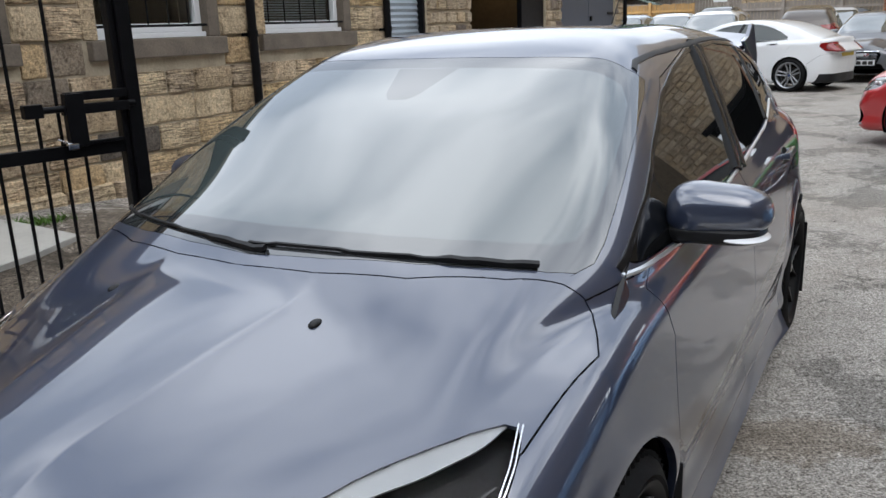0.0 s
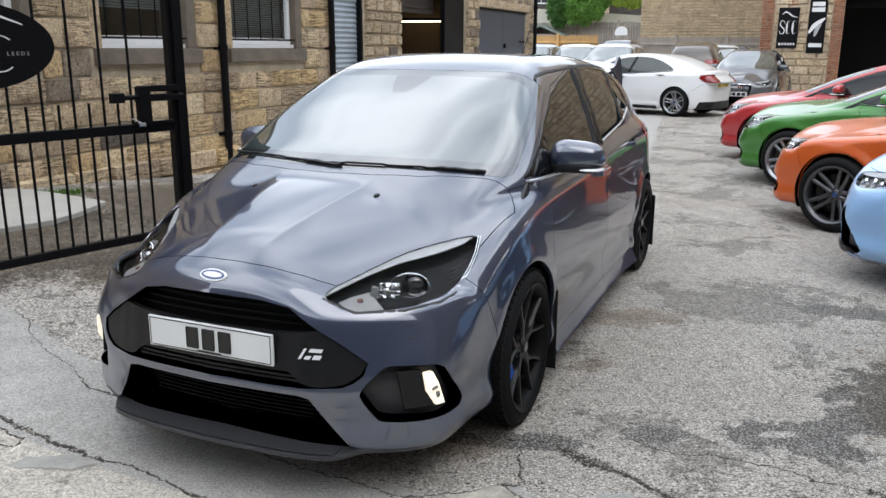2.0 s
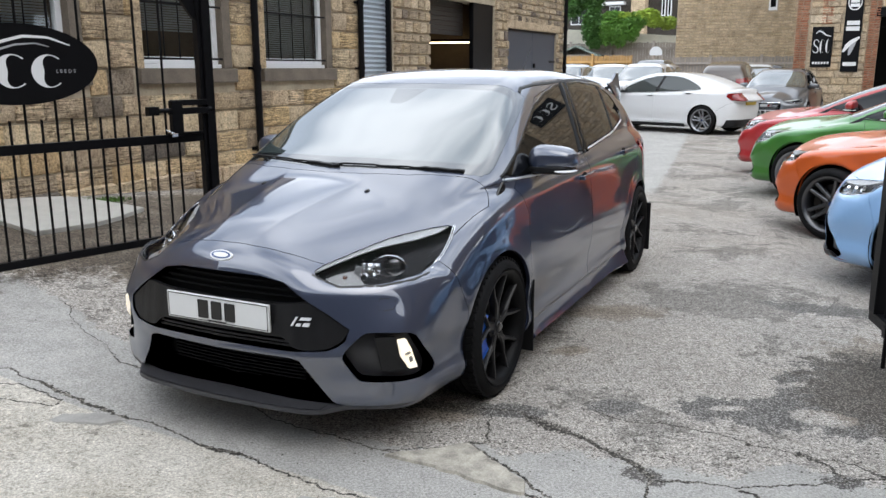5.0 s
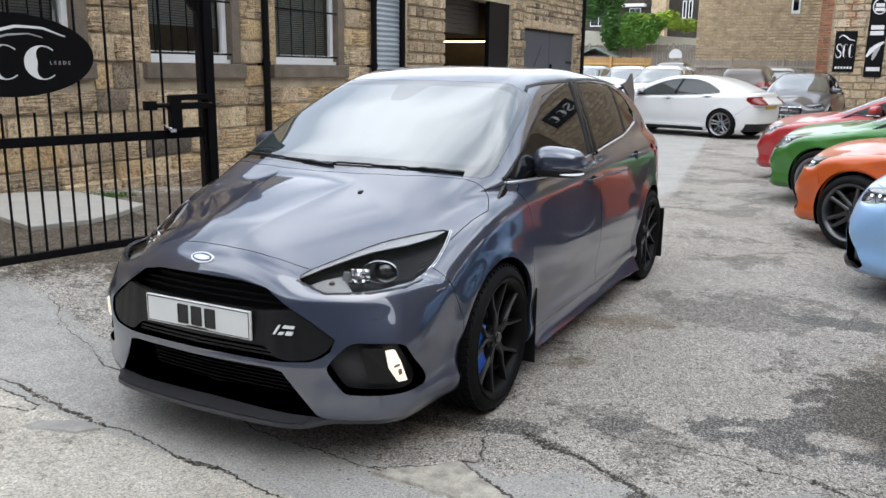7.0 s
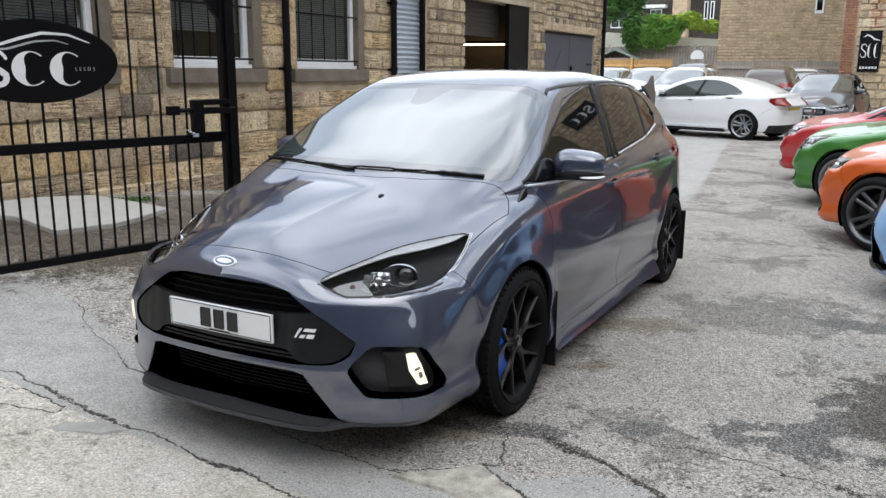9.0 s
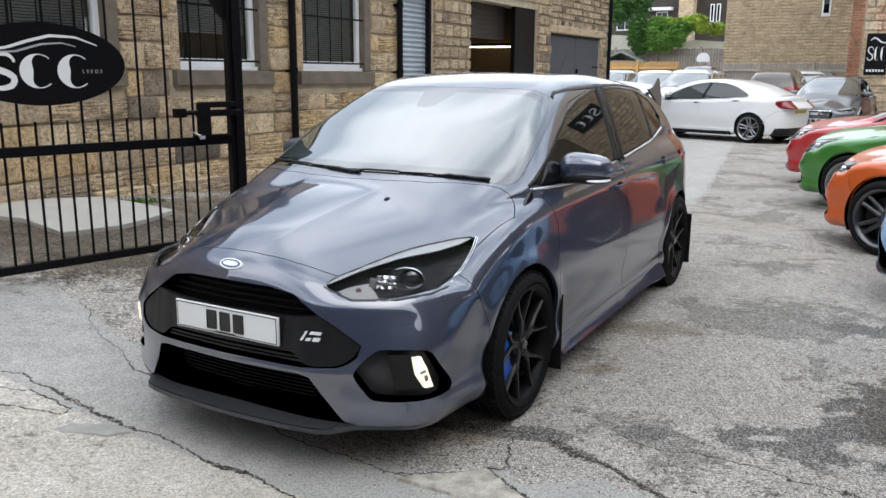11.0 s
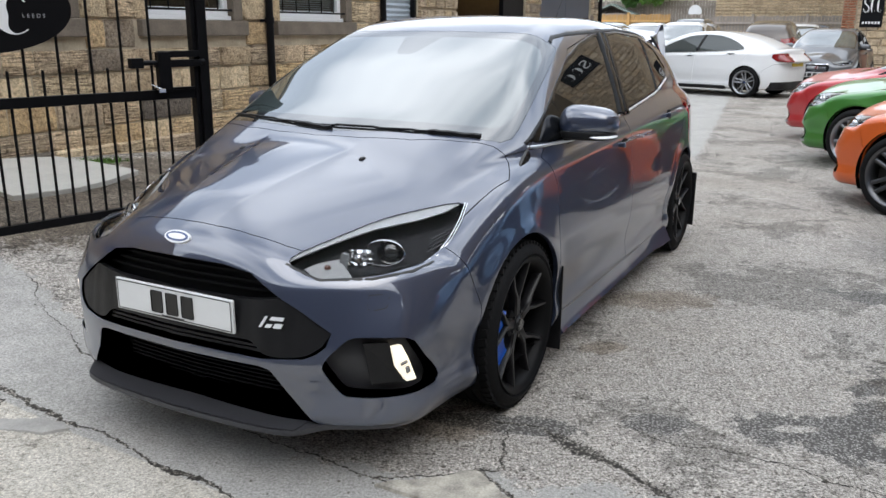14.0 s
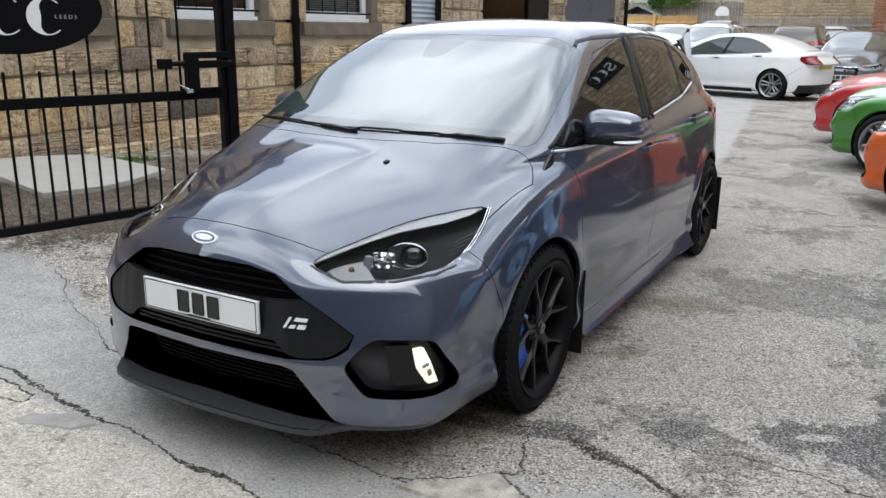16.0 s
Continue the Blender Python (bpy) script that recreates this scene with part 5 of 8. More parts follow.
    col = mul(col, ramp(n, l, half_of(brown), [(0.62, (0.66, 0.61, 0.55)), (0.79, (0.78, 0.74, 0.69)), (0.85, (1, 1, 1))]))
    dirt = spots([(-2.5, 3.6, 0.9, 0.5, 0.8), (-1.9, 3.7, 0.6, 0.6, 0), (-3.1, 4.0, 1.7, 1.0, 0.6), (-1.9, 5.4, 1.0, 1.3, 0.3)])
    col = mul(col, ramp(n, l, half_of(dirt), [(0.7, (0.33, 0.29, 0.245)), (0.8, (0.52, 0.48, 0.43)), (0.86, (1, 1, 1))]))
    # the pale pitted roadside beyond the joint
    road = madd(mid.outputs["Fac"], 0.05, madd(sep.outputs["X"], 0.58, sep.outputs["Y"]))
    roadf = ramp(n, l, road, [(0.385, (1, 1, 1)), (0.395, (0, 0, 0))])
    pit = mul(mul(ramp(n, l, mid.outputs["Fac"], [(0.34, (0.21, 0.193, 0.168)), (0.4, (0.49, 0.463, 0.41)), (0.6, (0.59, 0.56, 0.505)), (0.7, (0.68, 0.655, 0.597))]), ramp(n, l, wob.outputs["Fac"], [(0.35, (0.75, 0.73, 0.7)), (0.6, (1, 1, 1))]), 0.8), speck, 0.5)
    pit = mul(pit, fleck, 0.55)
    col = mix(roadf, col, pit)
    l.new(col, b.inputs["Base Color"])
    relief = madd(wornf, 0.3, madd(fleckn.outputs["Fac"], 0.6, madd(grit.outputs["Fac"], 0.8, mid.outputs["Fac"])))
    bp = add("ShaderNodeBump", {"Height": relief}, Strength=0.6, Distance=0.012)
    l.new(bp.outputs[0], b.inputs["Normal"])
    b.inputs["Specular IOR Level"].default_value = 0.3
    return m


M["ground"] = ground_material()


def gravel_material():
    """Dark broken aggregate with pale chips."""
    m, n, l, b, add = nodes_of("gravel_fill", 0.95)
    pos = add("ShaderNodeNewGeometry").outputs["Position"]
    chips = add("ShaderNodeTexVoronoi", {"Vector": pos}, Scale=85.0)
    wob = add("ShaderNodeTexNoise", {"Vector": pos}, Scale=26.0, Detail=6.0)
    tone = add("ShaderNodeMix", {"A": ramp(n, l, chips.outputs["Distance"], [(0.05, (0.42, 0.4, 0.37)), (0.28, (0.2, 0.19, 0.175)), (0.55, (0.035, 0.032, 0.028))]),
                                 "B": ramp(n, l, wob.outputs["Fac"], [(0.35, (0.5, 0.47, 0.43)), (0.65, (1.5, 1.47, 1.4))])}, data_type="RGBA", blend_type="MULTIPLY")
    tone.inputs["Factor"].default_value = 1.0
    l.new(tone.outputs["Result"], b.inputs["Base Color"])
    bp = add("ShaderNodeBump", {"Height": chips.outputs["Distance"]}, Strength=0.8, Distance=0.006)
    bp.invert = True
    l.new(bp.outputs[0], b.inputs["Normal"])
    return m


M["crack"] = gravel_material()

bm = bmesh.new()
gx = np.concatenate([[-400, -150, -60, -30], np.arange(-16, 24, 0.25), [30, 60, 150, 400]])
gy = np.concatenate([[-400, -150, -60, -25], np.arange(-12, 40, 0.25), [60, 150, 400, 900]])
gz = ground_height(*np.meshgrid(gx, gy, indexing="ij"))
gv = [[bm.verts.new((x, y, gz[i, j])) for j, y in enumerate(gy)] for i, x in enumerate(gx)]
for i in range(len(gx) - 1):
    for j in range(len(gy) - 1):
        bm.faces.new((gv[i][j], gv[i + 1][j], gv[i + 1][j + 1], gv[i][j + 1]))
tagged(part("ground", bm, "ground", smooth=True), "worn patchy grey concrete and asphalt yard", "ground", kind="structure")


def crack(pts, width, seed, even=0.16):
    """A ragged crack filled with grit, along a rough line on the ground."""
    rnd = random.Random(seed)
    line = along([Vector((x, y, 0)) for x, y in pts], max(40, int(len(pts) * 44)))
    bm = bmesh.new()
    prev = None
    for i, p in enumerate(line):
        t = (line[min(i + 1, len(line) - 1)] - line[max(i - 1, 0)]).normalized()
        side = Vector((-t.y, t.x, 0))
        p = p + side * (noise.noise(p * 5 + Vector((seed, 0, 0))) * 0.03 + noise.noise(p * 25) * 0.014 + noise.noise(p * 70) * 0.007)
        w = width * (even + 1.9 * max(0, noise.noise(p * 3.1 + Vector((0, seed, 3))) + 0.1) ** 1.3) * (0.55 + 0.9 * rnd.random())
        z = float(ground_height(np.float64(p.x), np.float64(p.y)))
        ring = [bm.verts.new(p + side * w * k + Vector((0, 0, z + h))) for k, h in ((-1, 0.0005), (0, 0.0022), (1, 0.0005))]
        if prev:
            for j in range(2):
                bm.faces.new((prev[j], prev[j + 1], ring[j + 1], ring[j]))
        prev = ring
    bmesh.ops.recalc_face_normals(bm, faces=bm.faces[:])
    for f in bm.faces:
        if f.normal.z < 0:
            f.normal_flip()
    tagged(part("ground_crack", bm, "crack"), "ragged dark crack in the concrete", "crack", kind="structure")


crack([(-0.3, 1.3), (-0.01, 1.29), (0.16, 1.27), (0.37, 1.21), (0.49, 1.08), (0.6, 0.95), (0.7, 0.83), (0.76, 0.7), (0.8, 0.58), (0.91, 0.59), (1.09, 0.52), (1.27, 0.53), (1.44, 0.55), (1.61, 0.57), (2.3, 0.5)], 0.012, 1, 0.4)
crack([(0.71, 1.2), (0.87, 1.09), (1.03, 1.04), (1.17, 0.98), (1.29, 0.85), (1.43, 0.78), (1.52, 0.72), (1.61, 0.67), (1.71, 0.57), (2.2, 0.42)], 0.009, 2, 0.4)
crack([(0.42, 1.15), (0.5, 1.06), (0.6, 0.95), (0.7, 0.83), (0.78, 0.68), (0.81, 0.59)], 0.024, 3, 0.5)
crack([(0.81, 0.58), (0.76, 0.47), (0.73, 0.33), (0.74, 0.1), (0.8, -0.3)], 0.011, 4, 0.5)
crack([(1.1, 0.5), (1.17, 0.41), (1.25, 0.3), (1.4, 0.1)], 0.012, 5, 0.5)
crack([(-2.6, 1.72), (-2.25, 1.64), (-2.06, 1.63), (-1.89, 1.55), (-1.52, 1.28), (-1.27, 1.15), (-0.97, 0.94), (-0.73, 0.8), (-0.55, 0.65), (-0.32, 0.5), (-0.06, 0.36), (0.6, 0.0)], 0.013, 6, 0.4)
crack([(-2.25, 2.64), (-2.1, 2.45), (-1.95, 2.2), (-1.75, 2.05), (-1.6, 1.82), (-1.35, 1.7)], 0.007, 7)
crack([(-1.5, 1.85), (-1.2, 1.62), (-0.9, 1.38), (-0.58, 1.09), (-0.34, 0.94), (-0.04, 0.77), (0.2, 0.6), (0.45, 0.4)], 0.011, 8, 0.3)
crack([(-0.2, 0.84), (-0.03, 0.86), (0.1, 0.89), (0.2, 0.91), (0.23, 1.0), (0.25, 1.12), (0.27, 1.2)], 0.008, 9, 0.4)
crack([(0.15, 0.92), (0.23, 0.75), (0.33, 0.63), (0.38, 0.51), (0.44, 0.4), (0.51, 0.35), (0.8, 0.18)], 0.015, 10, 0.4)
crack([(1.43, 0.78), (1.5, 0.68), (1.52, 0.57)], 0.018, 11, 0.5)
crack([(-2.18, 1.49), (-1.94, 1.48), (-1.67, 1.35), (-1.69, 1.27), (-1.93, 1.32), (-2.09, 1.32)], 0.011, 12, 0.4)

# ---- the stone facade with its openings: (from, to, sill, head) along the wall ----
TOP = 3.5
WINDOWS = [(-5.53, -4.25), (-3.37, -2.1), (-1.33, 0.06)]
OPENINGS = [(a, b, 1.39, 2.75) for a, b in WINDOWS] + [(0.93, 1.95, -0.4, 2.75), (3.25, 6.2, -0.4, 2.75), (6.95, 10.2, -0.4, 2.34)]
xs = sorted({-12.0, 10.72, *[o[0] for o in OPENINGS], *[o[1] for o in OPENINGS]})
bm = bmesh.new()
for a, b in zip(xs, xs[1:]):
    o = [q for q in OPENINGS if q[0] <= a and b <= q[1]]
    if o:
        if o[0][2] > 0:
            box(bm, a, b, -0.4, -0.016, -0.4, o[0][2], m=WALL)
        box(bm, a, b, -0.4, -0.016, o[0][3], TOP, m=WALL)
    else:
        box(bm, a, b, -0.4, -0.016, -0.4, TOP, m=WALL)
facade = tagged(part("wall_facade", bm, "mortar"), "coursed golden sandstone facade with pale mortar joints", "wall", kind="structure")
part("coping", boxes((-12, 10.75, -0.45, 0.06, TOP, TOP + 0.1), m=WALL), "sill_stone", facade, bevel=0.01)
part("end_wall", boxes((10.32, 10.715, -9, -0.4, -0.4, TOP), m=WALL), "stone_far", facade)
tagged(part("roof_flat", boxes((-12, 10.7, -9, -0.45, TOP - 0.1, TOP), m=WALL), "slate"), "low dark roof over the workshop", "roof", kind="structure")


def window_thing(a, b, lift, name):
    """A sash window in its reveal: frame, pane, blind, bars and stone sill."""
    w = empty(name, WALL @ Matrix.Translation(((a + b) / 2, 0, 1.57)), "white framed window with grey blind behind black iron bars", "window")
    tagged(w, kind="structure")
    h = (b - a) / 2
    part("window_frame", boxes((-h, h, -0.17, -0.1, -0.03, 0.05), (-h, -h + 0.075, -0.17, -0.1, 0.05, 1.18), (h - 0.075, h, -0.17, -0.1, 0.05, 1.18), (-h, h, -0.17, -0.1, 1.09, 1.18)), "upvc", w, bevel=0.006)
    part("window_board", boxes((-h - 0.0, h + 0.02, -0.12, -0.05, -0.075, -0.03)), "upvc", w, bevel=0.006)
    part("pane", boxes((-h + 0.07, h - 0.07, -0.145, -0.137, 0.05, 1.1)), "pane", w)
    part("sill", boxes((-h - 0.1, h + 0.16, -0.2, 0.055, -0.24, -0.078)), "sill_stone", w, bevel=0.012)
    for q in (-1, 1):
        # right jamb in the darker sill material, left one in facade stone
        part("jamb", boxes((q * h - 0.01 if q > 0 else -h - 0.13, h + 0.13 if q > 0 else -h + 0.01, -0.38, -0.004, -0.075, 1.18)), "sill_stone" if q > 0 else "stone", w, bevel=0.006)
    k = 0
    z = lift
    while z < 1.08:
        bmb = bmesh.new()
        box(bmb, -h + 0.08, h - 0.08, -0.0125, 0.0125, -0.0008, 0.0008, m=Matrix.Translation((0, -0.21, z)) @ Matrix.Rotation(0.7, 4, "X"))
        part("blind_slat", bmb, "blind", w)
        z += 0.027
        k += 1
    for i in range(6):
        x = -h + 0.1 + (2 * h - 0.1) * i / 5
        bmr = bmesh.new()
        rod(bmr, (x, -0.03, 0.02), (x, -0.03, 1.17), 0.007, 6)
        part("bar", bmr, "iron", w)
    for z in (0.03, 0.62):
        part("cross_bar", boxes((-h - 0.1, h + 0.2, -0.036, -0.024, z - 0.012, z + 0.012)), "iron", w, bevel=0.003)


for i, (a, b) in enumerate(WINDOWS):
    window_thing(a, b, (0.06, 0.34, 0.06)[i], "window_%d" % (i + 1))


def pipe(x, label, y=0.07, r=0.045):
    p = empty("downpipe", WALL @ Matrix.Translation((x, y, 0)), label, "downpipe")
    bm = bmesh.new()
    rod(bm, (0, 0, -0.1), (0, 0, TOP), r, 16)
    part("tube", bm, "iron", p, smooth=True)
    for z in (0.5, 1.5, 2.45):
        bm = bmesh.new()
        rod(bm, (0, 0, z - 0.035), (0, 0, z + 0.035), r + 0.009, 16)
        box(bm, -0.09, 0.09, -y + 0.002, -y + 0.02, z - 0.02, z + 0.02)
        part("bracket", bm, "iron", p)


pipe(-1.6, "black cast-iron downpipe on the sandstone wall")
pipe(0.86, "black downpipe beside the roller shutter")
pipe(10.66, "black downpipe at the end of the facade")

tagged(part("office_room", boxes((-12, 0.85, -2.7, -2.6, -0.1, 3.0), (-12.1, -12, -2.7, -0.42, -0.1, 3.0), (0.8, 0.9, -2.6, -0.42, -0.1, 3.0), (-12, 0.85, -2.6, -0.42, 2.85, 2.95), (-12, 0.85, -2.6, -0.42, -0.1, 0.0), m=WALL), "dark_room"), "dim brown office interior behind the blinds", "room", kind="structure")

# roller shutter
sh = empty("roller_shutter", WALL @ Matrix.Translation((1.44, 0, 0)), "closed galvanised roller shutter with ribbed slats", "shutter")
tagged(sh, kind="structure")
for k in range(37):
    z = 0.02 + k * 0.075
    bm = bmesh.new()
    slab(bm, [(0.0, 0.0), (-0.006, 0.006), (-0.022, 0.036), (-0.006, 0.066), (0.0, 0.074), (-0.03, 0.074), (-0.03, 0.0)], 0.94)
    bmesh.ops.transform(bm, matrix=Matrix.Translation((0, -0.1, z)) @ Matrix.Rotation(math.pi / 2, 4, "Z"), verts=bm.verts[:])
    for v in bm.verts:
        v.co.y = -0.1 - abs(v.co.y + 0.1)
    bmesh.ops.recalc_face_normals(bm, faces=bm.faces[:])
    part("slat", bm, "shutter", sh)
for q in (-1, 1):
    part("guide", boxes((q * 0.49 - 0.03, q * 0.49 + 0.03, -0.16, -0.03, -0.1, 2.75)), "iron", sh, bevel=0.005)

# open workshop with a raised door and a tube lamp
part_of = lambda *b: boxes(*b, m=WALL)
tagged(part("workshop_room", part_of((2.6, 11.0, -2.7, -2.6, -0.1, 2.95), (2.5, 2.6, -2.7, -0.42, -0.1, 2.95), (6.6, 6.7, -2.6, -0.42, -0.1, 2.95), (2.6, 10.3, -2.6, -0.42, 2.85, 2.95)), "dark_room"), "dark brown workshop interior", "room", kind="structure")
rd = empty("raised_door", WALL @ Matrix.Translation((4.72, -0.3, 0)), "dark roller door raised half way over a garage opening", "door")
tagged(rd, kind="structure")
for k in range(8):
    part("slat", boxes((-1.45, 0.52, -0.02, 0.012, 2.12 + k * 0.085, 2.2 + k * 0.085)), "door_dark", rd, bevel=0.008)
part("side_leaf", boxes((0.5, 1.47, 0.16, 0.25, 0.0, 2.75)), "iron", rd, bevel=0.01)
tl = empty("tube_light", WALL @ Matrix.Translation((6.17, -1.0, 2.03)) @ Matrix.Rotation(radians(82), 4, "Z"), "lit white fluorescent tube inside the garage", "lamp")
bm = bmesh.new()
rod(bm, (-0.75, 0, 0), (0.52, 0, 0), 0.016, 12)
part("tube", bm, "tube", tl)
part("batten", boxes((-0.8, 0.56, -0.03, 0.03, 0.02, 0.07)), "iron", tl)

gd = empty("double_door", WALL @ Matrix.Translation((8.57, -0.08, 0)), "slate grey steel double door", "door")
tagged(gd, kind="structure")
part("door_leaf", boxes((-1.6, -0.005, -0.03, 0.03, 0.02, 2.3)), "door_grey", gd, bevel=0.008)
part("door_leaf", boxes((0.005, 1.6, -0.03, 0.03, 0.02, 2.3)), "door_grey", gd, bevel=0.008)
for z in (0.7, 1.65):
    part("hinge", boxes((1.2, 1.6, 0.031, 0.045, z - 0.025, z + 0.025)), "iron", gd)
part("knob", boxes((0.06, 0.12, 0.031, 0.08, 1.5, 1.6)), "iron", gd, bevel=0.01)
part("frame", boxes((-1.62, 1.62, -0.06, 0.06, 2.301, 2.34)), "iron", gd)
tagged(part("lintel", part_of((6.8, 10.35, -0.3, 0.03, 2.345, 2.52)), "stone", bevel=0.02), "rough sandstone door lintel", "lintel", kind="structure")

hero, hero_field = build_car("hatchback_car", HATCH, "stealth", CAR, "dark blue-grey hot hatchback with black wheels on concrete", rim="rim_black", detail=2, glass="glass_wind")

# ---- the near car's own fittings ----
def on_hero(p, way):
    return onto(hero_field, p, way)


def hero_plate():
    t = Matrix.Translation((2.262, 0, 0.548))
    pl = part("number_plate", boxes((-0.006, 0.006, -0.26, 0.26, -0.0555, 0.0555), m=t), "plate", hero, "white plate with black bars", bevel=0.004)
    for y in (-0.252, 0.252):
        part("plate_border", boxes((0.0062, 0.0072, y - 0.0015, y + 0.0015, -0.05, 0.05), m=t), "plate_black", pl)
    for z in (-0.049, 0.049):
        part("plate_border", boxes((0.0062, 0.0072, -0.25, 0.25, z - 0.0015, z + 0.0015), m=t), "plate_black", pl)
    for y in (-0.068, 0.0, 0.068):
        part("plate_bar", boxes((0.0062, 0.0076, y - 0.025, y + 0.025, -0.037, 0.037), m=t), "plate_black", pl, bevel=0.004)
    part("plate_bar", boxes((0.0062, 0.0072, -0.05, 0.05, -0.0475, -0.043), m=t), "plate_black", pl)


hero_plate()


def strip_on(name, y0, y1, z_of, mat, depth, thick, parent=hero, n=36, label="", field=hero_field):
    """A bar across the nose that follows its curve; z_of gives its lower and upper edge."""
    bm = bmesh.new()
    prev = None
    for i in range(n + 1):
        y = y0 + (y1 - y0) * i / n
        z0, z1 = z_of(abs(y))
        ring = []
        for z, k in ((z0, 1), (z1, 1), (z1, 0), (z0, 0)):
            p, q = onto(field, (3.0, y, z), (-1, 0, 0))
            ring.append(bm.verts.new((p.x - depth - (0 if k else thick), y, z)))
        if prev:
            for j in range(4):
                bm.faces.new((prev[j], prev[(j + 1) % 4], ring[(j + 1) % 4], ring[j]))
        else:
            bm.faces.new(ring)
        prev = ring
    bm.faces.new(prev)
    bmesh.ops.recalc_face_normals(bm, faces=bm.faces[:])
    return part(name, bm, mat, parent, label, smooth=True)


gz_low = curve([(0, 0.478), (0.3, 0.478), (0.33, 0.462), (0.358, 0.44), (0.4, 0.434), (0.487, 0.445), (0.523, 0.466), (0.549, 0.492), (0.558, 0.517)])
gz_high = curve([(0, 0.6), (0.3, 0.606), (0.4, 0.616), (0.476, 0.573), (0.558, 0.519)])
strip_on("grille_panel", -0.556, 0.556, lambda y: (float(gz_low(y)), float(gz_high(y))), "black_plastic", 0.006, 0.02, label="satin black grille panel", n=60)
for z in (0.625, 0.65, 0.675):
    w = 0.56 - (z - 0.5) * 1.32
    strip_on("grille_slat", -w, w, lambda y, z=z: (z - 0.004, z + 0.004), "mesh_black", 0.045, 0.015)
for z in (0.443, 0.457):
    strip_on("grille_slat", -0.34, 0.34, lambda y, z=z: (z - 0.004, z + 0.004), "black_plastic", 0.022, 0.02)
for k in range(9):
    z = 0.25 + k * 0.015
    w = 0.30 if k > 6 else 0.36
    strip_on("intake_slat", -w + 0.02, w - 0.02, lambda y, z=z: (z - 0.003, z + 0.003), "mesh_black", 0.08, 0.02)

strip_on("intake_floor", -0.47, 0.47, lambda y: (0.2, 0.211), "deck", -0.055, 0.165, label="black splitter deck inside the intake")

# badge ovals and the two white glyph shapes
p, q = on_hero((3.0, 0, 0.765), (-1, 0, 0))
for name, a, b, d, mat, lab in (("badge_rim", 0.058, 0.024, 0.004, "badge_white", "white oval badge"), ("badge_face", 0.05, 0.018, 0.0055, "badge_blue", "dark blue oval"), ("badge_rim", 0.04, 0.011, 0.0065, "badge_white", "")):
    bm = bmesh.new()
    bmesh.ops.create_cone(bm, cap_ends=True, segments=40, radius1=1, radius2=0.94, depth=1)
    bmesh.ops.transform(bm, matrix=facing(p, q) @ Matrix.Rotation(-math.pi / 2, 4, "X") @ Matrix.Diagonal((a, b, d * 2, 1)), verts=bm.verts[:])
    part(name, bm, mat, hero, lab, smooth=True)
p, q = on_hero((3.0, 0.385, 0.545), (-1, 0, 0))
t = facing(p - q * 0.004, q) @ Matrix.Scale(-1, 4, (1, 0, 0))
for k, outl in enumerate(([(-0.058, -0.022), (-0.046, -0.022), (-0.018, 0.022), (-0.03, 0.022)], [(-0.032, -0.022), (-0.006, -0.022), (0.004, -0.008), (-0.022, -0.008)], [(-0.01, 0.008), (0.05, 0.008), (0.058, 0.022), (0.0, 0.022)], [(0.006, -0.022), (0.042, -0.022), (0.052, -0.004), (0.016, -0.004)])):
    bm = bmesh.new()
    slab(bm, [(x * 0.74, z * 0.8) for x, z in outl], 0.006)
    bmesh.ops.transform(bm, matrix=t, verts=bm.verts[:])
    bmesh.ops.recalc_face_normals(bm, faces=bm.faces[:])
    part("emblem_bar", bm, "badge_white", hero, "white slanted emblem bar")

# front splitter: a thin black blade under the nose
bm = bmesh.new()
prev = None
for i in range(61):
    y = -0.8 + 1.6 * i / 60
    a = abs(y)
    p, q = on_hero((3.0, y, 0.2), (-1, 0, 0))
    out = 0.06 * (1 - float(step(np.float64(a), 0.45, 0.56))) + 0.01
    zb = 0.188 + 0.004 * float(step(np.float64(a), 0.46, 0.54)) + 0.012 * float(step(np.float64(a), 0.6, 0.86))
    ring = [bm.verts.new(v) for v in ((p.x - 0.12, y, zb + 0.004), (p.x + out - 0.004, y, zb), (p.x + out, y, zb + 0.006), (p.x + out - 0.003, y, zb + 0.018), (p.x - 0.06, y, zb + 0.024))]
    if prev:
        for j in range(5):
            bm.faces.new((prev[j], prev[(j + 1) % 5], ring[(j + 1) % 5], ring[j]))
    prev = ring
bmesh.ops.recalc_face_normals(bm, faces=bm.faces[:])
part("front_splitter", bm, "deck", hero, "matt black front splitter", smooth=True)

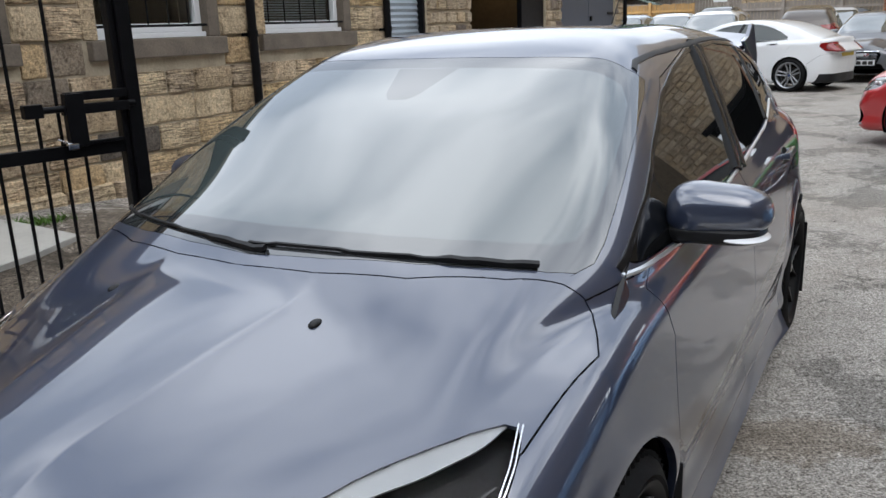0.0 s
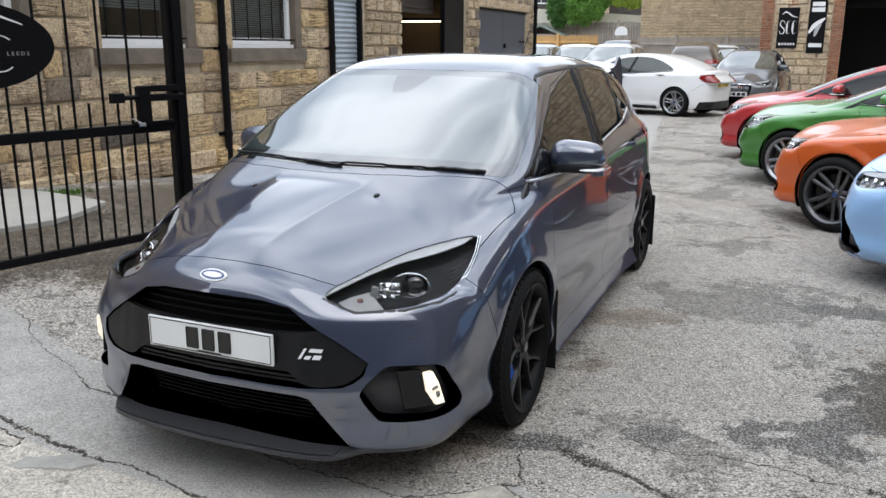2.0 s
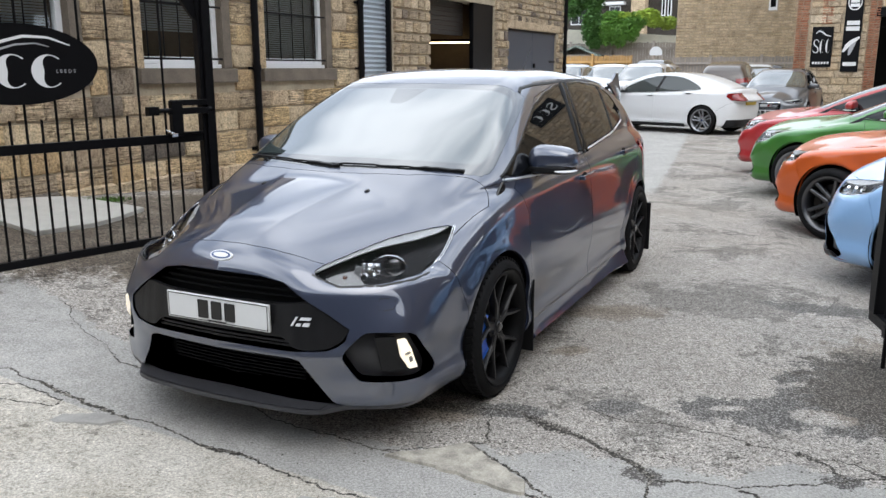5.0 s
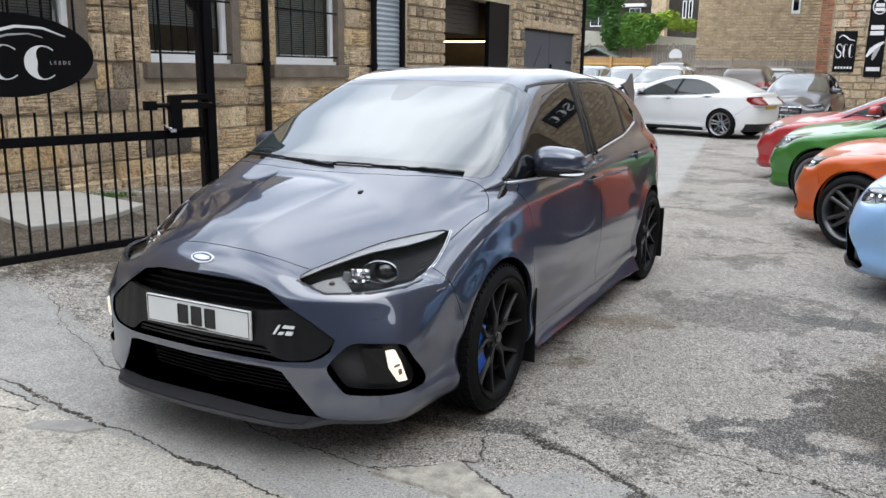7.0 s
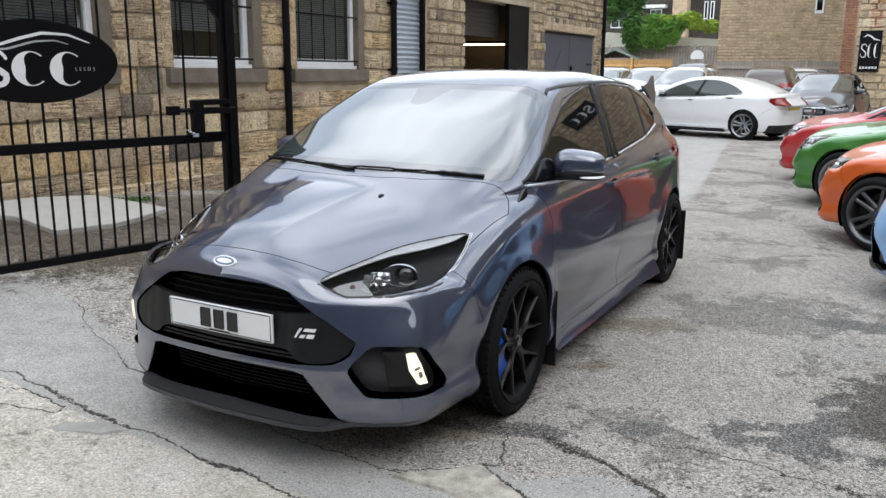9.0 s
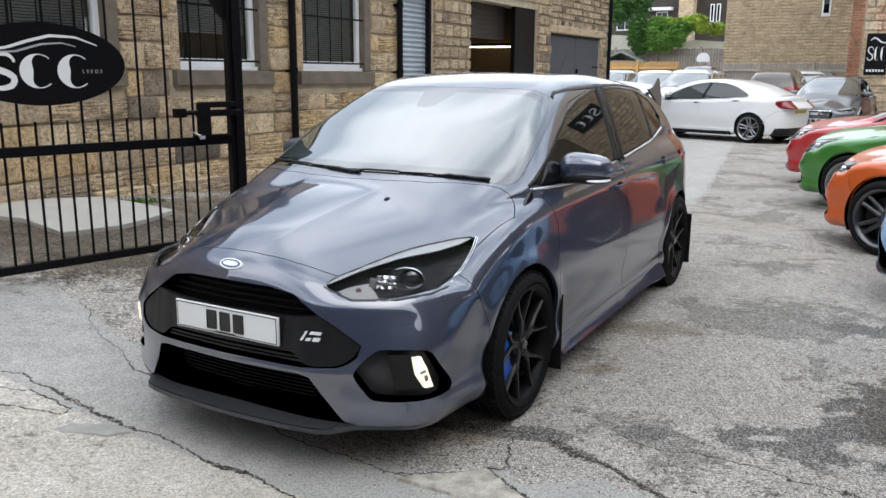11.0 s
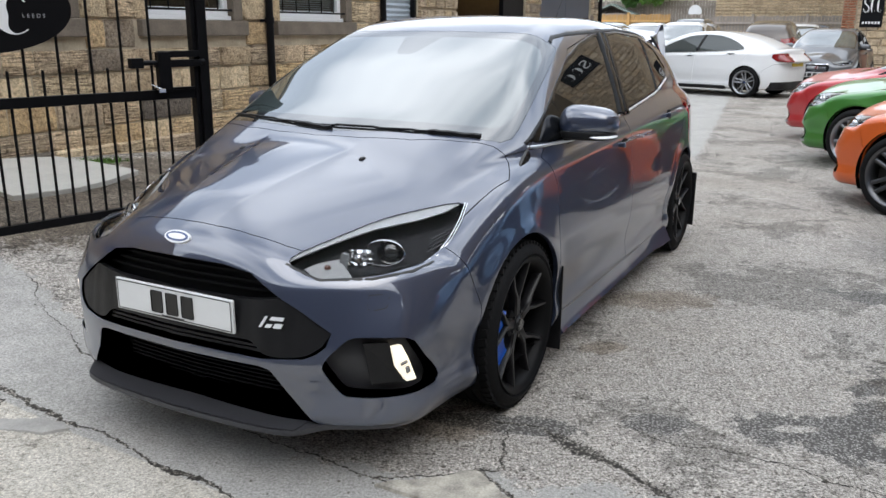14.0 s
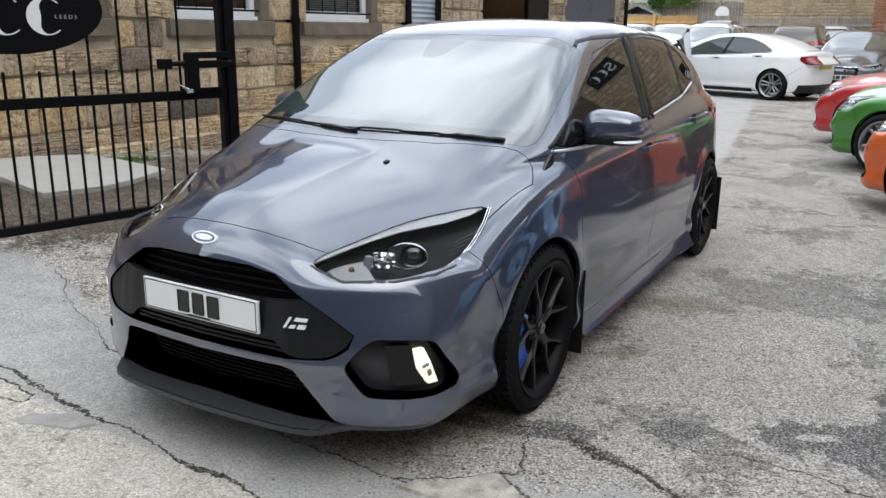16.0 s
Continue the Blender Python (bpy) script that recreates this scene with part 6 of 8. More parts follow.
for q in (1, -1):
    # daylight lamp in its dark pocket
    pts = [(0.714, 0.474), (0.742, 0.474), (0.757, 0.435), (0.774, 0.342), (0.751, 0.344), (0.729, 0.4)]
    bm = bmesh.new()
    lo, hi = [], []
    for y, z in pts:
        p, nn = on_hero((3.0, q * (y + 0.19), z), (-1, -0.2 * q, 0))
        lo.append(bm.verts.new(p - nn * 0.03))
        hi.append(bm.verts.new(p - nn * 0.004))
    bm.faces.new(lo)
    bm.faces.new(hi)
    for j in range(len(pts)):
        k = (j + 1) % len(pts)
        bm.faces.new((lo[j], lo[k], hi[k], hi[j]))
    bmesh.ops.recalc_face_normals(bm, faces=bm.faces[:])
    part("daylight_lamp", bm, "drl", hero, "lit warm white daylight lamp", bevel=0.004)
    for y, z, w, h in ((0.748, 0.412, 0.012, 0.004), (0.756, 0.385, 0.007, 0.011)):
        p, nn = on_hero((3.0, q * (y + 0.19), z), (-1, -0.2 * q, 0))
        part("lamp_cell", boxes((-w, w, -0.008, 0.001, -h, h), m=facing(p - nn * 0.003, nn) @ Matrix.Rotation(0.25 * q, 4, "Y")), "lamp_bowl", hero, bevel=0.002)
    pts = [(0.63, 0.488), (0.709, 0.488), (0.748, 0.342), (0.655, 0.346)]
    bm = bmesh.new()
    lo = [on_hero((3.0, q * (y + 0.19), z), (-1, -0.2 * q, 0)) for y, z in pts]
    a = [bm.verts.new(p - n * 0.04) for p, n in lo]
    b = [bm.verts.new(p - n * 0.012) for p, n in lo]
    bm.faces.new(a)
    bm.faces.new(b)
    for j in range(4):
        k = (j + 1) % 4
        bm.faces.new((a[j], a[k], b[k], b[j]))
    bmesh.ops.recalc_face_normals(bm, faces=bm.faces[:])
    part("lamp_surround", bm, "black_plastic", hero, bevel=0.004)
    # headlamp washer cap
    ringp = []
    for y, z in ((0.628, 0.627), (0.655, 0.627), (0.679, 0.622), (0.682, 0.604), (0.679, 0.587), (0.652, 0.583), (0.63, 0.587), (0.626, 0.605), (0.628, 0.627)):
        ringp.append(Vector((2.0 + 0.2, q * (y + 0.03), z)))
    seal(along(ringp, 40), 0.0016, "rubber_trim", hero, "washer_cap", hero_field, (-1, -0.15 * q, 0))
    # side skirt and mud flaps
    bm = bmesh.new()
    prev = None
    for i in range(31):
        x = -0.92 + 1.84 * i / 30
        p, nn = on_hero((x, q * 1.4, 0.24), (0, -q, 0))
        fl = 0.022 + 0.025 * float(step(np.float64(-x), 0.55, 0.92))
        y = abs(p.y)
        ring = [bm.verts.new(v) for v in ((x, q * (y - 0.08), 0.15), (x, q * (y + fl - 0.01), 0.146), (x, q * (y + fl), 0.158), (x, q * (y + fl - 0.012), 0.178), (x, q * (y - 0.004), 0.262), (x, q * (y - 0.08), 0.26))]
        if prev:
            for j in range(6):
                bm.faces.new((prev[j], prev[(j + 1) % 6], ring[(j + 1) % 6], ring[j]))
        else:
            bm.faces.new(ring)
        prev = ring
    bm.faces.new(prev)
    bmesh.ops.recalc_face_normals(bm, faces=bm.faces[:])
    part("side_skirt", bm, "stealth", hero, smooth=True)
    for x0, zt in ((0.93, 0.46), (-1.715, 0.46)):
        bm = boxes((x0, x0 + 0.008, q * 0.74 - 0.115, q * 0.74 + 0.115, 0.085, zt))
        part("mud_flap", bm, "black_plastic", hero, "black mud flap", bevel=0.003)
    # roof joint strips
    seal(along([Vector((0.45, q * 0.566, 1.2)), Vector((0.4, q * 0.553, 1.2)), Vector((-0.3, q * 0.545, 1.2)), Vector((-1.0, q * 0.52, 1.2)), Vector((-1.6, q * 0.46, 1.2))], 40), 0.012, "rubber_trim", hero, "roof_strip", hero_field, (0, 0, -1))
    # bonnet washer jets
    p, nn = on_hero((1.574, q * 0.286, 1.5), (0, 0, -1))
    bm = bmesh.new()
    bmesh.ops.create_uvsphere(bm, u_segments=16, v_segments=8, radius=1)
    bmesh.ops.transform(bm, matrix=Matrix.Translation(p) @ Matrix.Diagonal((0.02, 0.012, 0.01, 1)), verts=bm.verts[:])
    part("washer_jet", bm, "black_plastic", hero, smooth=True)
    # tall end plates of the rear wing
    bm = bmesh.new()
    slab(bm, [(-1.55, 1.375), (-1.68, 1.395), (-1.8, 1.452), (-1.86, 1.455), (-1.9, 1.3), (-1.84, 1.2), (-1.7, 1.3)], 0.02)
    for v in bm.verts:
        v.co.y += q * (0.5 + 0.12 * (1.45 - v.co.z))
    part("wing_end_plate", bm, "stealth", hero, bevel=0.006)

bm = bmesh.new()
prev = None
for x, z in ((-1.5, 1.385), (-1.6, 1.39), (-1.74, 1.415), (-1.85, 1.435), (-1.86, 1.42), (-1.74, 1.39), (-1.58, 1.355)):
    ring = [bm.verts.new((x, y, z - 0.035 * (y / 0.5) ** 2)) for y in np.linspace(-0.5, 0.5, 13)]
    if prev:
        for j in range(12):
            bm.faces.new((prev[j], prev[j + 1], ring[j + 1], ring[j]))
    prev = ring
bmesh.ops.recalc_face_normals(bm, faces=bm.faces[:])
part("rear_wing", bm, "stealth", hero, "blue-grey roof wing with black underside", smooth=True)

# wipers
edge_x = curve([(0, 1.44), (0.2, 1.42), (0.4, 1.38), (0.585, 1.3), (0.68, 1.22), (0.75, 1.12)])
for y0, y1, lift in ((0.62, -0.02, 0.03), (0.04, -0.66, 0.05)):
    bm = bmesh.new()
    line = []
    for i in range(25):
        f = i / 24
        y = y0 + (y1 - y0) * f
        x = float(edge_x(abs(y))) - lift * (0.25 + 0.75 * f)
        p, nn = on_hero((x, y, 1.6), (0, 0, -1))
        line.append((p, nn))
    prev = None
    for i, (p, nn) in enumerate(line):
        w, h = (0.0035, 0.008) if i > 6 else (0.007, 0.012)
        tt = (line[min(i + 1, 24)][0] - line[max(i - 1, 0)][0]).normalized()
        b = tt.cross(nn)
        ring = [bm.verts.new(p + b * w * c + nn * (0.004 + h * k)) for c, k in ((-1, 0), (-0.7, 0.9), (0.7, 0.9), (1, 0))]
        if prev:
            for j in range(4):
                bm.faces.new((prev[j], prev[(j + 1) % 4], ring[(j + 1) % 4], ring[j]))
        else:
            bm.faces.new(ring)
        prev = ring
    bm.faces.new(prev)
    bmesh.ops.recalc_face_normals(bm, faces=bm.faces[:])
    part("wiper", bm, "black_plastic", hero, smooth=True)
bm = bmesh.new()
rod(bm, (-1.05, 0, 1.44), (-1.23, 0, 1.63), 0.0035, 8, 0.002)
rod(bm, (-1.03, 0, 1.435), (-1.06, 0, 1.455), 0.014, 12, 0.007)
part("aerial", bm, "black_plastic", hero, "thin black roof aerial")


# ---- black iron gate ----
GP = Vector((-1.75, 3.75, 0))
GD = Vector((-0.66, -0.75, 0)).normalized()
GATE = Matrix((GD, Vector((-GD.y, GD.x, 0)), Vector((0, 0, 1)))).transposed().to_4x4()
GATE.translation = GP


def iron_gate(name, m, length, label, upper=True):
    g = empty(name, m, label, "gate")
    part("rail", boxes((-0.14, length, -0.022, 0.022, 0.275, 0.325)), "iron", g, bevel=0.004)
    part("rail", boxes((-0.14, length, -0.022, 0.022, 0.975, 1.035)), "iron", g, bevel=0.004)
    part("rail", boxes((-0.14, length, -0.022, 0.022, 2.05, 2.1)), "iron", g, bevel=0.004)
    k = 0
    x = 0.045
    while x < length:
        bm = bmesh.new()
        rod(bm, (x, 0, 0.325), (x, 0, 2.16 if k % 2 else 1.18), 0.0085, 8)
        part("bar", bm, "iron", g)
        x += 0.095
        k += 1
    return g


gate = iron_gate("iron_gate", GATE, 3.4, "tall black iron bar gate standing open")
part("gate_post", boxes((-0.24, -0.172, -0.05, 0.05, -0.1, 2.2)), "iron", gate, bevel=0.006)
part("stile", boxes((-0.17, -0.14, -0.03, 0.03, 0.2, 2.16)), "iron", gate, bevel=0.005)
bm = bmesh.new()
slab(bm, [(-0.14, 1.82), (-0.1, 1.86), (-0.02, 1.97), (0.1, 2.06), (0.25, 2.1), (-0.14, 2.1)], 0.03)
part("brace", bm, "iron", gate)
# latch box, slide bolt and padlock
part("latch_plate", boxes((-0.17, 0.12, 0.03, 0.06, 1.235, 1.275), (-0.17, 0.14, 0.03, 0.07, 1.175, 1.22)), "iron", gate, bevel=0.004)
part("latch_box", boxes((0.045, 0.13, 0.028, 0.075, 1.03, 1.27)), "iron", gate, bevel=0.004)
bm = bmesh.new()
rod(bm, (0.3, 0.055, 1.205), (-0.2, 0.055, 1.205), 0.016, 12)
part("slide_bolt", bm, "iron", gate, smooth=True)
part("bolt_end", boxes((0.23, 0.31, 0.03, 0.08, 1.175, 1.235)), "iron", gate, bevel=0.004)
part("latch_foot", boxes((-0.13, 0.15, 0.02, 0.05, 1.035, 1.05)), "iron", gate, bevel=0.003)
part("padlock", boxes((0.1, 0.15, 0.06, 0.085, 1.02, 1.05)), "chrome", gate, "small silver padlock", bevel=0.005)
bm = bmesh.new()
rod(bm, (0.12, 0.072, 1.045), (0.19, 0.072, 1.075), 0.004, 8)
part("shackle", bm, "chrome", gate)

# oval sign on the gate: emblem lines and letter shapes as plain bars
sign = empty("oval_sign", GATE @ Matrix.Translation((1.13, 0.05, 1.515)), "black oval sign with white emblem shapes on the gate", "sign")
bm = bmesh.new()
slab(bm, [(0.5 * math.cos(a), 0.24 * math.sin(a)) for a in np.linspace(0, 2 * math.pi, 64, endpoint=False)], 0.02)
part("board", bm, "sign_black", sign)


def sign_line(parent, pts, w, mat, y=0.0115):
    bm = bmesh.new()
    prev = None
    line = along([Vector((x, 0, z)) for x, z in pts], 30)
    for i, p in enumerate(line):
        t = (line[min(i + 1, 29)] - line[max(i - 1, 0)]).normalized()
        s = Vector((-t.z, 0, t.x))
        ww = w * (0.3 + 0.7 * math.sin(math.pi * (i + 1) / 31))
        ring = [bm.verts.new(p + s * ww * k + Vector((0, d, 0))) for k, d in ((-1, y - 0.001), (-1, y + 0.001), (1, y + 0.001), (1, y - 0.001))]
        if prev:
            for j in range(4):
                bm.faces.new((prev[j], prev[(j + 1) % 4], ring[(j + 1) % 4], ring[j]))
        prev = ring
    bmesh.ops.recalc_face_normals(bm, faces=bm.faces[:])
    part("emblem_line", bm, mat, parent)


def letter_block(parent, x, z, w, h, mat, y=0.011, way=1):
    """A plain crescent, thick at its back and thin at its tips."""
    bm = bmesh.new()
    prev = None
    for i in range(25):
        a = math.radians(48 + 264 * i / 24)
        t = 0.37 * w * (0.12 + 0.88 * max(-math.cos(a), 0))
        ring = [bm.verts.new((x - way * (w / 2 - d) * math.cos(a), y + e, z + (h / 2 - d * 0.6) * math.sin(a))) for d, e in ((0, -0.001), (0, 0.001), (t, 0.001), (t, -0.001))]
        if prev:
            for k in range(4):
                bm.faces.new((prev[k], prev[(k + 1) % 4], ring[(k + 1) % 4], ring[k]))
        prev = ring
    bmesh.ops.recalc_face_normals(bm, faces=bm.faces[:])
    part("emblem_crescent", bm, mat, parent)


sign_line(sign, [(0.42, 0.075), (0.2, 0.09), (0.08, 0.13), (-0.05, 0.165), (-0.2, 0.16), (-0.33, 0.115)], 0.009, "sign_white")
sign_line(sign, [(0.36, 0.06), (0.15, 0.07), (0.0, 0.115), (-0.12, 0.125), (-0.2, 0.105)], 0.006, "sign_grey")
bend = [(0.066, 0.05), (0.058, 0.075), (0.035, 0.093), (0.0, 0.098), (-0.036, 0.09), (-0.056, 0.066), (-0.056, 0.04), (-0.036, 0.018), (0.0, 0.002), (0.036, -0.014), (0.058, -0.036), (0.06, -0.064), (0.04, -0.088), (0.0, -0.098), (-0.036, -0.092), (-0.06, -0.074), (-0.07, -0.046)]
sign_line(sign, [(0.235 - u * 1.15, v - 0.04) for u, v in bend], 0.019, "sign_white")
for x in (0.03, -0.185):
    letter_block(sign, x, -0.04, 0.21, 0.2, "sign_white")


def word(parent, text, size, m, mat, thick=0.0006):
    """Flat lettering as one mesh."""
    cu = bpy.data.curves.new("word", "FONT")
    cu.body, cu.size, cu.extrude, cu.align_x, cu.space_character = text, size, thick, "CENTER", 1.7
    tmp = bpy.data.objects.new("word", cu)
    me = bpy.data.meshes.new_from_object(tmp)
    bpy.data.objects.remove(tmp)
    me.materials.clear()
    me.materials.append(M[mat])
    ob = new("lettering", me)
    ob.parent = parent
    ob.matrix_local = m
    return ob


FLAT = Matrix(((-1, 0, 0, 0), (0, 0, 1, 0), (0, 1, 0, 0), (0, 0, 0, 1)))
word(sign, "LEEDS", 0.03, Matrix.Translation((-0.29, 0.0125, -0.05)) @ FLAT, "sign_grey")

# the other leaf, folded back at the far side of the entrance
R_AT = Vector((2.38, 1.98, 0))
g2 = empty("iron_gate", Matrix.Translation(R_AT) @ Matrix.Rotation(math.atan2(-0.98, -0.2), 4, "Z"), "black iron gate leaf seen end on", "gate")
part("stile", boxes((-0.0, 0.09, -0.035, 0.035, 0.22, 2.5)), "iron", g2, bevel=0.005)
part("rail", boxes((0.0, 2.4, -0.03, 0.03, 0.17, 0.225)), "iron", g2, bevel=0.004)
part("rail", boxes((0.0, 2.4, -0.022, 0.022, 0.975, 1.035)), "iron", g2, bevel=0.004)
part("rail", boxes((0.0, 2.4, -0.022, 0.022, 2.2, 2.25)), "iron", g2, bevel=0.004)
for k in range(20):
    bm = bmesh.new()
    rod(bm, (0.16 + k * 0.11, 0, 0.22), (0.16 + k * 0.11, 0, 2.3), 0.0085, 8)
    part("bar", bm, "iron", g2)
bm = bmesh.new()
rod(bm, (0.33, -0.045, 0.012), (0.33, -0.045, 0.62), 0.011, 10)
part("drop_bolt", bm, "iron", g2, smooth=True)
part("bolt_guide", boxes((0.305, 0.355, -0.062, -0.02, 0.17, 0.23)), "iron", g2, bevel=0.004)
part("gate_post", boxes((2.4, 2.52, -0.06, 0.06, -0.1, 2.6)), "iron", g2, bevel=0.006)

# pale slab and weeds at the foot of the wall
cz = lambda x, y: float(ground_height(np.float64(x), np.float64(y)))
pts = [(-4.5, 4.8), (-3.94, 5.07), (-3.55, 5.36), (-3.4, 5.46), (-3.0, 5.22), (-2.5, 4.95), (-2.55, 4.5), (-2.64, 4.2), (-2.93, 3.83), (-3.43, 4.19), (-4.4, 4.5)]
bm = bmesh.new()
lo = [bm.verts.new((x, y, cz(x, y) - 0.05)) for x, y in pts]
hi = [bm.verts.new((x, y, cz(x, y) + 0.038)) for x, y in pts]
bm.faces.new(hi)
for i in range(len(pts)):
    j = (i + 1) % len(pts)
    bm.faces.new((lo[i], lo[j], hi[j], hi[i]))
bmesh.ops.recalc_face_normals(bm, faces=bm.faces[:])
M["pale_slab"] = material("pale_concrete", (0.4, 0.385, 0.35), rough=0.85, vary=0.12, scale=3, bump=0.002, bump_scale=90)
tagged(part("concrete_slab", bm, "pale_slab", bevel=0.008), "pale smooth concrete slab at the foot of the wall", "slab", kind="structure")


def ground_patch(pts, mat, label, seed):
    """A thin ragged patch lying on the ground."""
    line = along([Vector((x, y, 0)) for x, y in pts + pts[:1]], 72)[:-1]
    bm = bmesh.new()
    mid = sum(line, Vector()) / len(line)
    hi, lo = [], []
    for p in line:
        out = (p - mid).normalized()
        p = p + out * (noise.noise(p * 14 + Vector((seed, 0, 0))) * 0.02 + noise.noise(p * 50) * 0.008)
        hi.append(bm.verts.new((p.x - out.x * 0.008, p.y - out.y * 0.008, 0.012)))
        lo.append(bm.verts.new((p.x, p.y, -0.004)))
    bm.faces.new(hi)
    for k in range(len(line)):
        j = (k + 1) % len(line)
        bm.faces.new((lo[k], lo[j], hi[j], hi[k]))
    bmesh.ops.recalc_face_normals(bm, faces=bm.faces[:])
    tagged(part("ground_patch", bm, mat), label, "patch", kind="structure")


M["patch_grey"] = material("grey_mortar_patch", (0.32, 0.31, 0.29), rough=0.9, vary=0.25, scale=14, bump=0.003, bump_scale=120)
M["patch_tar"] = material("old_asphalt", (0.1, 0.1, 0.1), rough=0.95, vary=0.6, scale=40, bump=0.006, bump_scale=160)
ground_patch([(-1.72, 1.19), (-1.69, 1.22), (-1.59, 1.21), (-1.49, 1.22), (-1.37, 1.19), (-1.33, 1.14), (-1.41, 1.1), (-1.55, 1.12), (-1.67, 1.14)], "patch_grey", "thin grey mortar patch on pale concrete", 1)
ground_patch([(-2.2, 0.98), (-1.94, 1.0), (-1.87, 1.01), (-1.78, 0.98), (-1.8, 0.94), (-1.9, 0.91), (-2.1, 0.88)], "patch_grey", "thin grey mortar patch on pale concrete", 2)
ground_patch([(-0.6, 0.38), (-0.58, 0.45), (-0.53, 0.43), (-0.47, 0.47), (-0.35, 0.47), (-0.29, 0.42), (-0.25, 0.3), (-0.45, 0.28)], "patch_grey", "thin grey mortar patch on pale concrete", 3)
ground_patch([(-1.66, 1.38), (-1.74, 1.31), (-1.86, 1.29), (-1.98, 1.33), (-1.94, 1.39), (-1.8, 1.44)], "patch_grey", "thin grey mortar patch on pale concrete", 4)
M["patch_sand"] = material("sandy_worn_concrete", (0.36, 0.335, 0.285), rough=0.92, vary=0.55, scale=16, bump=0.003, bump_scale=130)
ground_patch([(-0.2, 0.8), (-0.03, 0.84), (0.15, 0.89), (0.25, 0.72), (0.34, 0.56), (0.33, 0.47), (0.21, 0.54), (0.0, 0.7)], "patch_sand", "pale sandy patch of worn concrete", 5)
edge = along([Vector((-4.2, 2.26, 0)), Vector((-1.9, 0.72, 0)), Vector((-1.2, 0.25, 0)), Vector((13.9, -9.8, 0))], 400)
bm = bmesh.new()
top, low = [], []
for p in edge:
    k = noise.noise(p * 9) * 0.025 + noise.noise(p * 40) * 0.01
    top.append(bm.verts.new((p.x + k * 0.55, p.y + k * 0.83 - 0.012, 0.006)))
    low.append(bm.verts.new((p.x + k * 0.55, p.y + k * 0.83, -0.004)))
far = [bm.verts.new((p.x * 0.6 - 4.0, -9.85, 0.006)) for p in edge]
for k in range(399):
    bm.faces.new((top[k], far[k], far[k + 1], top[k + 1]))
    bm.faces.new((low[k], top[k], top[k + 1], low[k + 1]))
bmesh.ops.recalc_face_normals(bm, faces=bm.faces[:])
tagged(part("road", bm, "patch_tar"), "dark old asphalt road with a ragged edge", "road", kind="structure")

# grit, flakes and dead leaves lying about
rnd = random.Random(12)
verts, faces = [], []
for k in range(520):
    x, y = rnd.uniform(-2.6, 3.2), rnd.uniform(0.2, 6.0)
    if k % 2:
        t_ = rnd.random() * 2.6
        x, y = -0.19 + t_ + rnd.gauss(0, 0.12), 0.98 - 0.17 * t_ + rnd.gauss(0, 0.09)
    r = rnd.uniform(0.002, 0.007) * (1.8 if k % 23 == 0 else 1)
    z = cz(x, y)
    i = len(verts)
    n_ = 5
    for q in range(n_):
        a = 2 * math.pi * q / n_ + rnd.uniform(-0.4, 0.4)
        verts.append((x + r * 1.3 * math.cos(a), y + r * math.sin(a), z - 0.001))
    verts.append((x, y, z + r * rnd.uniform(0.5, 0.9)))
    faces += [(i + q, i + (q + 1) % n_, i + n_) for q in range(n_)]
M["grit"] = material("loose_grit", (0.1, 0.09, 0.075), rough=0.95, vary=0.8, scale=9)
tagged(link_mesh("loose_grit", verts, faces, "grit"), "small dark stones and grit lying on the concrete", "grit", kind="stuff")

rnd = random.Random(5)
verts, faces = [], []
for k in range(190):
    s_, d_ = rnd.gauss(-4.55, 0.1), rnd.gauss(0.62, 0.07)
    p = W0 + AX * s_ + NX * d_
    a, h, w = rnd.uniform(0, 6.28), rnd.uniform(0.02, 0.06), rnd.uniform(0.005, 0.012)
    z = cz(p.x, p.y)
    i = len(verts)
    verts += [(p.x - w * math.cos(a), p.y - w * math.sin(a), z), (p.x + w * math.cos(a), p.y + w * math.sin(a), z), (p.x + rnd.uniform(-0.04, 0.04), p.y + rnd.uniform(-0.04, 0.04), z + h)]
    faces.append((i, i + 1, i + 2))
tagged(link_mesh("weeds", verts, faces, "grass"), "green weeds at the foot of the wall", "weeds", kind="stuff")

# ---- parked cars ----
def variant(**over):
    s = {k: (list(v) if isinstance(v, list) else v) for k, v in HATCH.items()}
    s.update(over)
    return s


def nose_in(spec, s, n, turn, front=True):
    """A car parked across the yard, by the place of its left front (or rear) wheel; turn: degrees off square."""
    d = -NX * math.cos(math.radians(turn)) + AX * math.sin(math.radians(turn))
    left = Vector((-d.y, d.x, 0))
    p = yard(s, n) - d * (spec["wheelbase"] / 2 if front else -spec["wheelbase"] / 2) - left * 0.82
    return Matrix.Translation(p) @ Matrix.Rotation(math.atan2(d.y, d.x), 4, "Z")


PREMIUM = variant(
    wheel=0.318, arch=0.34, track=0.775,
    grille=[(0.02, 0.66), (0.2, 0.66), (0.24, 0.58), (0.2, 0.47), (0.02, 0.47)],
    intake=[(-0.01, 0.38), (0.36, 0.38), (0.44, 0.25), (-0.01, 0.235)],
    fog=[(0.5, 0.28), (0.53, 0.4), (0.6, 0.44), (0.76, 0.42), (0.8, 0.3), (0.78, 0.25)],
    lamp=[(2.13, 0.36, 0.70), (2.1, 0.42, 0.625), (1.99, 0.62, 0.62), (1.87, 0.735, 0.635), (1.74, 0.80, 0.69), (1.68, 0.745, 0.765), (1.8, 0.665, 0.755), (1.98, 0.51, 0.735)],
    dome=0.008, brow=0.655)
